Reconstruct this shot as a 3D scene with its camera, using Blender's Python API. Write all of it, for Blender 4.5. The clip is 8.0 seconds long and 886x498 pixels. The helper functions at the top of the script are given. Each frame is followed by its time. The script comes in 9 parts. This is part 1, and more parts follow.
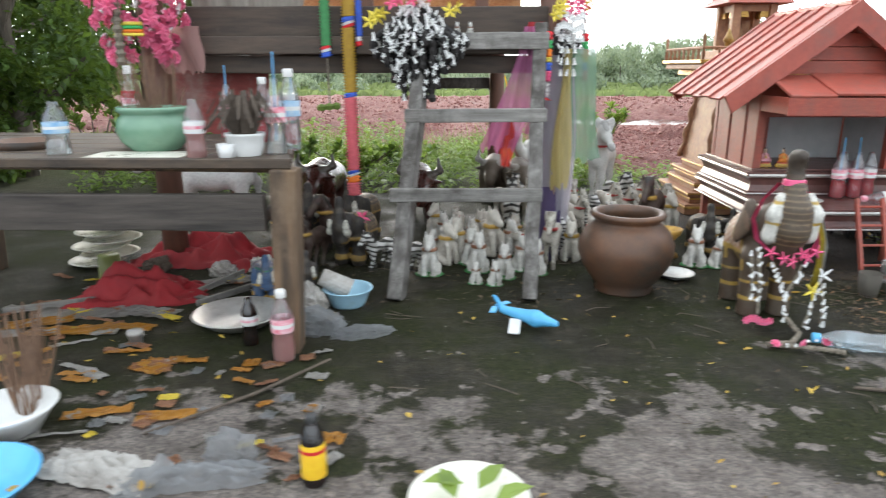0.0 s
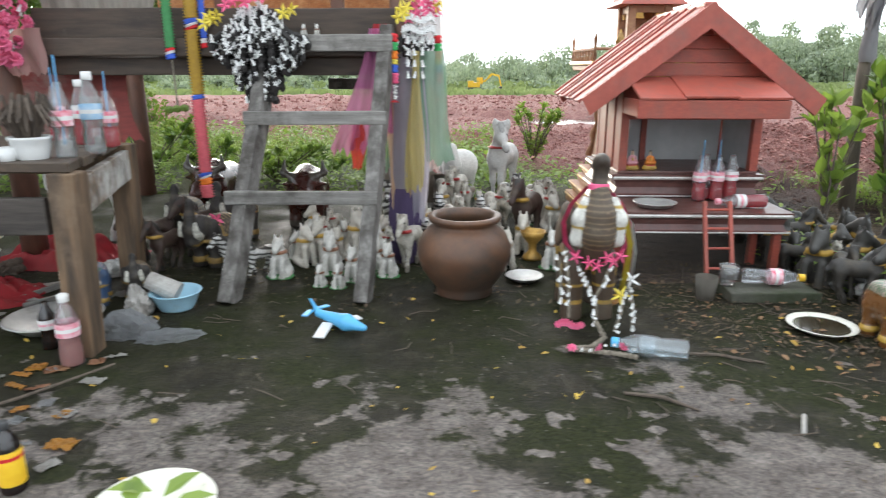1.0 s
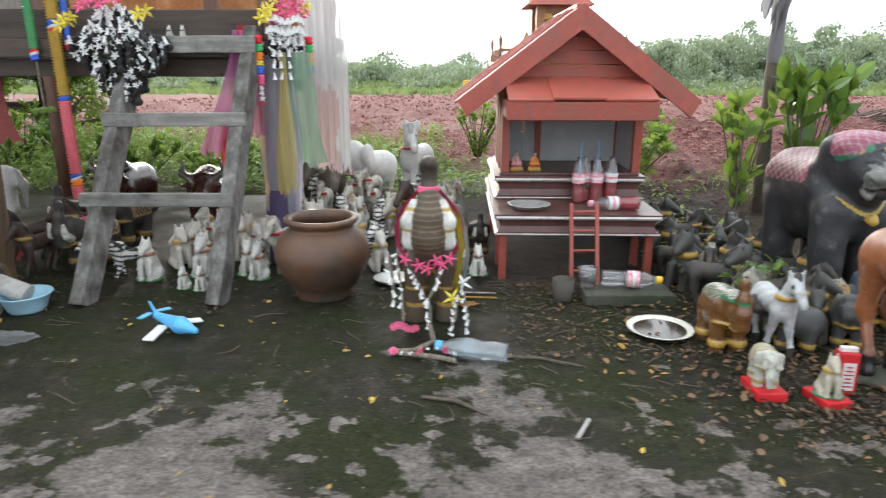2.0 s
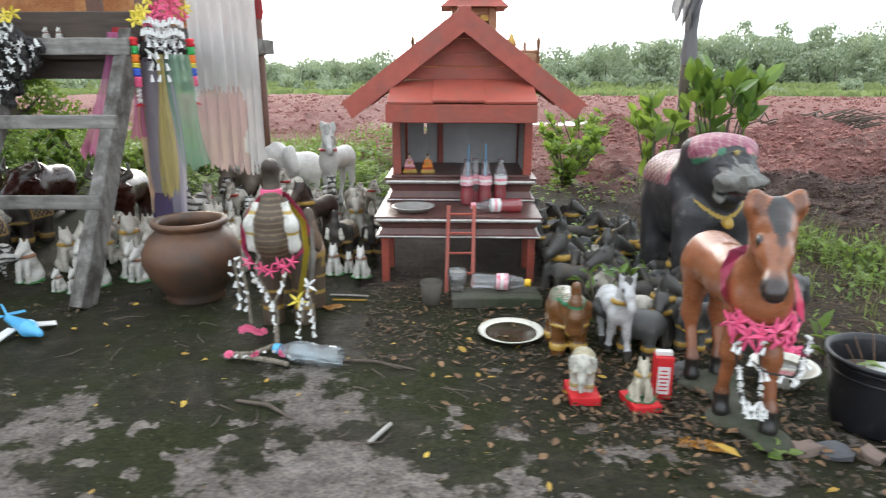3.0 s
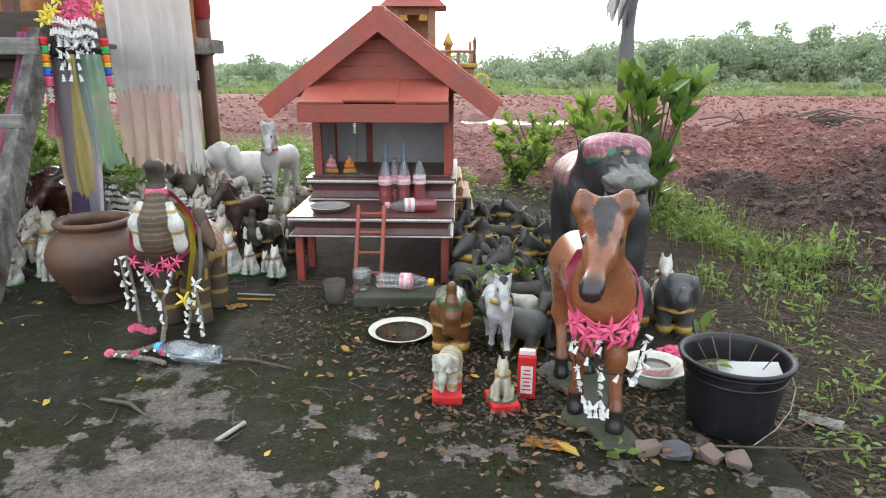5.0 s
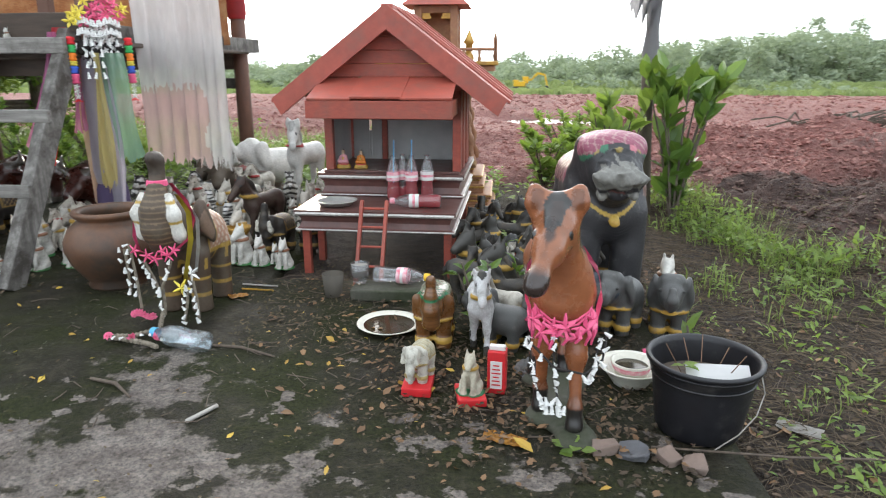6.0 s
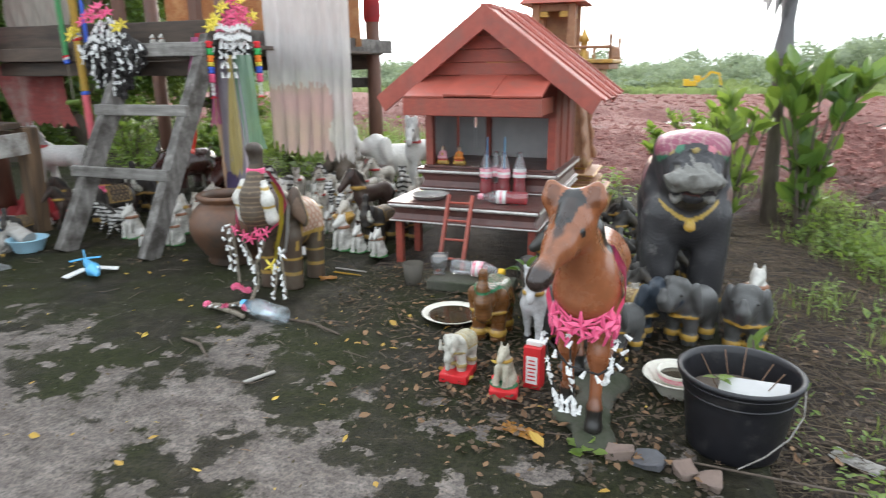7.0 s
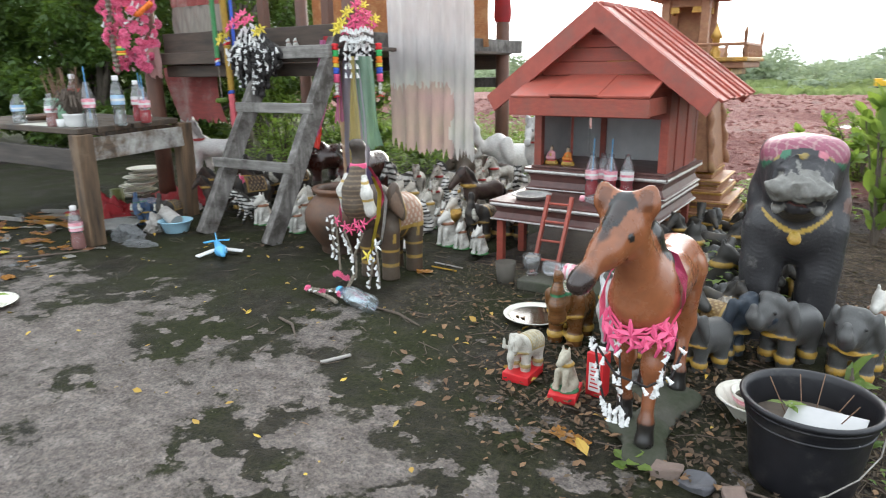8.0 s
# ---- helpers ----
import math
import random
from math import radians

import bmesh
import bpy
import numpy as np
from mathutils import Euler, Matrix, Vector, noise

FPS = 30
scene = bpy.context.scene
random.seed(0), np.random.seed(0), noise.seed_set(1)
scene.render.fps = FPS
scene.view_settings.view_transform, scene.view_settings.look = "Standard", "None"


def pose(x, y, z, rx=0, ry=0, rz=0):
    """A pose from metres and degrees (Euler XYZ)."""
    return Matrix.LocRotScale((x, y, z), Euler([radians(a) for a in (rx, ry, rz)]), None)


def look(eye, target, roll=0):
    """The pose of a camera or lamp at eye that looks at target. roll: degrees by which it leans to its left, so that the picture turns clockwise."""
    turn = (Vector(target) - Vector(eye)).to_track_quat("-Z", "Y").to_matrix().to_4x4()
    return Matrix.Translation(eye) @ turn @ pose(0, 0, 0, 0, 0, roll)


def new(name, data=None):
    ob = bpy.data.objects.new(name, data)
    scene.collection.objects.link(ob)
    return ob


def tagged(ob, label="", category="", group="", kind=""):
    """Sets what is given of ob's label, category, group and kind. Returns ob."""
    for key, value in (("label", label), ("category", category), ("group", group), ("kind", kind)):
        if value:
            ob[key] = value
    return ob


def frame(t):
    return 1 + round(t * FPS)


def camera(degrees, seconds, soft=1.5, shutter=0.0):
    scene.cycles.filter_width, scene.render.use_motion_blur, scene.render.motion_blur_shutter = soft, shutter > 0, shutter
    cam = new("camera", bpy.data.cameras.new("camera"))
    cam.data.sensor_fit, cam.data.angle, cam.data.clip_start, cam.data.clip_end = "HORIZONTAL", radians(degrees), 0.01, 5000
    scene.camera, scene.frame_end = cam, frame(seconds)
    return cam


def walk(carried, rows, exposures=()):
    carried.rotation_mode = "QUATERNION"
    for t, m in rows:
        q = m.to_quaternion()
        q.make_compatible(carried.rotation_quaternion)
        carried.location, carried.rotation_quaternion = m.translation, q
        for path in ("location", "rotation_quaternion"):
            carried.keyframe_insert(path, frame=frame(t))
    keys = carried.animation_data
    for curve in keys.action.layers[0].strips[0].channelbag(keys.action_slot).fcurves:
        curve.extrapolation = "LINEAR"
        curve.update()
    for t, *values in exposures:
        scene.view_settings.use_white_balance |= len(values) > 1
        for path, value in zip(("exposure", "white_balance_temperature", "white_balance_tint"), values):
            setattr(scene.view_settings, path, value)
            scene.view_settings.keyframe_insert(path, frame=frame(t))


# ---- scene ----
cam = camera(68.3, 8.0, soft=1.1, shutter=0.5)
METRES, EYE, TILT, LEAN, TURN = 2.95, 0.89, -15.5, 0.0, 0.0
ROWS = [
    (0.0, 0.0, 0.0, 0.0, -0.0, 0.0, -0.0),
    (0.5, 0.1159, 0.0015, 0.0034, -0.04, -0.04, 0.0),
    (1.0, 0.2235, 0.0026, 0.0056, -0.09, -0.09, -0.04),
    (1.5, 0.3249, 0.0038, 0.0079, -0.07, -0.14, -0.06),
    (3.0, 0.5972, 0.0053, 0.0128, -0.18, -0.11, -0.07),
    (3.5, 0.6767, 0.0041, 0.015, -0.23, -0.13, -0.07),
    (4.0, 0.7112, 0.0036, 0.0149, -0.28, -0.13, -0.08),
    (4.5, 0.7188, 0.0038, 0.0148, -0.29, -0.14, -0.08),
    (6.0, 0.8111, 0.0005, 0.0083, 4.78, -0.23, -1.32),
    (6.5, 0.8822, 0.0013, 0.0095, 11.25, -0.49, -2.89),
    (7.0, 0.9207, 0.0018, 0.0064, 18.3, -0.95, -4.53),
    (7.5, 0.944, 0.0063, 0.0065, 25.27, -1.58, -6.14),
    (8.0, 0.9937, 0.025, 0.0119, 31.21, -2.3, -7.38),
]
walk(cam, [(t, pose(0, 0, EYE, TILT, LEAN, TURN) @ pose(METRES * x, METRES * y, METRES * z, 90 + pitch, roll, yaw)) for t, x, y, z, yaw, pitch, roll in ROWS], [(0.0, 0.33), (1.5, 0.28), (4.5, 0.23), (6.5, 0.26), (8.0, 0.32)])

# ---- sky and sun: a low hazy evening sun behind the place ----
SUN_AZ, SUN_EL = -15.3, 4.6     # degrees from +y towards +x, degrees up
world = bpy.data.worlds.new("sky")
scene.world = world
world.use_nodes = True
wt = world.node_tree
sky = wt.nodes.new("ShaderNodeTexSky")
sky.sky_type, sky.sun_disc = "NISHITA", False
sky.sun_elevation, sky.sun_rotation = radians(SUN_EL + 17.4), radians(SUN_AZ)
sky.air_density, sky.dust_density, sky.ozone_density = 1.0, 6.0, 1.0
pale = wt.nodes.new("ShaderNodeHueSaturation")
pale.inputs["Saturation"].default_value = 0.25
wt.links.new(sky.outputs[0], pale.inputs["Color"])
dim = wt.nodes.new("ShaderNodeMix")
dim.data_type, dim.blend_type = "RGBA", "MIX"
dim.inputs[0].default_value = 0.93          # thin even cloud over the blue
wt.links.new(pale.outputs[0], dim.inputs[6])
dim.inputs[7].default_value = (0.905, 1.0, 1.09, 1)
wt.links.new(dim.outputs[2], wt.nodes["Background"].inputs["Color"])
wt.nodes["Background"].inputs["Strength"].default_value = 1.62
sun = new("sun", bpy.data.lights.new("sun", "SUN"))
sun.data.energy, sun.data.angle, sun.data.color = 1.5, radians(10.0), (1.0, 0.88, 0.71)
sun_dir = Vector((math.sin(radians(SUN_AZ)) * math.cos(radians(SUN_EL)), math.cos(radians(SUN_AZ)) * math.cos(radians(SUN_EL)), math.sin(radians(SUN_EL))))
sun.matrix_world = look(sun_dir * 50, (0, 0, 0))


# ---- materials ----
def nodes_of(name):
    m = bpy.data.materials.new(name)
    m.use_nodes = True
    return m, m.node_tree, m.node_tree.nodes["Principled BSDF"]


def link(tree, a, b):
    tree.links.new(a, b)


def noise_node(tree, scale, detail=6, rough=0.6, source=None, stretch=None):
    n = tree.nodes.new("ShaderNodeTexNoise")
    n.inputs["Scale"].default_value, n.inputs["Detail"].default_value, n.inputs["Roughness"].default_value = scale, detail, rough
    co = tree.nodes.new("ShaderNodeTexCoord")
    out = co.outputs["Object"] if source is None else source
    if stretch:
        mp = tree.nodes.new("ShaderNodeMapping")
        mp.inputs["Scale"].default_value = stretch
        link(tree, out, mp.inputs["Vector"])
        out = mp.outputs[0]
    link(tree, out, n.inputs["Vector"])
    return n


def ramp_node(tree, source, stops):
    r = tree.nodes.new("ShaderNodeValToRGB")
    while len(r.color_ramp.elements) < len(stops):
        r.color_ramp.elements.new(0.5)
    for e, (p, c) in zip(r.color_ramp.elements, stops):
        e.position, e.color = p, (*c, 1) if len(c) == 3 else c
    link(tree, source, r.inputs["Fac"])
    return r


def mix_node(tree, fac, a, b, blend="MIX"):
    m = tree.nodes.new("ShaderNodeMix")
    m.data_type, m.blend_type = "RGBA", blend
    for i, v in ((0, fac), (6, a), (7, b)):
        if hasattr(v, "is_linked"):
            link(tree, v, m.inputs[i])
        else:
            m.inputs[i].default_value = v if i == 0 else (*v, 1)
    return m.outputs[2]


def bump_on(tree, bsdf, height, strength, distance):
    b = tree.nodes.new("ShaderNodeBump")
    b.inputs["Strength"].default_value, b.inputs["Distance"].default_value = strength, distance
    link(tree, height, b.inputs["Height"])
    link(tree, b.outputs[0], bsdf.inputs["Normal"])


def mat(name, c1, c2=None, scale=20.0, rough=0.6, bump=0.3, metal=0.0, dirt=None, dirt_amount=0.45, stretch=None, coat=0.0, sub=0.0, vary=0.0):
    """A surface with grain between two colours, blotches of dirt at a larger scale, uneven gloss and fine relief."""
    c2 = c2 or tuple(v * 0.7 for v in c1)
    m, tree, bsdf = nodes_of(name)
    fine = noise_node(tree, scale, stretch=stretch)
    col = ramp_node(tree, fine.outputs["Fac"], [(0.3, c2), (0.7, c1)]).outputs[0]
    if dirt:
        big = noise_node(tree, scale * 0.23, 8, 0.7)
        amount = ramp_node(tree, big.outputs["Fac"], [(1 - dirt_amount - 0.12, (0, 0, 0)), (1 - dirt_amount + 0.12, (1, 1, 1))]).outputs[0]
        col = mix_node(tree, amount, col, dirt)
    if vary:
        info = tree.nodes.new("ShaderNodeObjectInfo")
        hs = tree.nodes.new("ShaderNodeHueSaturation")
        mr = tree.nodes.new("ShaderNodeMapRange")
        mr.inputs["To Min"].default_value, mr.inputs["To Max"].default_value = 1 - vary, 1 + vary
        link(tree, info.outputs["Random"], mr.inputs["Value"])
        link(tree, mr.outputs[0], hs.inputs["Value"])
        link(tree, col, hs.inputs["Color"])
        col = hs.outputs[0]
    link(tree, col, bsdf.inputs["Base Color"])
    r = tree.nodes.new("ShaderNodeMapRange")
    r.inputs["To Min"].default_value, r.inputs["To Max"].default_value = max(0.02, rough - 0.15), min(1, rough + 0.15)
    link(tree, fine.outputs["Fac"], r.inputs["Value"])
    link(tree, r.outputs[0], bsdf.inputs["Roughness"])
    bsdf.inputs["Metallic"].default_value = metal
    bsdf.inputs["Coat Weight"].default_value = coat
    if bump:
        bump_on(tree, bsdf, fine.outputs["Fac"], bump, 0.004)
    return m


def clear(name, tint, haze=0.10, gloss=0.08):
    """Thin clear plastic or glass: mostly see-through, a little scuffed, with a gloss that grows towards the rim."""
    m, tree, bsdf = nodes_of(name)
    n = noise_node(tree, 35, 5, 0.7)
    cl, df, gl, lw = (tree.nodes.new(k) for k in ("ShaderNodeBsdfTransparent", "ShaderNodeBsdfDiffuse", "ShaderNodeBsdfGlossy", "ShaderNodeLayerWeight"))
    cl.inputs["Color"].default_value = (*tint, 1)
    df.inputs["Color"].default_value = (*[0.25 + 0.6 * v for v in tint], 1)
    gl.inputs["Roughness"].default_value = gloss
    lw.inputs["Blend"].default_value = 0.35
    b = tree.nodes.new("ShaderNodeBump")
    b.inputs["Strength"].default_value, b.inputs["Distance"].default_value = 0.35, 0.006
    link(tree, n.outputs["Fac"], b.inputs["Height"])
    for k in (gl, df):
        link(tree, b.outputs[0], k.inputs["Normal"])
    m1, m2 = tree.nodes.new("ShaderNodeMixShader"), tree.nodes.new("ShaderNodeMixShader")
    r = tree.nodes.new("ShaderNodeMapRange")
    r.inputs["To Min"].default_value, r.inputs["To Max"].default_value = haze * 0.5, haze * 1.8
    link(tree, n.outputs["Fac"], r.inputs["Value"])
    link(tree, r.outputs[0], m1.inputs[0])
    link(tree, cl.outputs[0], m1.inputs[1])
    link(tree, df.outputs[0], m1.inputs[2])
    f = tree.nodes.new("ShaderNodeMapRange")
    f.inputs["To Min"].default_value, f.inputs["To Max"].default_value = 0.06, 0.65
    link(tree, lw.outputs["Fresnel"], f.inputs["Value"])
    link(tree, f.outputs[0], m2.inputs[0])
    link(tree, m1.outputs[0], m2.inputs[1])
    link(tree, gl.outputs[0], m2.inputs[2])
    link(tree, m2.outputs[0], tree.nodes["Material Output"].inputs["Surface"])
    return m


def gauze(name, col, density, col2=None):
    """Thin cloth that lets part of the light through."""
    m, tree, bsdf = nodes_of(name)
    n = noise_node(tree, 14, 6, 0.6, stretch=(1, 1, 0.25))
    c = ramp_node(tree, n.outputs["Fac"], [(0.3, col2 or tuple(v * 0.75 for v in col)), (0.7, col)]).outputs[0]
    link(tree, c, bsdf.inputs["Base Color"])
    bsdf.inputs["Roughness"].default_value = 0.9
    weave = noise_node(tree, 260, 2)
    bump_on(tree, bsdf, weave.outputs["Fac"], 0.4, 0.002)
    tr = tree.nodes.new("ShaderNodeBsdfTranslucent")
    link(tree, c, tr.inputs["Color"])
    cl = tree.nodes.new("ShaderNodeBsdfTransparent")
    m1, m2 = tree.nodes.new("ShaderNodeMixShader"), tree.nodes.new("ShaderNodeMixShader")
    m1.inputs[0].default_value, m2.inputs[0].default_value = 0.6, density
    link(tree, bsdf.outputs[0], m1.inputs[1])
    link(tree, tr.outputs[0], m1.inputs[2])
    link(tree, cl.outputs[0], m2.inputs[1])
    link(tree, m1.outputs[0], m2.inputs[2])
    link(tree, m2.outputs[0], tree.nodes["Material Output"].inputs["Surface"])
    return m


def leafy(name, dark, light, through_light=0.35, rough=0.5, patch=1.3, glow=(0.30, 0.42, 0.05)):
    m, tree, bsdf = nodes_of(name)
    geo = tree.nodes.new("ShaderNodeNewGeometry")
    big = noise_node(tree, patch, 4, source=geo.outputs["Position"])
    f = mix_node(tree, 0.5, geo.outputs["Random Per Island"], big.outputs["Fac"])
    c = ramp_node(tree, f, [(0.15, dark), (0.85, light)]).outputs[0]
    link(tree, c, bsdf.inputs["Base Color"])
    bsdf.inputs["Roughness"].default_value = rough
    tr = tree.nodes.new("ShaderNodeBsdfTranslucent")
    link(tree, mix_node(tree, 0.6, c, glow), tr.inputs["Color"])
    mx = tree.nodes.new("ShaderNodeMixShader")
    mx.inputs[0].default_value = through_light
    link(tree, bsdf.outputs[0], mx.inputs[1])
    link(tree, tr.outputs[0], mx.inputs[2])
    link(tree, mx.outputs[0], tree.nodes["Material Output"].inputs["Surface"])
    return m


def painted(name, rough=0.4, dirt=(0.10, 0.085, 0.06), dirt_amount=0.42, scale=9.0, coat=0.0, bump=0.25):
    """Painted plaster: the paint colour lies in the mesh's colour attribute, with grime and chips over it."""
    m, tree, bsdf = nodes_of(name)
    at = tree.nodes.new("ShaderNodeAttribute")
    at.attribute_name = "paint"
    fine, big = noise_node(tree, scale * 9, 5), noise_node(tree, scale, 8, 0.72)
    c = mix_node(tree, 0.55, at.outputs["Color"], ramp_node(tree, fine.outputs["Fac"], [(0.25, (0.45, 0.45, 0.45)), (0.7, (1, 1, 1))]).outputs[0], "MULTIPLY")
    a = ramp_node(tree, big.outputs["Fac"], [(1 - dirt_amount - 0.1, (0, 0, 0)), (1 - dirt_amount + 0.16, (0.85, 0.85, 0.85))]).outputs[0]
    link(tree, mix_node(tree, a, c, dirt), bsdf.inputs["Base Color"])
    r = ramp_node(tree, big.outputs["Fac"], [(0.3, (rough - 0.1,) * 3), (0.7, (rough + 0.2,) * 3)])
    link(tree, r.outputs[0], bsdf.inputs["Roughness"])
    bsdf.inputs["Coat Weight"].default_value, bsdf.inputs["Coat Roughness"].default_value = coat, 0.16
    bump_on(tree, bsdf, fine.outputs["Fac"], bump, 0.003)
    return m


M_red_wood = mat("red_painted_wood", (0.36, 0.075, 0.045), (0.25, 0.05, 0.035), 26, 0.55, 0.35, dirt=(0.20, 0.07, 0.05), dirt_amount=0.4, stretch=(1, 1, 3), vary=0.1)
M_red_roof = mat("red_roof_paint", (0.40, 0.09, 0.06), (0.30, 0.065, 0.045), 22, 0.5, 0.3, dirt=(0.22, 0.09, 0.07), dirt_amount=0.4, vary=0.08)
M_plinth = mat("dark_brown_lacquer", (0.14, 0.062, 0.052), (0.085, 0.038, 0.033), 20, 0.38, 0.2, dirt=(0.14, 0.11, 0.10), dirt_amount=0.35)
M_silver = mat("silver_paint", (0.62, 0.60, 0.56), (0.40, 0.38, 0.36), 60, 0.4, 0.4, metal=0.4, dirt=(0.25, 0.22, 0.2), dirt_amount=0.35)
M_gray_wall = mat("grey_inside_paint", (0.50, 0.50, 0.49), (0.40, 0.40, 0.40), 9, 0.7, 0.2, dirt=(0.25, 0.23, 0.22), dirt_amount=0.3)
M_old_wood = mat("weathered_grey_wood", (0.29, 0.275, 0.255), (0.085, 0.077, 0.07), 34, 0.8, 0.8, dirt=(0.050, 0.043, 0.036), dirt_amount=0.50, stretch=(1, 1, 0.08), vary=0.12)
M_old_wood_x = mat("weathered_grey_board", (0.32, 0.305, 0.28), (0.10, 0.09, 0.08), 34, 0.8, 0.8, dirt=(0.065, 0.058, 0.05), dirt_amount=0.42, stretch=(0.08, 1, 1), vary=0.12)
M_table_y = mat("peeling_table_board", (0.19, 0.13, 0.085), (0.045, 0.033, 0.024), 30, 0.7, 0.8, dirt=(0.50, 0.49, 0.46), dirt_amount=0.46, stretch=(1, 0.1, 1), vary=0.1)
M_table_x = mat("old_table_board", (0.085, 0.07, 0.058), (0.018, 0.014, 0.011), 30, 0.7, 0.8, dirt=(0.20, 0.18, 0.155), dirt_amount=0.22, stretch=(0.1, 1, 1), vary=0.1)
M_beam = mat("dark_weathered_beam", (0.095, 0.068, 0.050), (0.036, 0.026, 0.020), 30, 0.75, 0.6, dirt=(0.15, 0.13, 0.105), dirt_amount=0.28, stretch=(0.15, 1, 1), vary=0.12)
M_table = mat("old_table_wood", (0.20, 0.125, 0.07), (0.032, 0.022, 0.015), 24, 0.7, 0.7, dirt=(0.20, 0.14, 0.09), dirt_amount=0.33, stretch=(1, 1, 0.12), vary=0.1)
M_table_top = mat("dark_table_top", (0.09, 0.062, 0.04), (0.025, 0.018, 0.013), 24, 0.6, 0.7, dirt=(0.20, 0.13, 0.08), dirt_amount=0.3, stretch=(0.3, 1, 1), vary=0.15)
M_brown_post = mat("brown_painted_post", (0.16, 0.075, 0.048), (0.09, 0.042, 0.028), 18, 0.6, 0.4, dirt=(0.08, 0.05, 0.04), dirt_amount=0.35, stretch=(1, 1, 0.3))
M_clay = mat("fired_clay", (0.175, 0.080, 0.038), (0.095, 0.043, 0.023), 14, 0.5, 0.35, dirt=(0.045, 0.032, 0.024), dirt_amount=0.5)
M_celadon = mat("green_glaze", (0.19, 0.33, 0.22), (0.13, 0.25, 0.17), 10, 0.2, 0.1, dirt=(0.10, 0.14, 0.09), dirt_amount=0.3)
M_black_plastic = mat("black_plastic", (0.012, 0.012, 0.015), (0.008, 0.008, 0.010), 40, 0.42, 0.2, dirt=(0.07, 0.065, 0.06), dirt_amount=0.32)
M_white_plastic = mat("white_plastic", (0.75, 0.75, 0.73), (0.6, 0.6, 0.58), 12, 0.4, 0.15, dirt=(0.35, 0.31, 0.25), dirt_amount=0.28)
M_blue_plastic = mat("blue_plastic", (0.10, 0.42, 0.70), (0.08, 0.34, 0.60), 15, 0.35, 0.1, dirt=(0.12, 0.30, 0.42), dirt_amount=0.25)
M_pale_blue = mat("pale_blue_plastic", (0.36, 0.58, 0.70), (0.30, 0.50, 0.62), 15, 0.4, 0.1, dirt=(0.25, 0.3, 0.3), dirt_amount=0.3)
M_steel = mat("dull_steel", (0.60, 0.59, 0.56), (0.45, 0.44, 0.42), 25, 0.42, 0.2, metal=0.5, dirt=(0.20, 0.17, 0.13), dirt_amount=0.35)
M_enamel = mat("white_enamel", (0.72, 0.70, 0.62), (0.6, 0.57, 0.48), 18, 0.3, 0.1, dirt=(0.32, 0.26, 0.17), dirt_amount=0.3)
M_dark_water = mat("dark_rain_water", (0.045, 0.035, 0.018), (0.03, 0.022, 0.012), 8, 0.05, 0.02)
M_clear = clear("clear_plastic", (0.96, 0.97, 0.98), 0.05)
M_clear_blue = clear("bluish_clear_plastic", (0.88, 0.94, 0.97), 0.10, 0.10)
M_amber = clear("amber_glass", (0.17, 0.055, 0.012), 0.02, 0.05)
M_soda = gauze("red_soda", (0.78, 0.04, 0.07), 0.9, (0.62, 0.03, 0.05))
M_soda_pale = gauze("faded_pink_soda", (0.70, 0.32, 0.28), 0.8)
M_water_in = clear("bottled_water", (0.93, 0.95, 0.94), 0.03, 0.03)
M_label_pink = mat("pink_bottle_label", (0.80, 0.62, 0.64), (0.66, 0.07, 0.14), 62, 0.45, 0.1)
M_label_blue = mat("blue_bottle_label", (0.16, 0.38, 0.62), (0.5, 0.62, 0.7), 30, 0.45, 0.1)
M_label_white = mat("white_bottle_label", (0.75, 0.74, 0.72), (0.62, 0.6, 0.58), 30, 0.5, 0.1)
M_label_yellow = mat("yellow_bottle_label", (0.85, 0.55, 0.03), (0.75, 0.42, 0.02), 40, 0.45, 0.1)
M_label_red = mat("red_print", (0.62, 0.02, 0.025), (0.5, 0.015, 0.02), 40, 0.5, 0.1)
M_straw = mat("blue_straw", (0.12, 0.36, 0.62), None, 30, 0.4, 0.0)
M_gold = mat("old_gold_paint", (0.58, 0.36, 0.09), (0.36, 0.19, 0.035), 30, 0.42, 0.3, metal=0.45, dirt=(0.12, 0.07, 0.035), dirt_amount=0.4)
M_gold_wood = mat("ochre_carved_wood", (0.38, 0.19, 0.10), (0.24, 0.11, 0.06), 30, 0.6, 0.4, dirt=(0.42, 0.27, 0.12), dirt_amount=0.35)
M_pink_cloth = mat("magenta_satin", (0.84, 0.13, 0.28), (0.64, 0.06, 0.16), 18, 0.4, 0.2)
M_yellow_cloth = mat("yellow_satin", (0.80, 0.66, 0.08), (0.62, 0.48, 0.05), 18, 0.45, 0.2)
M_orange_cloth = mat("orange_flower", (0.85, 0.22, 0.015), (0.7, 0.15, 0.01), 30, 0.6, 0.2)
M_green_cloth = mat("green_flower", (0.04, 0.45, 0.12), (0.03, 0.32, 0.08), 30, 0.6, 0.2)
M_blue_cloth = mat("blue_flower", (0.04, 0.12, 0.60), (0.03, 0.08, 0.42), 30, 0.6, 0.2)
M_red_cloth = mat("red_cloth", (0.36, 0.014, 0.02), (0.20, 0.008, 0.012), 9, 0.75, 0.4, dirt=(0.2, 0.02, 0.02), dirt_amount=0.4)
M_red_flower = mat("red_flower", (0.80, 0.02, 0.03), None, 30, 0.6, 0.2)
M_white_flower = mat("white_fabric_flower", (0.78, 0.78, 0.76), (0.6, 0.6, 0.58), 60, 0.7, 0.2, dirt=(0.4, 0.38, 0.34), dirt_amount=0.25)
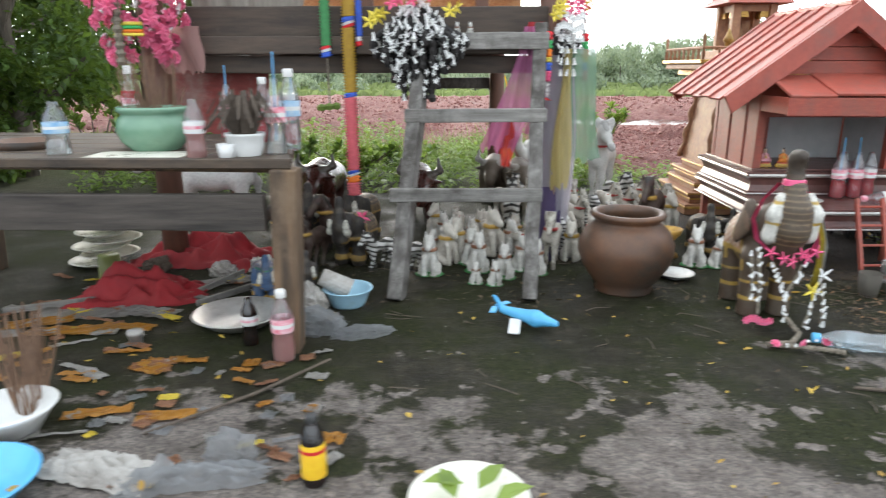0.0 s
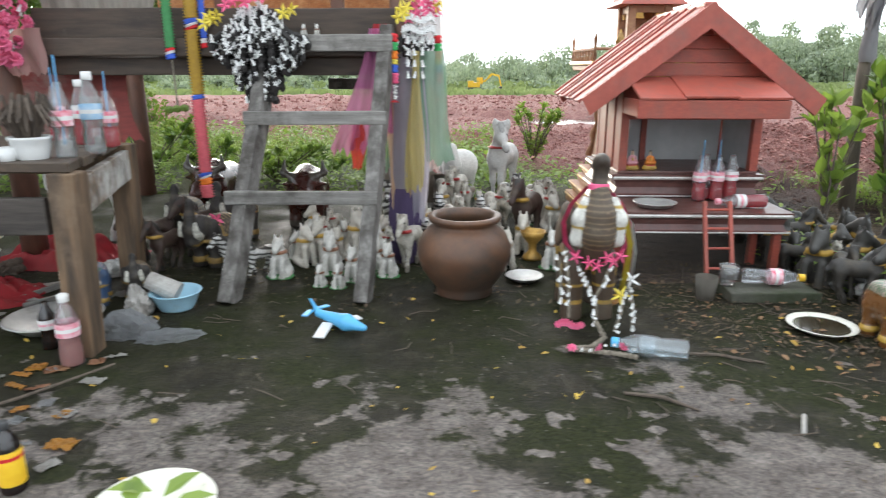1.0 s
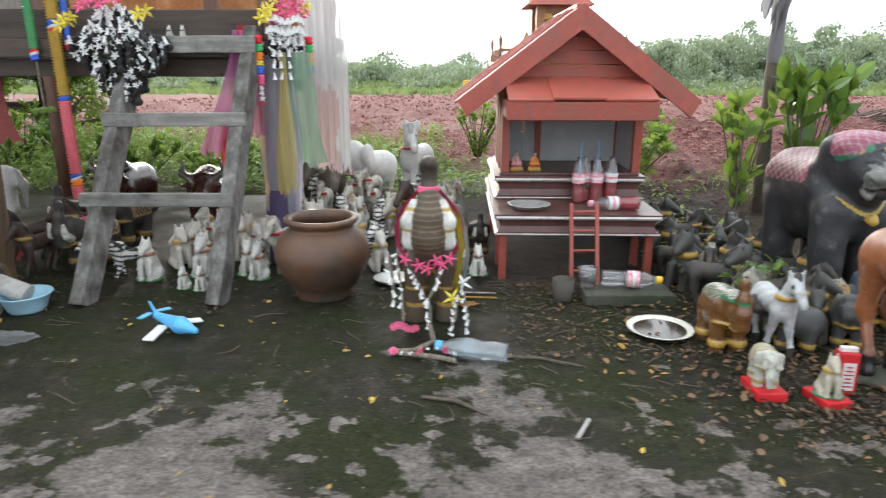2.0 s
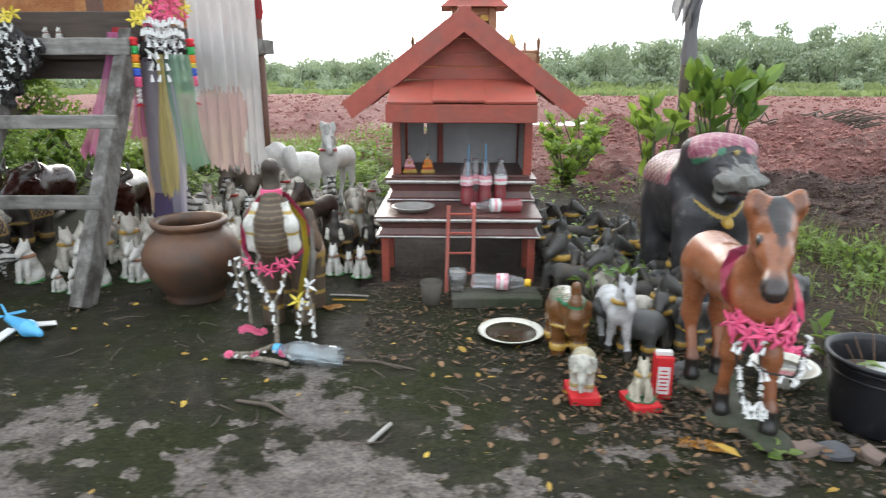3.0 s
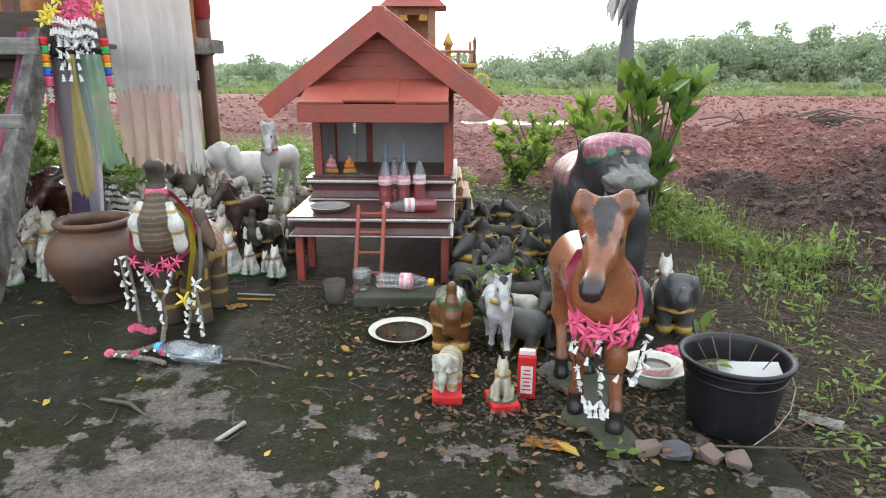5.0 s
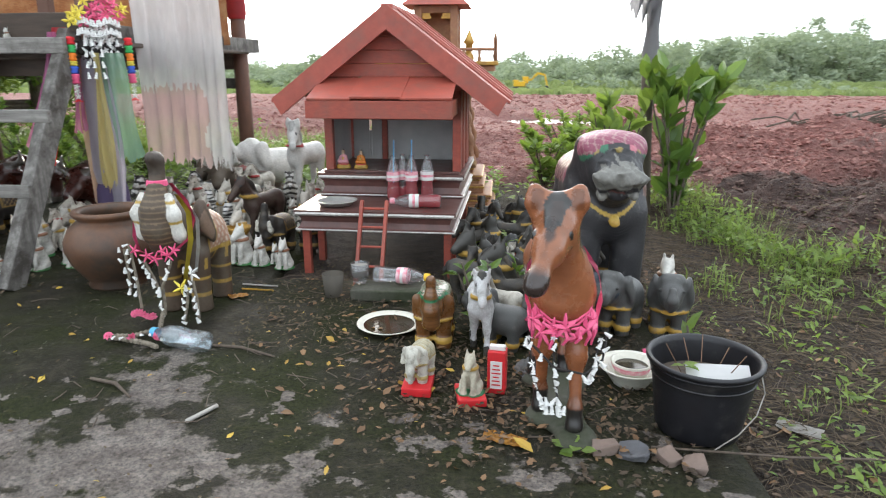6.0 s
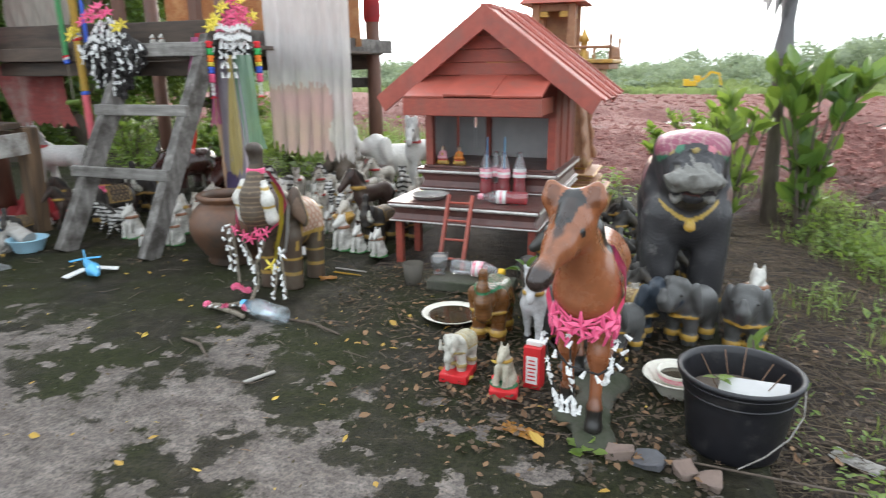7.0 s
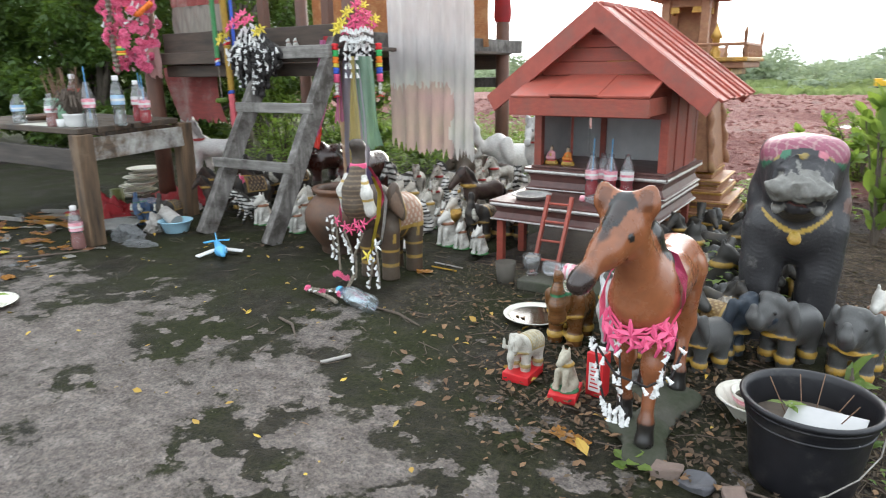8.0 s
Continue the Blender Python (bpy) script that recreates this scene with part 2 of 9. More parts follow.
M_pink_flower = mat("pink_fabric_flower", (0.86, 0.28, 0.42), (0.74, 0.12, 0.26), 60, 0.7, 0.2)
M_black_strand = mat("black_withered_strands", (0.03, 0.026, 0.024), (0.015, 0.013, 0.012), 60, 0.8, 0.6)
M_dry_flower = mat("withered_flower_strand", (0.27, 0.235, 0.18), (0.10, 0.08, 0.06), 60, 0.9, 0.6)
M_mustard = mat("mustard_beads", (0.42, 0.25, 0.02), (0.30, 0.17, 0.012), 50, 0.6, 0.3)
M_bead_green = mat("green_beads", (0.05, 0.25, 0.08), (0.03, 0.17, 0.05), 50, 0.6, 0.3)
M_bead_pink = mat("coral_beads", (0.65, 0.12, 0.14), (0.5, 0.08, 0.1), 50, 0.6, 0.3)
M_orange_wrap = mat("orange_foil_wrap", (0.52, 0.24, 0.03), (0.34, 0.15, 0.02), 25, 0.4, 0.3, dirt=(0.25, 0.14, 0.04), dirt_amount=0.35)
M_clutter_white = mat("dirty_white_scrap", (0.46, 0.44, 0.41), (0.3, 0.28, 0.25), 25, 0.6, 0.3, dirt=(0.12, 0.10, 0.08), dirt_amount=0.42)
M_bag = gauze("dirty_plastic_bag", (0.46, 0.47, 0.48), 0.5)
M_concrete_block = mat("mossy_concrete", (0.105, 0.098, 0.08), (0.05, 0.05, 0.036), 22, 0.9, 0.8, dirt=(0.028, 0.036, 0.015), dirt_amount=0.5)
M_stone = mat("broken_brick", (0.24, 0.17, 0.14), (0.15, 0.11, 0.09), 25, 0.9, 0.8, dirt=(0.10, 0.085, 0.07), dirt_amount=0.4)
M_tile = mat("broken_slate", (0.10, 0.10, 0.11), (0.07, 0.07, 0.075), 25, 0.7, 0.4, dirt=(0.17, 0.15, 0.13), dirt_amount=0.3)
M_dry_leaf = leafy("dry_leaf", (0.014, 0.010, 0.007), (0.13, 0.085, 0.055), 0.08, 0.85)
M_yellow_leaf = leafy("yellow_leaf", (0.30, 0.15, 0.03), (0.66, 0.45, 0.07), 0.2, 0.6)
M_grass = leafy("grass_blade", (0.07, 0.11, 0.03), (0.26, 0.30, 0.11), 0.4)
M_weed = leafy("weed_leaf", (0.065, 0.125, 0.028), (0.26, 0.36, 0.09), 0.5)
M_brown_leaf = leafy("curled_brown_leaf", (0.075, 0.038, 0.018), (0.27, 0.155, 0.075), 0.12, 0.7, 3.0, (0.3, 0.15, 0.04))
M_shrub = leafy("shrub_leaf", (0.032, 0.075, 0.020), (0.13, 0.23, 0.045), 0.32, 0.3)
M_tree_leaf = leafy("tree_leaf", (0.028, 0.060, 0.018), (0.105, 0.18, 0.04), 0.42)
# far crowns: distance haze is mixed into both leaf greens, paling them
M_far_leaf_hazed = leafy("hazed_far_tree_leaf", (0.17, 0.215, 0.155), (0.42, 0.465, 0.335), 0.35, 0.9, 0.16, (0.34, 0.44, 0.16))
M_straw_dry = leafy("dry_straw", (0.028, 0.020, 0.013), (0.20, 0.150, 0.100), 0.05, 0.9, 3.0, (0.2, 0.16, 0.1))
# bank grass: the near green lifted and greyed, haze put into the colour
M_bank_hazed = leafy("bank_grass", (0.17, 0.21, 0.09), (0.32, 0.36, 0.18), 0.3, 0.9)
M_gray_cloth = mat("grey_brown_cloth", (0.30, 0.265, 0.225), (0.18, 0.155, 0.13), 14, 0.9, 0.4, stretch=(4, 1, 0.4))
M_bark = mat("bark", (0.16, 0.13, 0.10), (0.07, 0.055, 0.045), 24, 0.9, 0.9, stretch=(1, 1, 0.25))
M_twig = mat("dead_twig", (0.13, 0.10, 0.075), (0.06, 0.045, 0.035), 40, 0.9, 0.5)
M_incense = mat("incense_stick", (0.22, 0.13, 0.08), (0.12, 0.07, 0.045), 40, 0.9, 0.3)
M_mat_weave = mat("woven_brown_mat", (0.42, 0.22, 0.10), (0.26, 0.12, 0.055), 45, 0.8, 0.6, stretch=(1, 1, 4), dirt=(0.5, 0.33, 0.18), dirt_amount=0.4)
M_yellow_paint = mat("yellow_machine_paint", (0.75, 0.45, 0.02), (0.6, 0.34, 0.015), 3, 0.45, 0.1, dirt=(0.3, 0.2, 0.08), dirt_amount=0.3)
M_dark_metal = mat("dark_steel", (0.04, 0.04, 0.04), None, 5, 0.6, 0.2)
M_paint_old = painted("old_statue_paint", 0.5)
M_paint_pale = painted("weathered_white_paint", 0.5, (0.30, 0.27, 0.22), 0.34, 8.0)
M_paint_dirty = painted("grimy_statue_paint", 0.55, (0.10, 0.08, 0.055), 0.42, 8.0)
M_paint_gloss = painted("glossy_statue_paint", 0.24, (0.20, 0.09, 0.05), 0.2, 5.0, coat=0.3, bump=0.08)
M_paint_worn = painted("worn_statue_paint", 0.42, (0.20, 0.19, 0.175), 0.34, 13.0)
M_gauze_white = gauze("white_net_cloth", (0.90, 0.88, 0.86), 0.84)
M_gauze_pink = gauze("faded_pink_net", (0.82, 0.62, 0.58), 0.80)
M_gauze_magenta = gauze("magenta_chiffon", (0.72, 0.25, 0.48), 0.75)
M_gauze_yellow = gauze("yellow_chiffon", (0.74, 0.62, 0.26), 0.85)
M_gauze_green = gauze("green_chiffon", (0.24, 0.40, 0.28), 0.75)
M_gauze_gray = gauze("grey_lilac_chiffon", (0.52, 0.49, 0.56), 0.85)
M_gauze_peach = gauze("peach_chiffon", (0.76, 0.52, 0.36), 0.8)
M_gauze_violet = gauze("violet_cloth", (0.16, 0.12, 0.24), 0.95)
M_gauze_red = gauze("red_chiffon", (0.62, 0.05, 0.04), 0.85)
M_dusty_pink = gauze("dusty_pink_cloth", (0.56, 0.34, 0.31), 0.95)
M_gray_rag = gauze("grey_rag", (0.42, 0.41, 0.42), 0.95)
M_stripe_cloth = mat("red_brown_cloth", (0.30, 0.07, 0.06), (0.20, 0.05, 0.045), 10, 0.9, 0.4, dirt=(0.36, 0.30, 0.26), dirt_amount=0.35, stretch=(1, 1, 5))


# ---- building helpers ----
def add_mesh(name, verts, faces, material, parent=None, smooth=False, label=""):
    me = bpy.data.meshes.new(name)
    me.from_pydata([tuple(v) for v in verts], [], [tuple(f) for f in faces])
    if smooth:
        me.polygons.foreach_set("use_smooth", [True] * len(me.polygons))
    if material:
        me.materials.append(material)
    ob = new(name, me)
    ob.parent = parent
    return tagged(ob, label)


def part(name, bm, material, parent=None, label="", smooth=False):
    """Links a bmesh as one mesh object under a thing or a part."""
    me = bpy.data.meshes.new(name)
    bmesh.ops.recalc_face_normals(bm, faces=bm.faces)
    bm.to_mesh(me)
    bm.free()
    if smooth:
        me.polygons.foreach_set("use_smooth", [True] * len(me.polygons))
    me.materials.append(material)
    ob = new(name, me)
    ob.parent = parent
    return tagged(ob, label)


def thing(name, place, label, category, group="", turn=0.0, kind=""):
    ob = new(name)
    ob.matrix_world = pose(*place, 0, 0, turn)
    ob.empty_display_size = 0.05
    return tagged(ob, label, category, group, kind)


def box(bm, centre, size, m=None, bevel=0.0):
    r = bmesh.ops.create_cube(bm, size=1.0)
    vs = r["verts"]
    mm = Matrix.Translation(centre) @ (m or Matrix()) @ Matrix.Diagonal((*size, 1))
    bmesh.ops.transform(bm, matrix=mm, verts=vs)
    if bevel:
        es = list({e for v in vs for e in v.link_edges})
        bmesh.ops.bevel(bm, geom=es, offset=bevel, segments=2, affect="EDGES", profile=0.6)
    return bm


def board(a, b, width, thick, bevel=0.004, roll=0.0, wobble=0.0):
    """A board from a to b: a new bmesh."""
    a, b = Vector(a), Vector(b)
    d = b - a
    q = d.to_track_quat("Z", "Y").to_matrix().to_4x4() @ pose(0, 0, 0, 0, 0, roll)
    bm = bmesh.new()
    box(bm, (0, 0, 0), (width, thick, d.length), None, bevel)
    if wobble:
        bmesh.ops.subdivide_edges(bm, edges=[e for e in bm.edges if abs((e.verts[0].co - e.verts[1].co).z) > d.length * 0.8], cuts=8)
        for v in bm.verts:
            n = noise.noise_vector(Vector((v.co.x * 4, v.co.y * 4, v.co.z * 7)) + a * 3)
            v.co += Vector((n.x, n.y, 0)) * wobble
    bmesh.ops.transform(bm, matrix=Matrix.Translation((a + b) / 2) @ q, verts=bm.verts)
    return bm


def lathe(profile, steps=24, centre=(0, 0, 0), bm=None, sides=None):
    """Turns (radius, height) pairs round the z axis."""
    bm = bm or bmesh.new()
    rings = []
    for r, z in profile:
        if r < 1e-6:
            rings.append([bm.verts.new((centre[0], centre[1], centre[2] + z))])
        else:
            rings.append([bm.verts.new((centre[0] + r * math.cos(2 * math.pi * i / steps), centre[1] + r * math.sin(2 * math.pi * i / steps), centre[2] + z)) for i in range(steps)])
    for a, b in zip(rings, rings[1:]):
        for i in range(steps):
            j = (i + 1) % steps
            if len(a) == 1 and len(b) > 1:
                bm.faces.new((a[0], b[j], b[i]))
            elif len(b) == 1 and len(a) > 1:
                bm.faces.new((a[i], a[j], b[0]))
            elif len(a) > 1:
                bm.faces.new((a[i], a[j], b[j], b[i]))
    return bm


def tube(points, radii, steps=6, bm=None):
    """A tapering tube along points."""
    bm = bm or bmesh.new()
    pts = [Vector(p) for p in points]
    if not hasattr(radii, "__len__"):
        radii = [radii] * len(pts)
    last = None
    for i, p in enumerate(pts):
        d = (pts[min(i + 1, len(pts) - 1)] - pts[max(i - 1, 0)]).normalized()
        u = d.orthogonal().normalized() if i == 0 else (u - d * u.dot(d)).normalized()
        w = d.cross(u)
        ring = [bm.verts.new(p + (u * math.cos(2 * math.pi * k / steps) + w * math.sin(2 * math.pi * k / steps)) * radii[i]) for k in range(steps)]
        if last:
            for k in range(steps):
                bm.faces.new((last[k], last[(k + 1) % steps], ring[(k + 1) % steps], ring[k]))
        else:
            bm.faces.new(ring[::-1])
        last = ring
    bm.faces.new(last)
    return bm


def drape(width, height, nx, nz, fold, folds, taper=0.0, sway=0.0, seed=0, thick=0.0015, ragged=0.0, phase=0.0):
    """Hanging cloth, its top edge centred on the origin, hanging to -z, with folds that run down it."""
    rnd = random.Random(seed)
    bm = bmesh.new()
    grid = []
    off = [rnd.uniform(-1, 1) for _ in range(nx + 1)]
    for j in range(nz + 1):
        v = j / nz
        row = []
        for i in range(nx + 1):
            u = i / nx
            w = width * (1 - taper * (1 - v)) * (u - 0.5)
            y = fold * (0.4 + 0.6 * v) * (math.sin(folds * 2 * math.pi * u + phase + 0.8 * math.sin(2.2 * v + seed)) + 0.35 * math.sin(folds * 5.1 * u + seed))
            z = -height * v * (1 + (ragged * off[i] * v))
            row.append(bm.verts.new((w + sway * v * v + 0.01 * math.sin(5 * v + 3 * u + seed), y, z)))
        grid.append(row)
    for j in range(nz):
        for i in range(nx):
            bm.faces.new((grid[j][i], grid[j][i + 1], grid[j + 1][i + 1], grid[j + 1][i]))
    if thick:
        bmesh.ops.solidify(bm, geom=bm.faces[:], thickness=thick)
    return bm


# Statues: round cones blended into one skin, meshed on a grid.
def cone_field(p, a, b, ra, rb, squash):
    a, b, s = np.array(a, float), np.array(b, float), np.array(squash, float)
    pa, ba = (p - a) / s, (b - a) / s
    h = np.clip((pa @ ba) / max(ba @ ba, 1e-9), 0, 1)
    return (np.linalg.norm(pa - h[:, None] * ba, axis=1) - (ra + (rb - ra) * h)) * s.min()


def skin(name, prims, cell, blend=0.02, paint=None):
    """prims: (a, b, ra, rb, colour[, squash]). Returns a mesh with the colour attribute "paint"."""
    prims = [pr if len(pr) == 6 else (*pr, (1, 1, 1)) for pr in prims]
    lo = np.min([np.minimum(np.array(a) - ra * np.array(s), np.array(b) - rb * np.array(s)) for a, b, ra, rb, _, s in prims], axis=0) - 3 * cell
    hi = np.max([np.maximum(np.array(a) + ra * np.array(s), np.array(b) + rb * np.array(s)) for a, b, ra, rb, _, s in prims], axis=0) + 3 * cell
    lo[2] = max(lo[2], -cell)
    n = np.ceil((hi - lo) / cell).astype(int) + 1
    ax = [lo[i] + cell * np.arange(n[i]) for i in range(3)]
    gx, gy, gz = np.meshgrid(*ax, indexing="ij")
    p = np.stack([gx.ravel(), gy.ravel(), gz.ravel()], 1)
    f = np.full(len(p), 1e3)
    for a, b, ra, rb, _, s in prims:
        d = cone_field(p, a, b, ra, rb, s)
        k = min(blend, 1.2 * max(ra, rb), 2.0 * max(ra, rb) * min(s))
        h = np.clip(0.5 + 0.5 * (f - d) / k, 0, 1)
        f = f + (d - f) * h - k * h * (1 - h)
    f = np.maximum(f, -(p[:, 2]))          # flat underside
    f = f.reshape(n)
    inside = f < 0
    c = [inside[i:n[0] - 1 + i, j:n[1] - 1 + j, k:n[2] - 1 + k] for i in (0, 1) for j in (0, 1) for k in (0, 1)]
    count = sum(x.astype(int) for x in c)
    act = (count > 0) & (count < 8)
    idx = np.argwhere(act)
    num = np.full(act.shape, -1)
    num[act] = np.arange(len(idx))
    acc, cnt = np.zeros((len(idx), 3)), np.zeros(len(idx))
    corners = [(i, j, k) for i in (0, 1) for j in (0, 1) for k in (0, 1)]
    for u in corners:
        for axis in range(3):
            if u[axis]:
                continue
            w = list(u)
            w[axis] = 1
            fa, fb = f[tuple((idx + u).T)], f[tuple((idx + w).T)]
            cross = (fa < 0) != (fb < 0)
            t = np.where(cross, fa / np.where(cross, fa - fb, 1), 0)
            q = idx + np.array(u, float)
            q[:, axis] += t
            acc[cross] += q[cross]
            cnt[cross] += 1
    verts = lo + cell * acc / cnt[:, None]
    faces = []
    for axis in range(3):
        b1, b2 = (axis + 1) % 3, (axis + 2) % 3
        s0, s1 = [slice(None)] * 3, [slice(None)] * 3
        s0[axis], s1[axis] = slice(0, n[axis] - 1), slice(1, n[axis])
        e = np.argwhere(inside[tuple(s0)] != inside[tuple(s1)])
        e = e[(e[:, b1] > 0) & (e[:, b2] > 0) & (e[:, b1] < n[b1] - 1) & (e[:, b2] < n[b2] - 1)]
        q = []
        for d1, d2 in ((1, 1), (0, 1), (0, 0), (1, 0)):
            cc = e.copy()
            cc[:, b1] -= d1
            cc[:, b2] -= d2
            q.append(num[tuple(cc.T)])
        q = np.stack(q, 1)
        flip = ~inside[tuple(e.T)]
        q[flip] = q[flip][:, ::-1]
        faces.append(q)
    faces = np.concatenate(faces)
    best, col = np.full(len(verts), 1e3), np.zeros((len(verts), 3))
    for a, b, ra, rb, colour, s in prims:
        d = cone_field(verts, a, b, ra, rb, s)
        near = d < best
        best[near] = d[near]
        col[near] = colour
    if paint:
        col = paint(verts, col)
    me = bpy.data.meshes.new(name)
    me.from_pydata(verts.tolist(), [], faces.tolist())
    me.polygons.foreach_set("use_smooth", [True] * len(me.polygons))
    at = me.color_attributes.new("paint", "FLOAT_COLOR", "POINT")
    at.data.foreach_set("color", np.concatenate([col, np.ones((len(col), 1))], 1).astype(np.float32).ravel())
    return me


def statue(name, mesh, material, place, turn, scale, label, category, group=""):
    if not mesh.materials:
        mesh.materials.append(material)
    ob = new(name, mesh)
    sc = (scale,) * 3 if not hasattr(scale, "__len__") else scale
    ob.matrix_world = pose(*place, 0, 0, turn) @ Matrix.Diagonal((*sc, 1))
    return tagged(ob, label, category, group)


BLACK, IVORY, WHITE, GOLD, RED = (0.02, 0.018, 0.016), (0.62, 0.60, 0.52), (0.62, 0.60, 0.56), (0.50, 0.30, 0.05), (0.45, 0.03, 0.03)


def leaf_points(rnd, size, width=0.45, bend=0.2):
    """A pointed leaf along +y, creased down the middle: 8 verts, 6 faces."""
    w = size * width / 2
    return [(0, 0, 0), (-w, size * 0.35, size * 0.06), (0, size * 0.35, 0), (w, size * 0.35, size * 0.06), (-w * 0.75, size * 0.7, size * 0.05 - bend * size * 0.3), (0, size * 0.7, -bend * size * 0.35), (w * 0.75, size * 0.7, size * 0.05 - bend * size * 0.3), (0, size, -bend * size)], [(0, 2, 1), (0, 3, 2), (1, 2, 5, 4), (2, 3, 6, 5), (4, 5, 7), (5, 6, 7)]


class Leaves:
    """Gathers many small shapes into one mesh."""

    def __init__(self):
        self.v, self.f = [], []

    def add(self, verts, faces, m):
        k = len(self.v)
        self.v += [m @ Vector(p) for p in verts]
        self.f += [tuple(i + k for i in fc) for fc in faces]

    def make(self, name, material, parent=None, label=""):
        return add_mesh(name, self.v, self.f, material, parent, False, label)


def bulk(name, verts, faces, material, parent=None, label="", smooth=False):
    """One mesh from arrays: verts (n, 3), faces (m, k) all of k corners."""
    me = bpy.data.meshes.new(name)
    m, k = faces.shape
    me.vertices.add(len(verts))
    me.vertices.foreach_set("co", np.asarray(verts, np.float32).ravel())
    me.loops.add(m * k)
    me.loops.foreach_set("vertex_index", np.asarray(faces, np.int32).ravel())
    me.polygons.add(m)
    me.polygons.foreach_set("loop_start", np.arange(m, dtype=np.int32) * k)
    me.polygons.foreach_set("use_smooth", np.full(m, smooth))
    me.update(calc_edges=True)
    me.materials.append(material)
    ob = new(name, me)
    ob.parent = parent
    return tagged(ob, label)


def strew(shape, faces, places, heading, pitch, roll, scale):
    """Copies of a small shape (k, 3) at many places, turned by arrays of degrees: returns verts and faces."""
    shape, faces, places = np.asarray(shape, float), np.asarray(faces), np.asarray(places, float)
    n, k = len(places), shape.shape[-2]
    h, p, r = (np.radians(np.broadcast_to(a, n)) for a in (heading, pitch, roll))
    ch, sh, cp, sp, cr, sr = np.cos(h), np.sin(h), np.cos(p), np.sin(p), np.cos(r), np.sin(r)
    m = np.stack([np.stack([ch * cr, ch * sr * sp - sh * cp, ch * sr * cp + sh * sp], 1), np.stack([sh * cr, sh * sr * sp + ch * cp, sh * sr * cp - ch * sp], 1), np.stack([-sr, cr * sp, cr * cp], 1)], 1)
    v = np.einsum("nij,nkj->nki", m, np.broadcast_to(shape, (n, k, 3))) * np.broadcast_to(scale, n)[:, None, None] + places[:, None, :]
    f = faces[None] + (np.arange(n) * k)[:, None, None]
    return v.reshape(-1, 3), f.reshape(-1, faces.shape[1])


SIMPLE_LEAF = ([(0, 0, 0), (-0.2, 0.4, 0.05), (0, 0.42, 0), (0.2, 0.4, 0.05), (0, 1, -0.12)], [(0, 2, 1), (0, 3, 2), (1, 2, 4), (2, 3, 4)])


def turn_matrix(place, heading, pitch, roll=0.0, scale=1.0):
    return Matrix.Translation(place) @ Euler((radians(pitch), radians(roll), radians(heading)), "XYZ").to_matrix().to_4x4() @ Matrix.Diagonal((scale, scale, scale, 1))


# ---- ground: one sheet to the horizon ----
def ground_height(x, y):
    """Level round the shrines, falling gently away behind them, rough where the red earth was dug."""
    d = math.hypot(max(0.0, y - 5.0), 0.35 * max(0.0, abs(x - 1.5) - 5.0))
    z = -0.035 - 0.030 * min(d, 90.0)
    z += 0.018 * noise.noise((x * 0.9, y * 0.9, 0.0)) + 0.008 * noise.noise((x * 3.5, y * 3.5, 2.0))
    r = red_share(x, y)
    if r > 0:
        far = min(1.0, 0.45 + y / 40.0)
        if 11 < y < 17.5 and 0 < x < 11:
            far *= 0.25
        if x > 3.2 and y < 10:
            z += 0.34 * r * abs(noise.noise((x * 0.8 + 3, y * 1.1, 12.0))) * min(1, (x - 3.2) / 1.5)
            z += r * (0.13 * abs(noise.noise((x * 3.2, y * 3.2, 21.0))) + 0.075 * abs(noise.noise((x * 6.5, y * 6.5, 23.0))))
        z += r * far * (0.30 * abs(noise.noise((x * 0.55, y * 0.55, 4.0))) + 0.24 * abs(noise.noise((x * 1.5, y * 1.5, 7.0))) + 0.07 * noise.noise((x * 4.5, y * 4.5, 1.0)) + 0.045 * noise.noise((x * 9, y * 9, 9.0)))
    if 12 < y < 24:
        e = ((x - 4.7) / 2.2) ** 2 + ((y - 16.3) / 1.6) ** 2
        if e < 1.6:
            z -= 0.35 * max(0.0, 1.6 - e) * 0.6
    if y > 60:
        z += 1.1 * math.exp(-((y - 92.0) / 7.0) ** 2)
    return z


def red_share(x, y):
    """How much of the surface is dug red earth (0 to 1)."""
    edge = 4.1 + 0.25 * noise.noise((x * 1.2, 3.0, 0.0)) + (0.0 if x > 3.4 else 1.15 * (3.4 - x)) - 0.12 * max(0.0, x - 3.6)
    edge = min(edge, 8.0 + 0.5 * noise.noise((x * 0.7, 1.0, 0.0)))
    r = (y - edge) / 0.5 + 0.5
    if y < 6.5:
        r = max(r, min((x - 4.05 + 0.45 * noise.noise((x * 0.8, y * 1.3, 5.0))) / 0.5 + 0.5, (y - 0.4 + 0.5 * noise.noise((x * 0.7, 2.0, 8.0))) / 0.8))
    if x < -0.5:
        r -= (-0.5 - x) * 1.2
    r = min(r, (64 - y) / 6.0)
    return max(0.0, min(1.0, r))


def axis_steps(lo, hi, fine_lo, fine_hi, step, grow):
    pos = [fine_lo]
    while pos[-1] < fine_hi:
        pos.append(pos[-1] + step)
    s = step
    while pos[-1] < hi:
        s *= grow
        pos.append(pos[-1] + s)
    s, left = step, [fine_lo]
    while left[-1] > lo:
        s *= grow
        left.append(left[-1] - s)
    return sorted(left[1:]) + pos


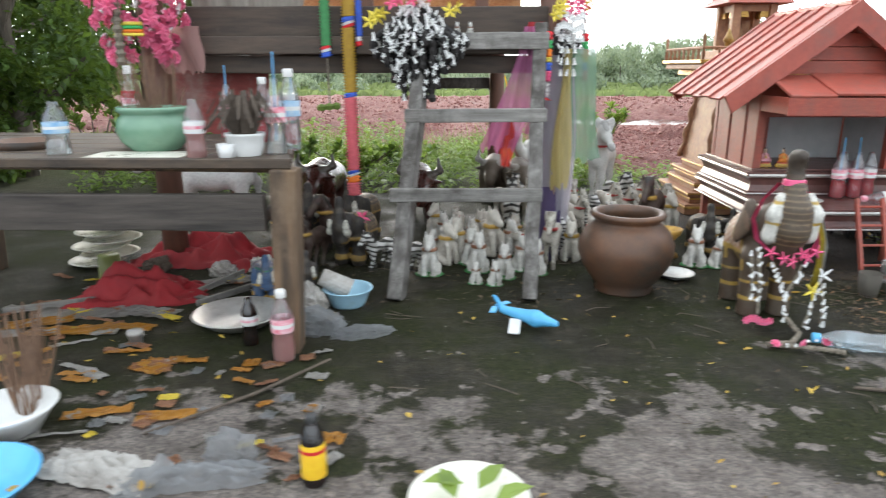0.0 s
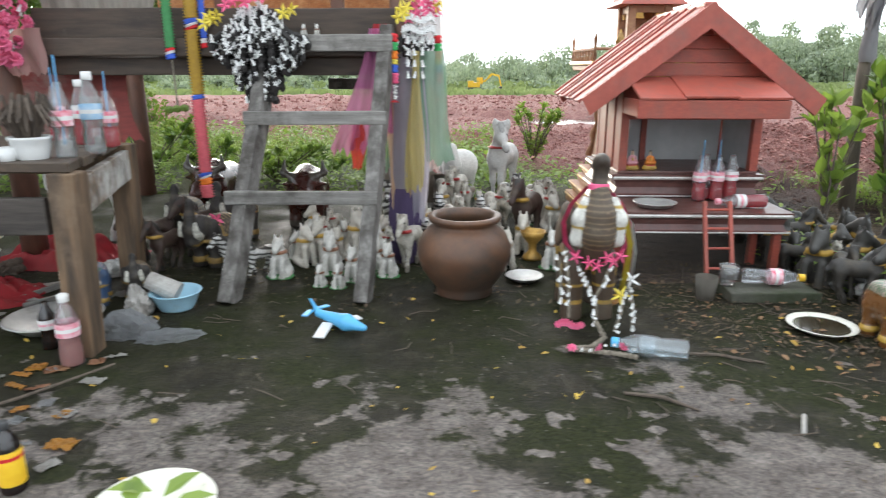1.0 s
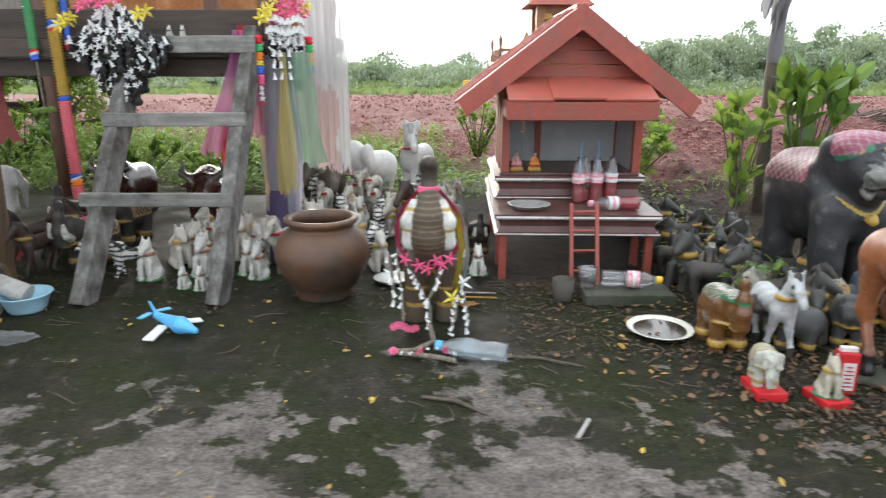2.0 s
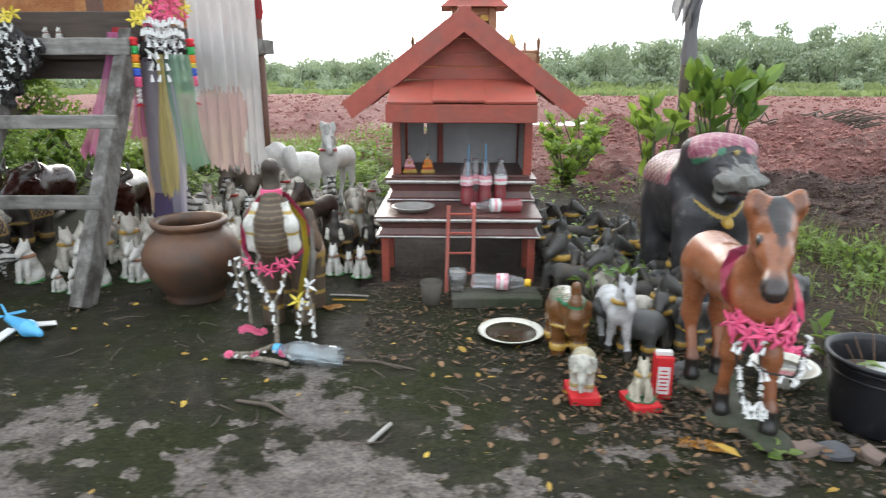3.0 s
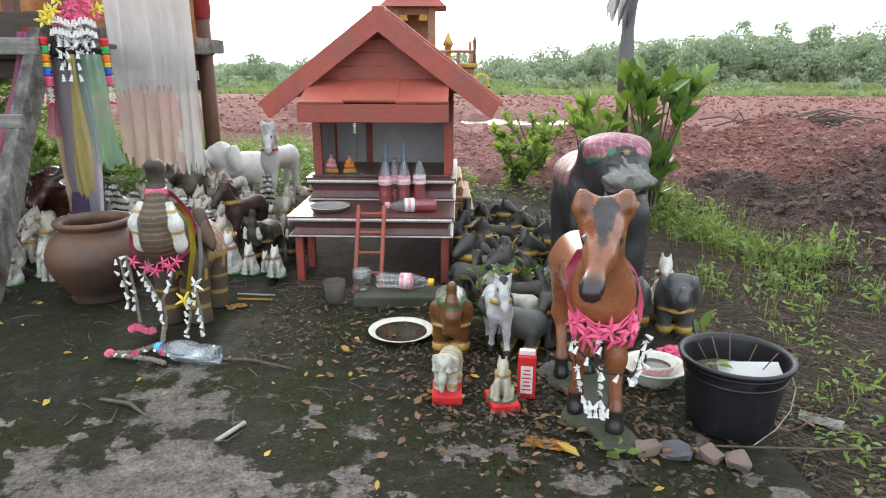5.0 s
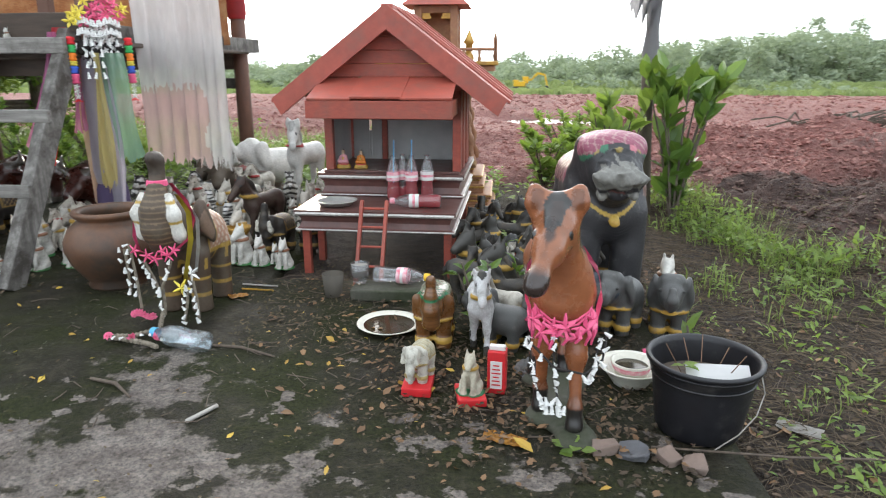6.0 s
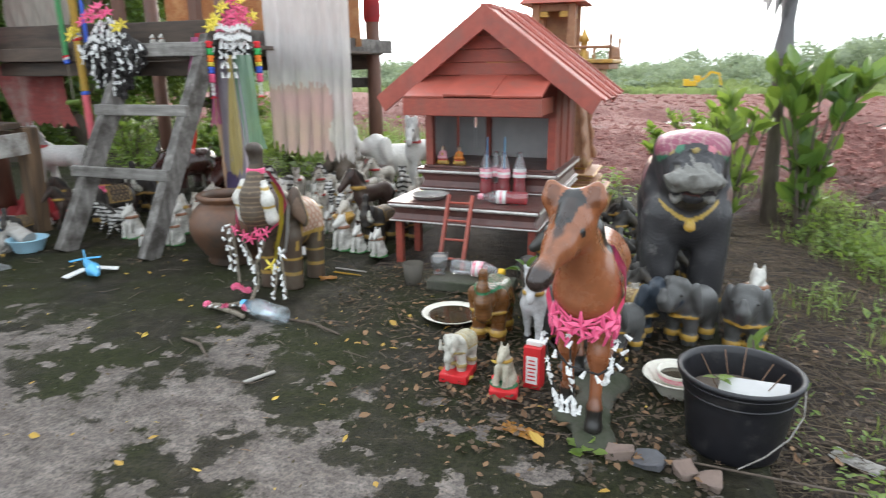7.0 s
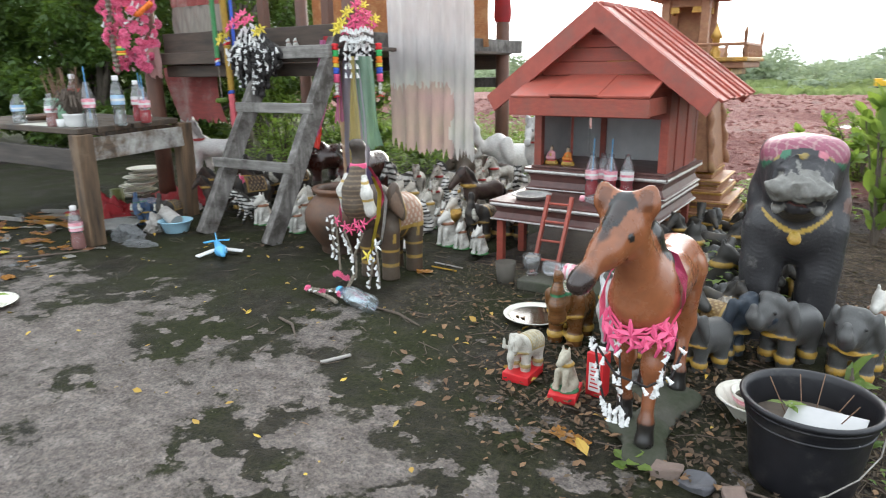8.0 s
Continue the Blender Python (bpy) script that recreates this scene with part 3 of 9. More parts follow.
def topsoil(tree, pos):
    """1 where dark topsoil lies heaped along the near edge of the digging, 0 on the red subsoil."""
    xyz = tree.nodes.new("ShaderNodeSeparateXYZ")
    link(tree, pos, xyz.inputs[0])
    wob = tree.nodes.new("ShaderNodeMath")
    wob.operation = "MULTIPLY_ADD"
    link(tree, noise_node(tree, 1.1, 8, 0.7, pos).outputs["Fac"], wob.inputs[0])
    wob.inputs[1].default_value = 5.0
    link(tree, xyz.outputs["Y"], wob.inputs[2])
    rng = tree.nodes.new("ShaderNodeMapRange")
    rng.inputs["From Min"].default_value, rng.inputs["From Max"].default_value = 7.3, 8.3
    rng.inputs["To Min"].default_value, rng.inputs["To Max"].default_value = 1.0, 0.0
    link(tree, wob.outputs[0], rng.inputs["Value"])
    return rng.outputs[0]


def build_ground():
    xs = axis_steps(-600, 600, -3.5, 10.0, 0.06, 1.09)
    ys = axis_steps(-60, 900, 2.0, 11.0, 0.055, 1.035)
    verts, share = [], []
    for y in ys:
        for x in xs:
            verts.append((x, y, ground_height(x, y)))
            share.append(red_share(x, y))
    nx = len(xs)
    faces = [(j * nx + i, j * nx + i + 1, (j + 1) * nx + i + 1, (j + 1) * nx + i) for j in range(len(ys) - 1) for i in range(nx - 1)]
    m, tree, bsdf = nodes_of("earth")
    at = tree.nodes.new("ShaderNodeAttribute")
    at.attribute_name = "red_earth"
    geo = tree.nodes.new("ShaderNodeNewGeometry")
    pos = geo.outputs["Position"]
    n1, n2, n3 = noise_node(tree, 0.9, 8, 0.7, pos), noise_node(tree, 9, 8, 0.75, pos), noise_node(tree, 45, 5, 0.7, pos)
    red = ramp_node(tree, n2.outputs["Fac"], [(0.25, (0.12, 0.050, 0.043)), (0.5, (0.25, 0.105, 0.088)), (0.75, (0.38, 0.205, 0.175))]).outputs[0]
    red = mix_node(tree, ramp_node(tree, n1.outputs["Fac"], [(0.56, (0, 0, 0)), (0.70, (0.7, 0.7, 0.7))]).outputs[0], red, (0.20, 0.145, 0.125))
    brown = ramp_node(tree, n2.outputs["Fac"], [(0.25, (0.030, 0.016, 0.012)), (0.55, (0.080, 0.044, 0.035)), (0.8, (0.16, 0.105, 0.085))]).outputs[0]
    red = mix_node(tree, topsoil(tree, pos), red, brown)
    soil = ramp_node(tree, n2.outputs["Fac"], [(0.25, (0.018, 0.012, 0.009)), (0.55, (0.050, 0.034, 0.025)), (0.8, (0.115, 0.085, 0.062))]).outputs[0]
    xyz = tree.nodes.new("ShaderNodeSeparateXYZ")
    link(tree, pos, xyz.inputs[0])
    away = tree.nodes.new("ShaderNodeMapRange")
    away.inputs["From Min"].default_value, away.inputs["From Max"].default_value = 4.5, 7.0
    link(tree, xyz.outputs["Y"], away.inputs["Value"])
    grassy = ramp_node(tree, n1.outputs["Fac"], [(0.3, (0.10, 0.135, 0.045)), (0.7, (0.24, 0.26, 0.11))]).outputs[0]
    soil = mix_node(tree, away.outputs[0], soil, grassy)
    col = mix_node(tree, at.outputs["Fac"], soil, red)
    link(tree, mix_node(tree, 0.4, col, ramp_node(tree, n3.outputs["Fac"], [(0.3, (0.4, 0.4, 0.4)), (0.7, (1, 1, 1))]).outputs[0], "MULTIPLY"), bsdf.inputs["Base Color"])
    bsdf.inputs["Roughness"].default_value = 0.92
    bump_on(tree, bsdf, mix_node(tree, 0.5, n2.outputs["Fac"], noise_node(tree, 2.6, 10, 0.8, pos).outputs["Fac"]), 1.0, 0.12)
    ob = add_mesh("ground", verts, faces, m, None, True)
    a = ob.data.attributes.new("red_earth", "FLOAT", "POINT")
    a.data.foreach_set("value", share)
    tagged(ob, "bare brown soil giving way to dug red earth and grass", "ground", "", "structure")


build_ground()


def build_slab():
    """The concrete slab, dark with algae, with pale worn patches towards its open side."""
    xs = np.arange(-4.5, 3.3, 0.06)
    ys = np.arange(-3.0, 4.75, 0.06)
    verts, keep = [], {}
    def edge_x(y):
        return (3.06 - 0.10 * (y - 1.3) + 0.035 * noise.noise((y * 3, 0, 0))) if y < 2.75 else 1.42 + 0.05 * noise.noise((y * 3, 5, 0))
    faces, nx = [], len(xs)
    for y in ys:
        ex = edge_x(y)
        for i, x in enumerate(xs):
            xx = min(x, ex)
            z = 0.004 * noise.noise((x * 1.3, y * 1.3, 0)) + 0.0015 * noise.noise((x * 7, y * 7, 3))
            if x > ex:
                z = -0.06
            verts.append((xx, y, z))
    for j in range(len(ys) - 1):
        for i in range(nx - 1):
            if xs[i] <= max(edge_x(ys[j]), edge_x(ys[j + 1])) + 0.06:
                faces.append((j * nx + i, j * nx + i + 1, (j + 1) * nx + i + 1, (j + 1) * nx + i))
    k = len(verts)
    back = (len(ys) - 1) * nx
    for i in range(nx):
        v = verts[back + i]
        verts.append((v[0], v[1] + 0.01, -0.08))
    for i in range(nx - 1):
        faces.append((back + i, back + i + 1, k + i + 1, k + i))
    m, tree, bsdf = nodes_of("algae_concrete")
    geo = tree.nodes.new("ShaderNodeNewGeometry")
    pos = geo.outputs["Position"]
    xyz = tree.nodes.new("ShaderNodeSeparateXYZ")
    link(tree, pos, xyz.inputs[0])
    n1, n2, n3 = noise_node(tree, 2.4, 12, 0.66, pos), noise_node(tree, 11, 8, 0.7, pos), noise_node(tree, 90, 4, 0.7, pos)
    n4 = noise_node(tree, 3.1, 7, 0.6, pos)
    alga = ramp_node(tree, n2.outputs["Fac"], [(0.25, (0.010, 0.009, 0.006)), (0.52, (0.028, 0.025, 0.015)), (0.8, (0.080, 0.068, 0.048))]).outputs[0]
    moss = ramp_node(tree, n4.outputs["Fac"], [(0.40, (0, 0, 0)), (0.60, (0.85, 0.85, 0.85))]).outputs[0]
    alga = mix_node(tree, moss, alga, (0.031, 0.036, 0.012))
    bare = ramp_node(tree, n2.outputs["Fac"], [(0.25, (0.088, 0.074, 0.065)), (0.5, (0.195, 0.169, 0.152)), (0.8, (0.335, 0.300, 0.275))]).outputs[0]
    # worn bare where people walk, in front of the shrines
    worn = tree.nodes.new("ShaderNodeMapRange")
    worn.inputs["From Min"].default_value, worn.inputs["From Max"].default_value = 2.35, 1.15
    worn.inputs["To Min"].default_value, worn.inputs["To Max"].default_value = -0.20, 0.055
    link(tree, xyz.outputs["Y"], worn.inputs["Value"])
    add = tree.nodes.new("ShaderNodeMath")
    link(tree, n1.outputs["Fac"], add.inputs[0])
    # less trodden towards the statues' corner
    corner = tree.nodes.new("ShaderNodeMapRange")
    corner.inputs["From Min"].default_value, corner.inputs["From Max"].default_value = 1.35, 2.2
    corner.inputs["To Min"].default_value, corner.inputs["To Max"].default_value = 0.02, -0.075
    link(tree, xyz.outputs["X"], corner.inputs["Value"])
    both = tree.nodes.new("ShaderNodeMath")
    link(tree, worn.outputs[0], both.inputs[0])
    link(tree, corner.outputs[0], both.inputs[1])
    link(tree, both.outputs[0], add.inputs[1])
    share = ramp_node(tree, add.outputs[0], [(0.492, (0, 0, 0)), (0.508, (0.30, 0.30, 0.30)), (0.518, (0.80, 0.80, 0.80)), (0.58, (1, 1, 1))]).outputs[0]
    flakes = noise_node(tree, 8.0, 6, 0.55, pos)
    add2 = tree.nodes.new("ShaderNodeMath")
    link(tree, flakes.outputs["Fac"], add2.inputs[0])
    link(tree, worn.outputs[0], add2.inputs[1])
    share2 = ramp_node(tree, add2.outputs[0], [(0.565, (0, 0, 0)), (0.580, (1, 1, 1))]).outputs[0]
    share = mix_node(tree, 1.0, share, share2, "LIGHTEN")
    col = mix_node(tree, share, alga, bare)
    n5 = noise_node(tree, 34, 8, 0.8, pos)
    col = mix_node(tree, 0.85, col, ramp_node(tree, n3.outputs["Fac"], [(0.32, (0.25, 0.25, 0.25)), (0.5, (0.8, 0.8, 0.8)), (0.7, (1.25, 1.2, 1.15))]).outputs[0], "MULTIPLY")
    col = mix_node(tree, 0.8, col, ramp_node(tree, n5.outputs["Fac"], [(0.33, (0.3, 0.3, 0.28)), (0.5, (0.85, 0.85, 0.85)), (0.68, (1.3, 1.25, 1.2))]).outputs[0], "MULTIPLY")
    # small pale grit and flaked specks
    grit = noise_node(tree, 60, 3, 0.5, pos)
    col = mix_node(tree, ramp_node(tree, grit.outputs["Fac"], [(0.70, (0, 0, 0)), (0.73, (0.7, 0.7, 0.7))]).outputs[0], col, (0.30, 0.28, 0.25))
    link(tree, col, bsdf.inputs["Base Color"])
    bsdf.inputs["Specular IOR Level"].default_value = 0.16
    wet = ramp_node(tree, n4.outputs["Fac"], [(0.35, (0.5, 0.5, 0.5)), (0.62, (0.9, 0.9, 0.9))]).outputs[0]
    link(tree, wet, bsdf.inputs["Roughness"])
    bump_on(tree, bsdf, mix_node(tree, 0.5, n5.outputs["Fac"], n3.outputs["Fac"]), 0.9, 0.012)
    ob = add_mesh("pavement", verts, faces, m, None, True)
    tagged(ob, "damp concrete slab dark with algae and pale worn patches", "pavement", "", "structure")


build_slab()

pond = thing("water", (4.7, 16.3, 0), "shallow muddy pond among dug red earth", "water", "", 0, "structure")
pond_z = -0.035 - 0.03 * 11.3 - 0.06
M_pond = mat("muddy_water", (0.16, 0.12, 0.10), (0.13, 0.10, 0.085), 0.8, 0.08, 0.02)
bm = bmesh.new()
bmesh.ops.create_circle(bm, cap_ends=True, segments=48, radius=1.0)
for v in bm.verts:
    a = math.atan2(v.co.y, v.co.x)
    k = 1 + 0.12 * math.sin(3 * a + 1) + 0.07 * math.sin(7 * a)
    v.co = Vector((v.co.x * 2.3 * k, v.co.y * 1.7 * k, pond_z))
part("water_surface", bm, M_pond, pond)


# ---- the red shrine ----
def build_red_shrine():
    t = thing("spirit_house", (1.86, 3.3, 0), "small red painted wooden spirit house on a stepped dark plinth", "spirit house", turn=-1.5)
    X, Y = 1.86, 3.3

    def b(name, lo, hi, material, label="", bevel=0.003, parent=t):
        bm = bmesh.new()
        c = [(p + q) / 2 for p, q in zip(lo, hi)]
        box(bm, (c[0] - X, c[1] - Y, c[2]), [q - p for p, q in zip(lo, hi)], None, bevel)
        return part(name, bm, material, parent, label)

    for x in (1.522, 2.178):
        for y in (2.87, 3.10, 3.76):
            b("leg", (x - 0.017, y - 0.017, -0.03), (x + 0.017, y + 0.017, 0.19), M_red_wood, "red painted square leg")

    def plinth(name, x0, x1, y0, y1, z0, z1):
        """A moulded step: cove profile swept round four sides, silver beading at both edges."""
        h = z1 - z0
        prof = [(0.0, 0.0), (0.0, 0.10), (0.010, 0.14), (0.022, 0.40), (0.016, 0.62), (0.0, 0.80), (-0.006, 0.82), (-0.006, 1.0)]
        bm = bmesh.new()
        rings = []
        for inset, v in prof:
            z = z0 + h * v
            rings.append([bm.verts.new((x - X, y - Y, z)) for x, y in ((x0 + inset, y0 + inset), (x1 - inset, y0 + inset), (x1 - inset, y1 - inset), (x0 + inset, y1 - inset))])
        for a, c in zip(rings, rings[1:]):
            for i in range(4):
                bm.faces.new((a[i], a[(i + 1) % 4], c[(i + 1) % 4], c[i]))
        bm.faces.new(rings[0][::-1])
        bm.faces.new(rings[-1])
        p = part(name, bm, M_plinth, t, "dark brown lacquered moulded step")
        for z, w in ((z0 + 0.05 * h, 0.004), (z0 + 0.84 * h, 0.010)):
            for a, c in (((x0, y0), (x1, y0)), ((x1, y0), (x1, y1)), ((x0, y0), (x0, y1))):
                bm = tube([(a[0] - X, a[1] - Y, z), (c[0] - X, c[1] - Y, z)], w, 8)
                part("beading", bm, M_silver, p, "silver painted beading")
        return p

    plinth("plinth_step", 1.487, 2.212, 2.825, 3.83, 0.19, 0.285)
    plinth("plinth_step", 1.50, 2.22, 3.17, 3.85, 0.287, 0.40)
    b("floor_board", (1.52, 3.19, 0.400), (2.20, 3.83, 0.412), M_plinth)
    # walls: posts, back wall and side walls of upright planks
    for x in (1.548, 2.185):
        for y in (3.225, 3.74):
            b("post", (x - 0.02, y - 0.02, 0.41), (x + 0.02, y + 0.02, 0.80), M_red_wood)
    b("back_wall", (1.57, 3.62, 0.412), (1.66, 3.632, 0.84), M_gray_wall, "pale grey painted back wall")
    b("back_wall", (1.675, 3.62, 0.412), (2.165, 3.632, 0.84), M_gray_wall, "pale grey painted back wall")
    b("back_wall", (1.66, 3.62, 0.412), (1.675, 3.632, 0.57), M_gray_wall, "pale grey painted back wall")
    b("back_post", (1.735, 3.60, 0.412), (1.765, 3.62, 0.84), M_red_wood)
    for x, s in ((1.541, -1), (2.192, 1)):
        b("lining", (x - s * 0.012 - 0.004, 3.25, 0.412), (x - s * 0.012 + 0.004, 3.62, 0.84), M_gray_wall, "pale grey painted lining")
        for i in range(5):
            y0 = 3.248 + i * 0.096
            d = 0.006 if i % 2 else 0.0
            b("plank", (x + s * (0.004 + d) - 0.006, y0, 0.405), (x + s * (0.004 + d) + 0.006, y0 + 0.094, 0.83), M_red_wood)
    # gable of lying boards
    ax, az, slope, eave = 1.870, 1.172, 0.755, 0.558
    for i in range(5):
        z0 = 0.80 + i * 0.062
        half = (az - 0.055 - z0 - 0.031) / slope
        if half > 0.03:
            b("gable_board", (ax - half, 3.190 + 0.003 * (i % 2), z0), (ax + half, 3.203 + 0.003 * (i % 2), z0 + 0.060), M_red_wood)
    b("lintel", (1.53, 3.205, 0.66), (2.205, 3.245, 0.80), M_red_wood)
    # roof: overlapping strips that run from ridge to eave on both sides
    for s in (-1, 1):
        n = 6
        for i in range(n):
            y0, y1 = 3.118 + i * 0.128, 3.118 + (i + 1) * 0.128 + 0.012
            lift = 0.004 + 0.005 * (i % 2)
            bm = bmesh.new()
            L = 0.57 * math.hypot(1, slope)
            box(bm, (0, 0, 0), (L, y1 - y0, 0.012), None, 0.003)
            box(bm, (0, (y1 - y0) / 2 - 0.012, 0.010), (L, 0.020, 0.012), None, 0.004)
            ang = math.degrees(math.atan(slope))
            mid = Vector((ax - X + s * 0.285, (y0 + y1) / 2 - Y, az - slope * 0.285 + 0.002 + lift))
            bmesh.ops.transform(bm, matrix=Matrix.Translation(mid) @ pose(0, 0, 0, 0, s * ang, 0), verts=bm.verts)
            part("roof_strip", bm, M_red_roof, t)
        # barge boards, mitred at the ridge, front and rear
        for y, w in ((3.100, 0.112), (3.892, 0.085)):
            bm = bmesh.new()
            top = az + 0.012
            e = s * eave
            nx, nz = s * 0.607 * w * 0.8, -0.795 * w * 0.8
            ring = [(0.0, top), (e, top - slope * eave), (e - s * 0.012 - nx * 0.55, top - slope * eave - 0.075 * w / 0.112), (0.0, top - w)]
            fr = [bm.verts.new((ax - X + px, y - Y - 0.011, pz)) for px, pz in ring]
            bk = [bm.verts.new((ax - X + px, y - Y + 0.011, pz)) for px, pz in ring]
            bm.faces.new(fr)
            bm.faces.new(bk[::-1])
            for i in range(4):
                bm.faces.new((fr[i], bk[i], bk[(i + 1) % 4], fr[(i + 1) % 4]))
            part("barge_board", bm, M_red_roof, t)
        b("purlin", (ax + s * 0.43 - 0.015, 3.115, az - slope * 0.43 - 0.052), (ax + s * 0.43 + 0.015, 3.878, az - slope * 0.43 - 0.02), M_red_wood)
    b("ridge_cap", (ax - 0.03, 3.115, az - 0.014), (ax + 0.03, 3.878, az + 0.014), M_red_roof, "", 0.01)
    # canopy over the opening: three shingles and a front board
    for i, (x0, x1) in enumerate(((1.535, 1.735), (1.73, 1.965), (1.96, 2.19))):
        bm = bmesh.new()
        d = Vector((0, 0.26, 0.085))
        box(bm, (0, 0, 0), (x1 - x0, d.length, 0.012), None, 0.003)
        lift = (0.0, 0.008, 0.003)[i]
        bmesh.ops.transform(bm, matrix=Matrix.Translation(((x0 + x1) / 2 - X, 2.918 + 0.13 - Y, 0.768 + 0.043 + lift)) @ pose(0, 0, 0, math.degrees(math.atan2(0.085, 0.26)), 0, 0), verts=bm.verts)
        part("canopy_shingle", bm, M_red_roof, t)
    b("canopy_front", (1.527, 2.922, 0.685), (2.192, 2.939, 0.764), M_red_wood)
    for x in (1.53, 2.178):
        b("canopy_side", (x, 2.940, 0.690), (x + 0.012, 3.20, 0.765), M_red_wood)
    return t


build_red_shrine()


def build_small_ladder():
    t = thing("toy_ladder", (1.84, 2.7, 0), "small red painted wooden ladder leaning on the plinth", "ladder")
    for x in (1.785, 1.895):
        part("rail", board((x - 1.84, -0.06, 0.0), (x - 1.84 + 0.01, 0.088, 0.345), 0.016, 0.02, 0.003), M_red_wood, t)
    for k in (0.22, 0.45, 0.68, 0.90):
        y, z = -0.06 + k * 0.148, 0.345 * k
        part("rung", tube([(1.785 - 1.84, y, z), (1.90 - 1.84, y, z)], 0.006, 6), M_red_wood, t)


build_small_ladder()


# ---- the ochre carved shrine behind the red one ----
def build_gold_shrine():
    t = thing("carved_spirit_house", (1.97, 4.50, 0), "ochre and gold carved spirit house on a stepped pedestal", "spirit house")

    def slab(name, w, d, z0, z1, material, bevel=0.006, dx=0.0, dy=0.0, label=""):
        bm = bmesh.new()
        box(bm, (dx, dy, (z0 + z1) / 2), (w, d, z1 - z0), None, bevel)
        return part(name, bm, material, t, label)

    z = -0.04
    for w, h in ((0.78, 0.07), (0.70, 0.045), (0.74, 0.03), (0.64, 0.06), (0.58, 0.035), (0.62, 0.025), (0.50, 0.05)):
        slab("pedestal_step", w, w * 0.8, z, z + h, M_gold_wood)
        slab("pedestal_edge", w + 0.012, w * 0.8 + 0.012, z + h * 0.55, z + h * 0.8, M_gold, 0.004)
        z += h
    bm = bmesh.new()
    bmesh.ops.create_cone(bm, cap_ends=True, segments=4, radius1=0.34, radius2=0.25, depth=0.84 - z)
    bmesh.ops.transform(bm, matrix=Matrix.Translation((0, 0, (0.84 + z) / 2)) @ pose(0, 0, 0, 0, 0, 45), verts=bm.verts)
    part("pillar", bm, M_gold_wood, t)
    for sx in (-1, 1):
        for sy in (-1, 1):
            n = 18
            path = [(sx * (0.25 - 0.07 * k / n + 0.006 * math.sin(k * 1.4)), sy * (0.24 - 0.065 * k / n + 0.006 * math.sin(k * 1.4)), z + (0.83 - z) * k / n) for k in range(n + 1)]
            part("carved_corner", tube(path, [0.020 + 0.004 * math.sin(k * 1.4) for k in range(n + 1)], 8), M_gold_wood, t, "", True)
    for x in (-0.08, 0.08):
        for k in range(4):
            bm = lathe([(0.03, 0), (0.042, 0.02), (0.03, 0.05), (0.025, 0.10), (0.038, 0.125), (0.03, 0.14)], 10, (x, -0.235 + 0.016 * k, z + 0.01 + k * 0.14))
            part("carved_boss", bm, M_gold_wood, t, "", True)
    slab("bracket", 0.62, 0.56, 0.84, 0.88, M_gold)
    slab("platform", 0.76, 0.68, 0.88, 0.915, M_gold_wood)
    slab("platform_edge", 0.80, 0.72, 0.915, 0.94, M_gold)
    # railing
    for (x0, y0), (x1, y1) in (((-0.38, -0.34), (0.38, -0.34)), ((-0.38, -0.34), (-0.38, 0.34)), ((0.38, -0.34), (0.38, 0.34))):
        n = 8
        part("rail", tube([(x0, y0, 1.01), (x1, y1, 1.01)], 0.009, 6), M_gold_wood, t)
        for i in range(n + 1):
            x, y = x0 + (x1 - x0) * i / n, y0 + (y1 - y0) * i / n
            hgt = 0.05 if i not in (0, n) else 0.10
            part("baluster", lathe([(0.008, 0), (0.013, 0.3 * hgt), (0.007, 0.6 * hgt), (0.012, hgt * 1.3), (0.0, hgt * 1.7)], 8, (x, y, 0.94)), M_gold_wood, t, "", True)
    # tower with pointed openings and a tiered roof
    slab("tower_base", 0.40, 0.36, 0.94, 1.0, M_gold_wood)
    w = 0.27
    for sx in (-1, 1):
        for sy in (-1, 1):
            slab("tower_post", 0.05, 0.05, 1.0, 1.28, M_gold_wood, 0.006, sx * (w / 2 - 0.02), sy * (w / 2 - 0.02))
    for sx, sy, wx, wy in ((0, -1, w - 0.06, 0.014), (-1, 0, 0.014, w - 0.06), (1, 0, 0.014, w - 0.06), (0, 1, w - 0.06, 0.014)):
        if sy == 1:
            slab("tower_wall", wx, wy, 1.0, 1.28, M_gold_wood, 0.003, 0, w / 2 - 0.02)
            continue
        for k, (z0, z1, share) in enumerate(((1.0, 1.03, 1.0), (1.20, 1.215, 0.75), (1.215, 1.235, 0.86), (1.235, 1.28, 1.0))):
            if 0.5 < share < 0.9:
                for e in (-1, 1):
                    cut = (1 - share) * 0.5
                    slab("arch_piece", max(wx * (0.28 + cut * 0.9), 0.012) if sy else wx, wy if sy else max(wy * (0.28 + cut * 0.9), 0.012), z0, z1, M_gold, 0.002, sx * (w / 2 - 0.02) + (e * wx * 0.36 if sy else 0), sy * (w / 2 - 0.02) + (0 if sy else e * wy * 0.36))
            else:
                slab("tower_wall", wx, wy, z0, z1, M_gold_wood, 0.003, sx * (w / 2 - 0.02), sy * (w / 2 - 0.02))
    for i, (ww, z0) in enumerate(((0.42, 1.28), (0.34, 1.325), (0.30, 1.40), (0.25, 1.445), (0.20, 1.52), (0.15, 1.56))):
        bm = bmesh.new()
        h = 0.045
        bmesh.ops.create_cone(bm, cap_ends=True, segments=4, radius1=ww * 0.707, radius2=ww * 0.55, depth=h)
        bmesh.ops.transform(bm, matrix=Matrix.Translation((0, 0, z0 + h / 2)) @ pose(0, 0, 0, 0, 0, 45), verts=bm.verts)
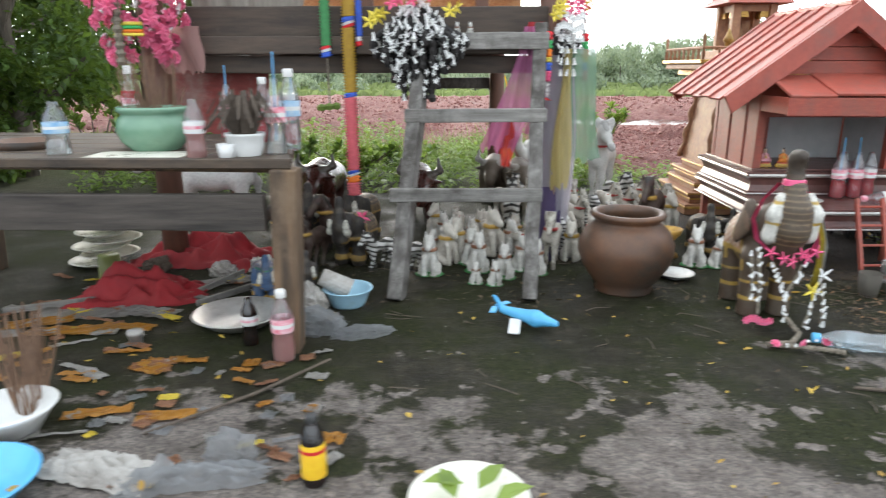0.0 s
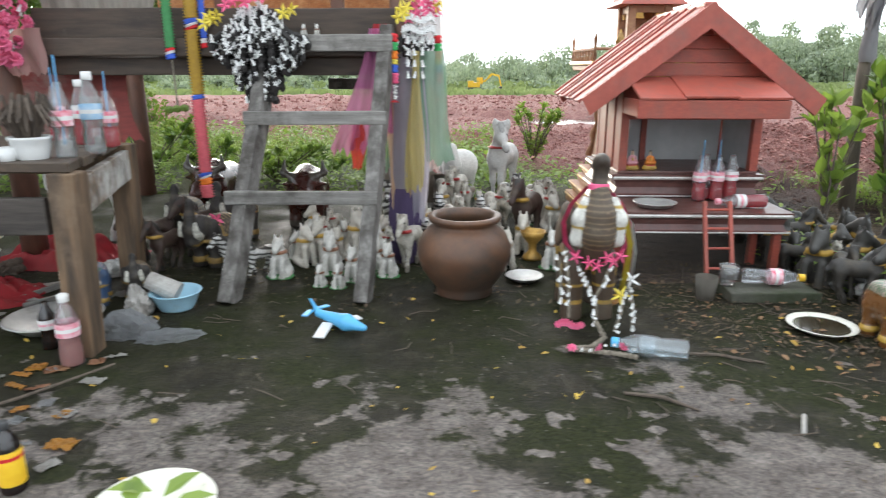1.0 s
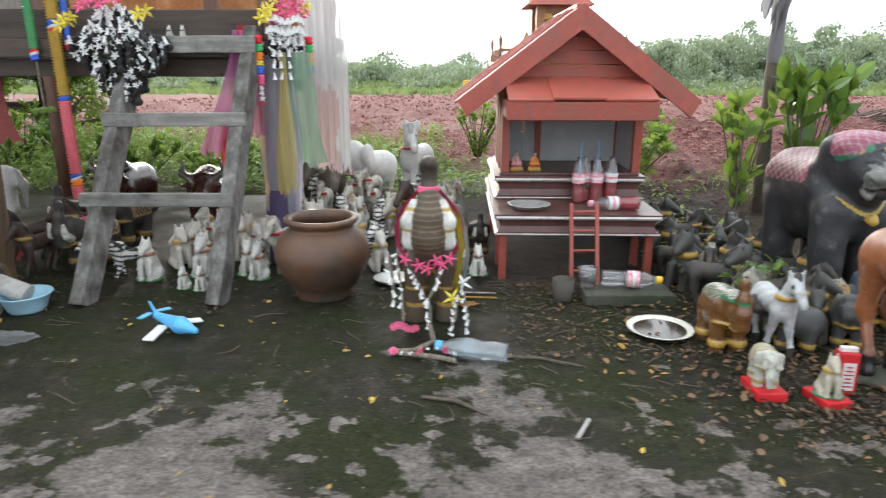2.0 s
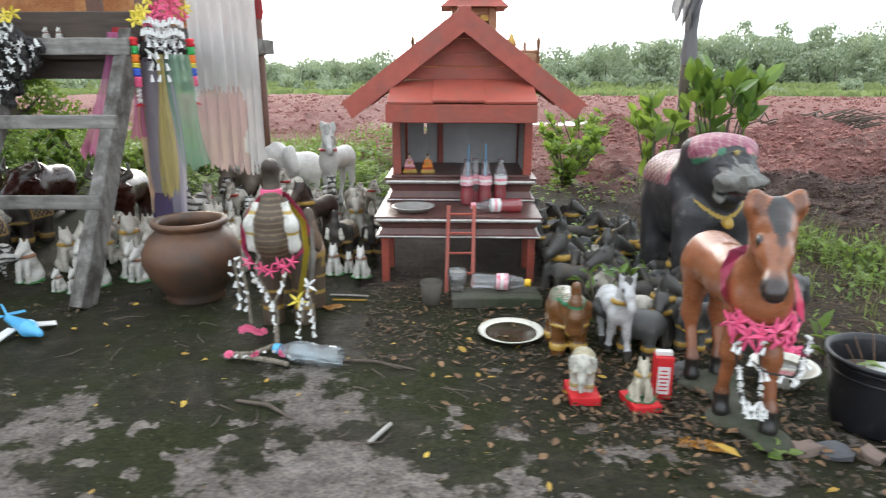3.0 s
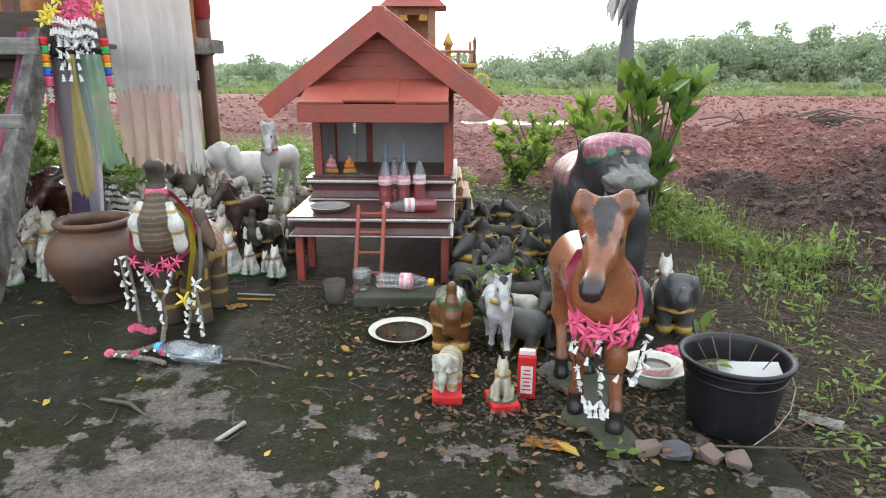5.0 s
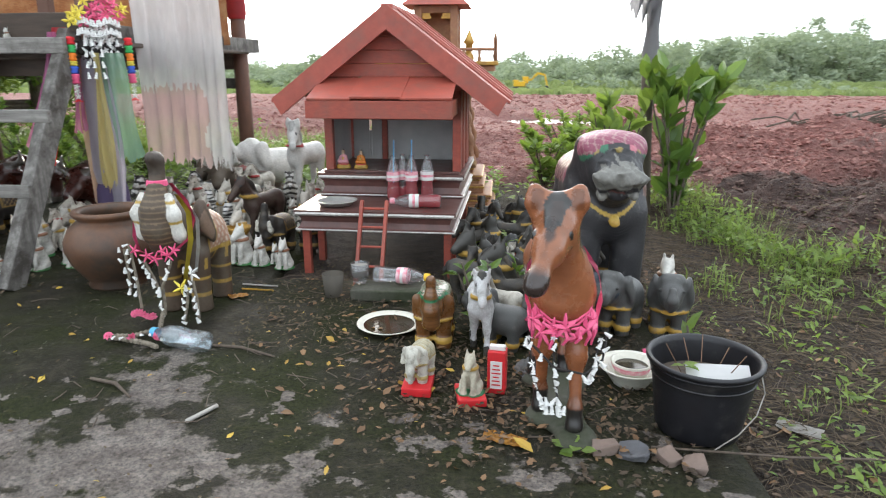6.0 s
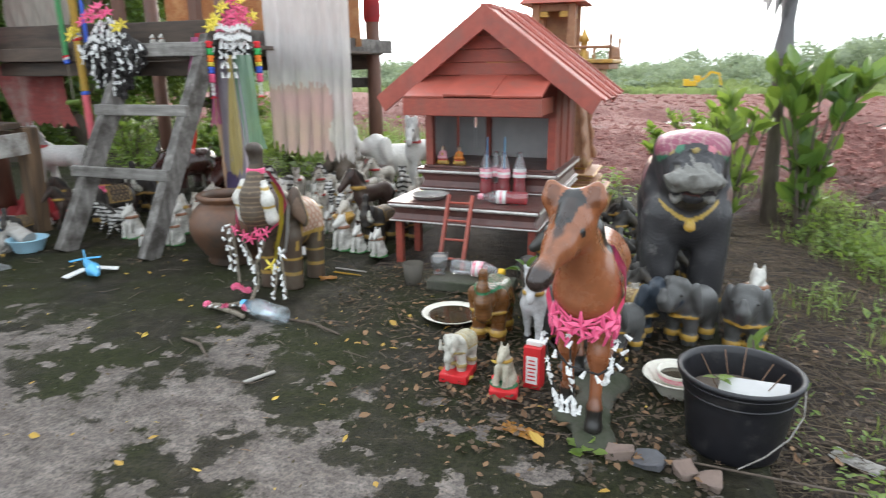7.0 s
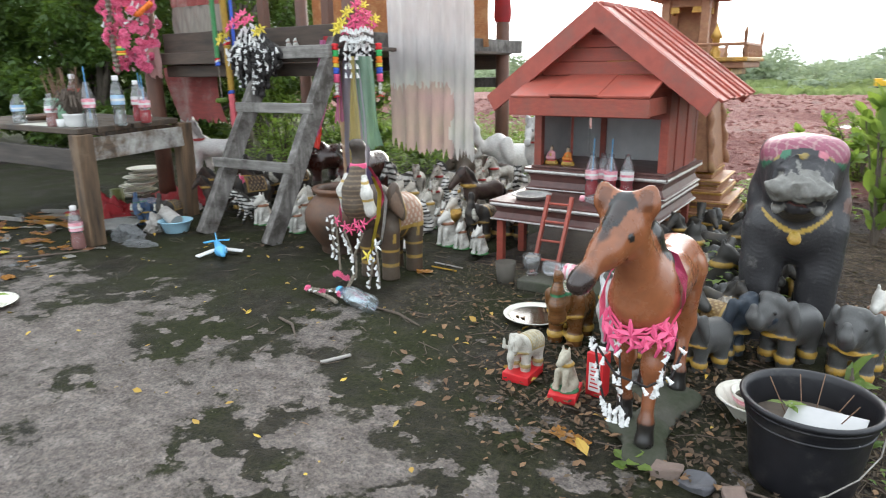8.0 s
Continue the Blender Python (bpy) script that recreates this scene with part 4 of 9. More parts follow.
        part("roof_tier", bm, M_red_roof if i % 2 == 0 else M_gold_wood, t)
    part("spire", lathe([(0.06, 0), (0.05, 0.06), (0.028, 0.09), (0.03, 0.13), (0.012, 0.2), (0.0, 0.42)], 12, (0, 0, 1.60)), M_gold, t, "", True)
    # small corner lanterns on the platform
    for x in (0.22, -0.22):
        part("lantern", lathe([(0.03, 0), (0.03, 0.03), (0.018, 0.05), (0.022, 0.10), (0.034, 0.11), (0.02, 0.14), (0.0, 0.19)], 10, (x, -0.30, 0.94)), M_gold, t, "small gold lantern", True)


build_gold_shrine()


# ---- the big wooden shrine on posts, with its ladder ----
def build_platform():
    t = thing("wooden_platform", (-0.5, 3.0, 0), "dark weathered wooden shrine platform on round brown posts", "platform")
    X, Y = -0.5, 3.0

    def bd(name, a, b, w, th, material, label="", bevel=0.006, roll=0.0):
        return part(name, board((a[0] - X, a[1] - Y, a[2]), (b[0] - X, b[1] - Y, b[2]), w, th, bevel, roll, 0.003), material, t, label)

    x0, x1 = -1.12, 0.46
    bd("front_board", (x0, 3.02, 1.085), (x1, 3.02, 1.085), 0.035, 0.125, M_beam)
    bd("front_beam", (x0 - 0.12, 2.985, 0.985), (x1, 2.985, 0.985), 0.07, 0.075, M_beam)
    bd("front_beam", (x0, 3.03, 0.905), (x1, 3.03, 0.905), 0.05, 0.075, M_beam)
    bd("side_beam", (x1 - 0.03, 3.06, 1.06), (x1 + 0.0, 5.25, 1.06), 0.05, 0.10, M_old_wood, "grey weathered side beam")
    bd("side_beam", (x0, 3.06, 0.98), (x0 - 0.35, 5.2, 0.98), 0.05, 0.12, M_beam)
    bd("rear_beam", (-1.75, 5.05, 0.95), (0.42, 5.05, 0.95), 0.06, 0.13, M_beam)
    bd("rear_beam", (-0.2, 5.12, 0.78), (0.40, 5.12, 0.78), 0.04, 0.08, M_old_wood)
    for i in range(14):
        xa = x0 + 0.06 + i * 0.122
        bd("floor_plank", (xa, 3.05, 1.01), (xa - 0.12, 5.1, 1.01), 0.112, 0.022, M_beam)
    for x, y in ((0.40, 5.05), (-1.50, 4.75), (-1.27, 3.0), (0.48, 3.06)):
        part("post", tube([(x - X, y - Y, -0.06), (x - X + 0.004, y - Y, 0.6), (x - X, y - Y, 2.6)], [0.058, 0.056, 0.054], 16), M_brown_post, t, "round brown painted post", True)
    for x in (0.18, -0.35):
        bd("upright", (x, 3.2, 1.02), (x, 3.2, 2.3), 0.06, 0.05, M_brown_post)
    # woven mat closing the rear of the platform
    bm = drape(1.75, 1.1, 30, 12, 0.012, 5, seed=4)
    bmesh.ops.transform(bm, matrix=Matrix.Translation((-0.35 - X, 4.6 - Y, 2.15)), verts=bm.verts)
    part("rear_mat", bm, M_mat_weave, t, "woven brown mat wall")
    # rag tied round the tall post
    part("post_wrap", lathe([(0.062, 0), (0.072, 0.05), (0.066, 0.16), (0.074, 0.24), (0.062, 0.30)], 14, (0.40 - X, 5.05 - Y, 1.25)), M_red_cloth, t, "faded red cloth tied round the post", True)


build_platform()


def build_ladder():
    t = thing("ladder", (0.1, 2.45, 0), "weathered grey wooden ladder leaning on the platform", "ladder")

    def at(x, z, lift=0.0):
        return Vector((x - 0.1, 2.43 + 0.50 * z - 2.45 - lift, z))

    for (xb, xt) in ((-0.185, -0.075), (0.345, 0.425)):
        part("stile", board(at(xb, -0.005, -0.028), at(xt, 1.06, -0.028), 0.058, 0.095, 0.006, 0, 0.006), M_old_wood, t)
    for z, xl, xr in ((0.395, -0.215, 0.40), (0.70, -0.16, 0.43), (1.0, -0.12, 0.45)):
        part("rung", board(at(xl, z, 0.028), at(xr, z, 0.028), 0.03, 0.055 if z < 0.9 else 0.07, 0.006, 0, 0.003), M_old_wood_x, t)


build_ladder()


def build_table():
    t = thing("offering_table", (-1.1, 2.4, 0), "rough weathered wooden offering table with peeling white paint", "table")
    # near edge runs along x; the end face turns slightly away
    c = {"fr": (-0.50, 1.985), "br": (-0.69, 2.74), "fl": (-1.92, 2.02), "bl": (-2.05, 2.85)}
    X, Y = -1.1, 2.4
    for k, (x, y) in c.items():
        part("leg", board((x - X - (0.0 if "r" in k else 0.0), y - Y, 0.0), (x - X + 0.02, y - Y, 0.595), 0.09, 0.08, 0.006, 0, 0.004), M_table, t)
    for i in range(6):
        f0, f1 = i / 6 + 0.004, (i + 1) / 6 - 0.004
        def lerp(a, b, f):
            return (a[0] + (b[0] - a[0]) * f, a[1] + (b[1] - a[1]) * f)
        bm = bmesh.new()
        p0, p1 = lerp(c["fl"], c["bl"], f0), lerp(c["fr"], c["br"], f0)
        q0, q1 = lerp(c["fl"], c["bl"], f1), lerp(c["fr"], c["br"], f1)
        grow = 0.045
        jit = 0.012 * math.sin(i * 2.3)
        low = [bm.verts.new((x - X, y - Y, 0.595)) for x, y in ((p0[0] - grow, p0[1] - 0.03), (p1[0] + grow + jit, p1[1] - 0.03), (q1[0] + grow + jit, q1[1] - 0.03), (q0[0] - grow, q0[1] - 0.03))]
        g = bm.faces.new(low)
        r = bmesh.ops.extrude_face_region(bm, geom=[g])
        for v in r["geom"]:
            if hasattr(v, "co"):
                v.co.z += 0.032
        bmesh.ops.bevel(bm, geom=bm.edges[:], offset=0.004, segments=1, affect="EDGES")
        part("top_plank", bm, M_table_top, t)
    part("front_apron", board((c["fl"][0] - X, c["fl"][1] - Y - 0.02, 0.46), (c["fr"][0] - X - 0.045, c["fr"][1] - Y - 0.015, 0.46), 0.03, 0.115, 0.005, 0, 0.003), M_table_x, t)
    part("end_apron", board((c["fr"][0] - X + 0.035, c["fr"][1] - Y + 0.03, 0.515), (c["br"][0] - X + 0.04, c["br"][1] - Y - 0.02, 0.515), 0.03, 0.12, 0.005, 0, 0.003), M_table_y, t, "end rail with peeling white paint")
    part("rear_apron", board((c["bl"][0] - X, c["bl"][1] - Y, 0.52), (c["br"][0] - X, c["br"][1] - Y, 0.52), 0.03, 0.11, 0.005), M_table, t)


build_table()


# ---- big pots ----
def jar(place, s=1.0):
    t = thing("clay_jar", place, "large round brown fired clay water jar", "jar")
    prof = [(0.0, 0.0), (0.112, 0.0), (0.118, 0.012), (0.112, 0.03), (0.135, 0.06), (0.172, 0.12), (0.192, 0.18), (0.190, 0.225), (0.170, 0.275), (0.142, 0.305), (0.128, 0.315), (0.126, 0.325), (0.142, 0.335), (0.150, 0.348), (0.146, 0.36), (0.130, 0.362), (0.118, 0.352), (0.114, 0.32), (0.13, 0.30), (0.165, 0.25), (0.17, 0.18), (0.12, 0.06), (0.0, 0.05)]
    part("jar_body", lathe([(r * s, z * s * 0.92) for r, z in prof], 40), M_clay, t, "", True)
    part("jar_water", lathe([(0.152 * s, 0.26 * s), (0.0, 0.26 * s)], 24), M_dark_water, t, "still dark water", True)
    return t


jar((0.75, 2.585, 0.0))


def bucket(place):
    t = thing("plant_bucket", place, "black plastic nursery bucket with a seedling and scrap inside", "bucket")
    prof = [(0.0, 0.0), (0.108, 0.0), (0.112, 0.01), (0.120, 0.08), (0.130, 0.17), (0.134, 0.205), (0.139, 0.212), (0.139, 0.235), (0.150, 0.240), (0.152, 0.252), (0.146, 0.257), (0.138, 0.252), (0.134, 0.235), (0.126, 0.15), (0.112, 0.06), (0.0, 0.055)]
    part("bucket_body", lathe(prof, 48), M_black_plastic, t, "", True)
    for k, zz in enumerate((0.19, 0.225)):
        r = 0.1315 if k == 0 else 0.1385
        part("rim_rib", lathe([(r, zz), (r + 0.004, zz + 0.002), (r + 0.004, zz + 0.006), (r, zz + 0.008)], 48), M_black_plastic, t, "", True)
    part("bucket_soil", lathe([(0.127, 0.165), (0.06, 0.175), (0.0, 0.17)], 24), M_twig, t, "dry dark potting soil", True)
    bm = bmesh.new()
    box(bm, (0.03, -0.03, 0.203), (0.16, 0.09, 0.004), pose(0, 0, 0, 18, -6, -12), 0.001)
    part("scrap_sheet", bm, M_gray_wall, t, "grey scrap of stiff sheet")
    lv = Leaves()
    rnd = random.Random(3)
    for i in range(7):
        v, f = leaf_points(rnd, 0.035, 0.5)
        lv.add(v, f, turn_matrix((-0.045 + rnd.uniform(-0.01, 0.01), 0.0 + rnd.uniform(-0.01, 0.01), 0.205 + rnd.uniform(0, 0.02)), rnd.uniform(0, 360), rnd.uniform(0, 35)))
    lv.make("seedling", M_weed, t, "small green seedling")
    for i in range(5):
        a = rnd.uniform(0, 6.28)
        part("dry_stem", tube([(0.05 * math.cos(a), 0.05 * math.sin(a), 0.17), (0.1 * math.cos(a), 0.1 * math.sin(a), 0.25 + rnd.uniform(0, 0.03))], 0.0016, 4), M_incense, t)
    # wire round the bucket, trailing
    pts = [(0.155 * math.cos(a) * (1 - 0.001 * i), 0.155 * math.sin(a), 0.21 - 0.045 * i) for i, a in enumerate((0.1, -0.4, -0.8, -1.2, -1.57))]
    part("wire", tube(pts, 0.0018, 5), M_clutter_white, t, "loose pale wire")
    t.scale = (0.95, 0.95, 0.80)     # a low, wide nursery tub


bucket((2.925, 1.588, 0.0))


# ---- statues ----
BROWN = (0.29, 0.10, 0.04)


def horse_mesh(name, cell, coat, dark, muzzle=None, hoof=None, band=None, turn=0.0, stripes=False):
    """A standing foal, 0.65 m to the ear tips, facing -y."""
    hx = -0.05 * turn
    hoof, muzzle = hoof or dark, muzzle or coat
    pr = [
        ((0, -0.085, 0.365), (0, 0.04, 0.355), 0.082, 0.080, coat), ((0, 0.04, 0.355), (0, 0.20, 0.375), 0.080, 0.086, coat),
        ((0, -0.11, 0.33), (0, -0.10, 0.40), 0.062, 0.066, coat),
        ((0, -0.11, 0.40), (hx * 0.5, -0.19, 0.53), 0.066, 0.048, coat), ((hx * 0.5, -0.19, 0.53), (hx * 0.7, -0.215, 0.565), 0.046, 0.045, coat),
        ((hx * 0.7, -0.22, 0.565), (hx * 1.3, -0.285, 0.505), 0.047, 0.037, coat, (0.82, 1, 1)), ((hx * 1.3, -0.285, 0.505), (hx * 1.8, -0.34, 0.45), 0.034, 0.026, coat, (0.85, 1, 1)),
        ((hx * 1.82, -0.338, 0.452), (hx * 1.9, -0.352, 0.437), 0.027, 0.024, muzzle, (0.9, 1, 1)),
        ((hx * 0.6, -0.16, 0.605), (hx * 0.3, -0.105, 0.54), 0.030, 0.034, dark, (0.75, 1, 1)), ((hx * 0.3, -0.105, 0.54), (hx * 0.1, -0.045, 0.462), 0.034, 0.022, dark, (0.75, 1, 1)), ((hx * 0.75, -0.215, 0.615), (hx * 1.15, -0.272, 0.555), 0.024, 0.014, dark),
        ((hx * 0.7 - 0.036, -0.205, 0.592), (hx * 0.7 - 0.055, -0.208, 0.65), 0.022, 0.010, coat, (1, 0.6, 1)), ((hx * 0.7 + 0.036, -0.205, 0.592), (hx * 0.7 + 0.055, -0.208, 0.65), 0.022, 0.010, coat, (1, 0.6, 1)),
        ((0, 0.28, 0.41), (0, 0.315, 0.33), 0.020, 0.024, dark), ((0, 0.315, 0.33), (0, 0.31, 0.20), 0.024, 0.012, dark),
    ]
    legs = ((-0.045, -0.105, -0.02), (0.045, -0.105, -0.19), (-0.047, 0.20, 0.14), (0.047, 0.20, 0.155))
    for x, y, fy in legs:
        ky = (y + fy) / 2 + (0.03 if y > 0 else -0.01) + (0.0 if y > 0 else 0.02)
        pr += [((x * 0.9, y, 0.33), (x, ky, 0.185), 0.055 if y < 0 else 0.062, 0.026, coat), ((x, ky, 0.185), (x, fy, 0.065), 0.024, 0.018, coat), ((x, fy, 0.065), (x, fy - 0.006, 0.02), 0.020, 0.027, hoof)]
    for s in (-1, 1):
        pr += [((hx * 1.05 + s * 0.034, -0.252, 0.55), (hx * 1.05 + s * 0.035, -0.255, 0.547), 0.0095, 0.0085, BLACK)]
    if band:
        pr += [((-0.02, -0.16, 0.44), (0.02, -0.16, 0.44), 0.052, 0.052, band, (1, 1, 0.28))]

    def paint(v, c):
        if stripes:
            s = np.sin(v[:, 2] * 85 + 25 * np.abs(v[:, 0]) + 14 * v[:, 1]) > 0.25
            c[s & (c.sum(1) > 0.6)] = BLACK
        elif muzzle != coat:
            # dark streak down the face, pale-brown cheeks
            a, b = np.array((hx * 0.7, -0.22, 0.565)), np.array((hx * 1.85, -0.345, 0.445))
            u = np.clip(((v - a) @ (b - a)) / ((b - a) @ (b - a)), 0, 1.1)
            rel = v - (a + u[:, None] * (b - a))
            front = rel @ np.array((0, -0.69, 0.72))
            k = np.clip((front - 0.012) / 0.012, 0, 1) * np.clip((0.013 + 0.010 * u - np.abs(rel[:, 0])) / 0.010, 0, 1) * (v[:, 1] < -0.2) * (u < 0.5)
            k = np.maximum(k, np.clip((u - 0.90) / 0.12, 0, 1) * (np.linalg.norm(rel, axis=1) < 0.05) * (v[:, 1] < -0.28))
            c = c * (1 - 0.92 * k[:, None]) + np.array(muzzle) * 0.92 * k[:, None]
        return c
    return skin(name, pr, cell, 0.03, paint)


def elephant_mesh(name, cell, coat, cloth, trim, trunk_up=True, tusk=IVORY, cap=None, broken=False, salute=False, curled=False):
    """A standing elephant, 0.6 m high, facing -y."""
    pr = [
        ((0, -0.03, 0.30), (0, 0.17, 0.29), 0.135, 0.14, coat), ((0, 0.06, 0.25), (0, 0.1, 0.25), 0.13, 0.13, coat),
        ((0, -0.13, 0.36), (0, -0.17, 0.37), 0.095, 0.085, coat), ((-0.035, -0.16, 0.43), (-0.035, -0.14, 0.42), 0.045, 0.05, coat), ((0.035, -0.16, 0.43), (0.035, -0.14, 0.42), 0.045, 0.05, coat),
        ((-0.115, -0.10, 0.38), (-0.135, -0.085, 0.31), 0.058, 0.035, coat, (0.8, 0.35, 1)), ((0.115, -0.10, 0.38), (0.135, -0.085, 0.31), 0.058, 0.035, coat, (0.8, 0.35, 1)),
        ((0, 0.31, 0.30), (0, 0.325, 0.14), 0.014, 0.010, coat),
    ]
    for x, y in ((-0.078, -0.06), (0.078, -0.06), (-0.082, 0.17), (0.082, 0.17)):
        pr += [((x, y, 0.24), (x, y - 0.01, 0.06), 0.064, 0.052, coat), ((x, y - 0.01, 0.085), (x, y - 0.01, 0.07), 0.055, 0.055, trim, (1, 1, 0.2)), ((x, y - 0.012, 0.03), (x, y - 0.012, 0.0), 0.056, 0.058, coat)]
    if broken:
        pr += [((0, -0.20, 0.40), (0, -0.29, 0.385), 0.075, 0.052, coat, (1, 1, 0.75)), ((0, -0.285, 0.40), (0, -0.30, 0.385), 0.055, 0.058, (0.34, 0.33, 0.29), (1.15, 0.6, 0.7)), ((0, -0.22, 0.29), (0, -0.24, 0.315), 0.04, 0.035, coat)]
    elif curled:
        pr += [((0, -0.17, 0.44), (0, -0.20, 0.43), 0.100, 0.090, coat), ((-0.045, -0.17, 0.52), (0.045, -0.17, 0.52), 0.050, 0.050, coat), ((0, -0.25, 0.40), (0, -0.32, 0.37), 0.058, 0.048, coat), ((0, -0.32, 0.37), (0, -0.365, 0.42), 0.046, 0.038, coat), ((0, -0.365, 0.42), (0, -0.355, 0.49), 0.036, 0.028, coat), ((0, -0.23, 0.335), (0, -0.275, 0.315), 0.042, 0.026, coat), ((-0.125, -0.12, 0.48), (-0.155, -0.09, 0.36), 0.062, 0.036, coat, (0.45, 0.8, 1)), ((0.125, -0.12, 0.48), (0.155, -0.09, 0.36), 0.062, 0.036, coat, (0.45, 0.8, 1)), ((-0.088, -0.240, 0.455), (-0.089, -0.243, 0.453), 0.010, 0.010, BLACK), ((0.088, -0.240, 0.455), (0.089, -0.243, 0.453), 0.010, 0.010, BLACK)]
    elif salute:
        pr += [((0, -0.14, 0.44), (0, -0.19, 0.43), 0.100, 0.085, coat), ((0, -0.20, 0.40), (0, -0.29, 0.40), 0.066, 0.050, coat), ((0, -0.29, 0.40), (0, -0.345, 0.47), 0.048, 0.040, coat), ((0, -0.345, 0.47), (0, -0.360, 0.58), 0.040, 0.032, coat), ((0, -0.360, 0.58), (0, -0.395, 0.635), 0.032, 0.027, coat), ((0, -0.395, 0.635), (0, -0.425, 0.64), 0.027, 0.028, coat), ((-0.125, -0.08, 0.43), (-0.165, -0.04, 0.32), 0.085, 0.050, coat, (0.4, 0.7, 1)), ((0.125, -0.08, 0.43), (0.165, -0.04, 0.32), 0.085, 0.050, coat, (0.4, 0.7, 1)), ((0, -0.20, 0.27), (0, -0.265, 0.275), 0.036, 0.022, (0.55, 0.22, 0.20), (1.2, 1, 0.8))]
    elif trunk_up:
        pr += [((0, -0.20, 0.33), (0, -0.245, 0.27), 0.066, 0.058, coat), ((0, -0.245, 0.27), (0, -0.265, 0.37), 0.058, 0.054, coat), ((0, -0.265, 0.37), (0, -0.255, 0.48), 0.054, 0.042, coat), ((0, -0.255, 0.48), (0, -0.235, 0.575), 0.038, 0.030, coat), ((0, -0.235, 0.575), (0, -0.245, 0.60), 0.032, 0.030, coat)]
    else:
        pr += [((0, -0.20, 0.34), (0, -0.25, 0.20), 0.06, 0.042, coat), ((0, -0.25, 0.20), (0, -0.255, 0.08), 0.042, 0.03, coat)]
    for s in (-1, 1):
        if tusk and not broken and not salute and not curled:
            pr += [((s * 0.055, -0.21, 0.30), (s * 0.085, -0.275, 0.33), 0.019, 0.021, tusk), ((s * 0.085, -0.275, 0.33), (s * 0.075, -0.29, 0.43), 0.021, 0.016, tusk)]
    pr += [((0, -0.13, 0.245), (0, -0.15, 0.245), 0.085, 0.07, trim, (1, 1, 0.13))]
    if cap:
        pr += [((0, -0.15, 0.455), (0, -0.10, 0.465), 0.075, 0.075, cap, (1, 1, 0.4)), ((0, 0.02, 0.40), (0, 0.16, 0.40), 0.098, 0.10, cap, (1.15, 1, 0.6))]

    def paint(v, c):
        if cloth is not None:
            s = (v[:, 1] > -0.03) & (v[:, 1] < 0.22) & (v[:, 2] > 0.26)
            c[s] = cloth
            e = s & ((v[:, 2] < 0.28) | (v[:, 1] < -0.012) | (v[:, 1] > 0.205))
            c[e] = trim
            d = s & ~e & (np.sin(v[:, 1] * 130) * np.sin(v[:, 2] * 130 + v[:, 0] * 60) > 0.35)
            c[d] = np.array(trim) * 0.8 + 0.08
        if cap:
            s = (v[:, 2] > 0.44) & (v[:, 2] < 0.462) & (v[:, 1] < -0.08)
            c[s] = (0.03, 0.20, 0.09)
            net = (c == np.array(cap)).all(1) & (np.abs(np.sin((v[:, 0] + v[:, 1]) * 95) * np.sin((v[:, 0] - v[:, 1]) * 95)) < 0.16)
            c[net] = (0.62, 0.42, 0.38)
        if salute:
            c[(v[:, 1] < -0.345) & (v[:, 2] > 0.40) & (np.abs(v[:, 0]) < 0.015)] = (0.55, 0.28, 0.26)
        rib = (np.sin(v[:, 2] * 210) > 0.55) & (v[:, 1] < -0.225) & trunk_up & (not broken) & (not salute)
        c[rib] *= 0.7
        return c
    me = skin(name, pr, cell, 0.035, paint)
    return me


def sitter_mesh(name, cell, coat, mark, base=None):
    """A small sitting animal figure with upright ears, 0.2 m high."""
    pr = [((0, 0.02, 0.05), (0, 0.0, 0.11), 0.042, 0.034, coat), ((0, 0.0, 0.11), (0, -0.012, 0.155), 0.028, 0.024, coat), ((0, -0.012, 0.167), (0, -0.060, 0.140), 0.023, 0.0135, coat),
          ((-0.014, -0.005, 0.18), (-0.016, -0.002, 0.205), 0.008, 0.004, coat), ((0.013, -0.003, 0.18), (0.015, -0.001, 0.203), 0.008, 0.004, coat),
          ((-0.022, -0.035, 0.09), (-0.022, -0.045, 0.012), 0.013, 0.013, coat), ((0.022, -0.035, 0.09), (0.022, -0.045, 0.012), 0.013, 0.013, coat),
          ((-0.034, 0.02, 0.03), (-0.036, -0.03, 0.015), 0.022, 0.013, coat), ((0.034, 0.02, 0.03), (0.036, -0.03, 0.015), 0.022, 0.013, coat), ((0, 0.0, 0.125), (0, -0.005, 0.125), 0.031, 0.031, mark, (1, 1, 0.2))]
    if base:
        pr += [((-0.02, -0.005, 0.0), (0.02, -0.005, 0.0), 0.05, 0.05, base, (1, 1, 0.24))]

    def paint(v, c):
        if mark == BLACK:
            c[(np.sin(v[:, 2] * 300 + 60 * np.abs(v[:, 0])) > 0.42) & (c.sum(1) > 0.6)] = BLACK
        return c
    return skin(name, pr, cell, 0.014, paint)


def figure_mesh(name, cell, robe, skin_c):
    """A plain small seated figure shape."""
    pr = [((-0.022, 0, 0.008), (0.022, 0, 0.008), 0.017, 0.017, GOLD), ((-0.016, 0, 0.024), (0.016, 0, 0.024), 0.013, 0.013, (0.45, 0.05, 0.04)), ((-0.02, -0.012, 0.038), (0.02, -0.012, 0.038), 0.010, 0.010, robe), ((0, 0, 0.042), (0, 0, 0.066), 0.015, 0.012, robe),
          ((-0.016, 0, 0.064), (-0.02, -0.008, 0.046), 0.006, 0.005, robe), ((0.016, 0, 0.064), (0.02, -0.008, 0.046), 0.006, 0.005, robe), ((0, -0.014, 0.05), (0, -0.013, 0.058), 0.004, 0.004, GOLD), ((0, 0, 0.083), (0, 0, 0.087), 0.0095, 0.0095, skin_c), ((0, 0.003, 0.094), (0, 0.002, 0.099), 0.0075, 0.005, BLACK)]
    return skin(name, pr, cell, 0.005)


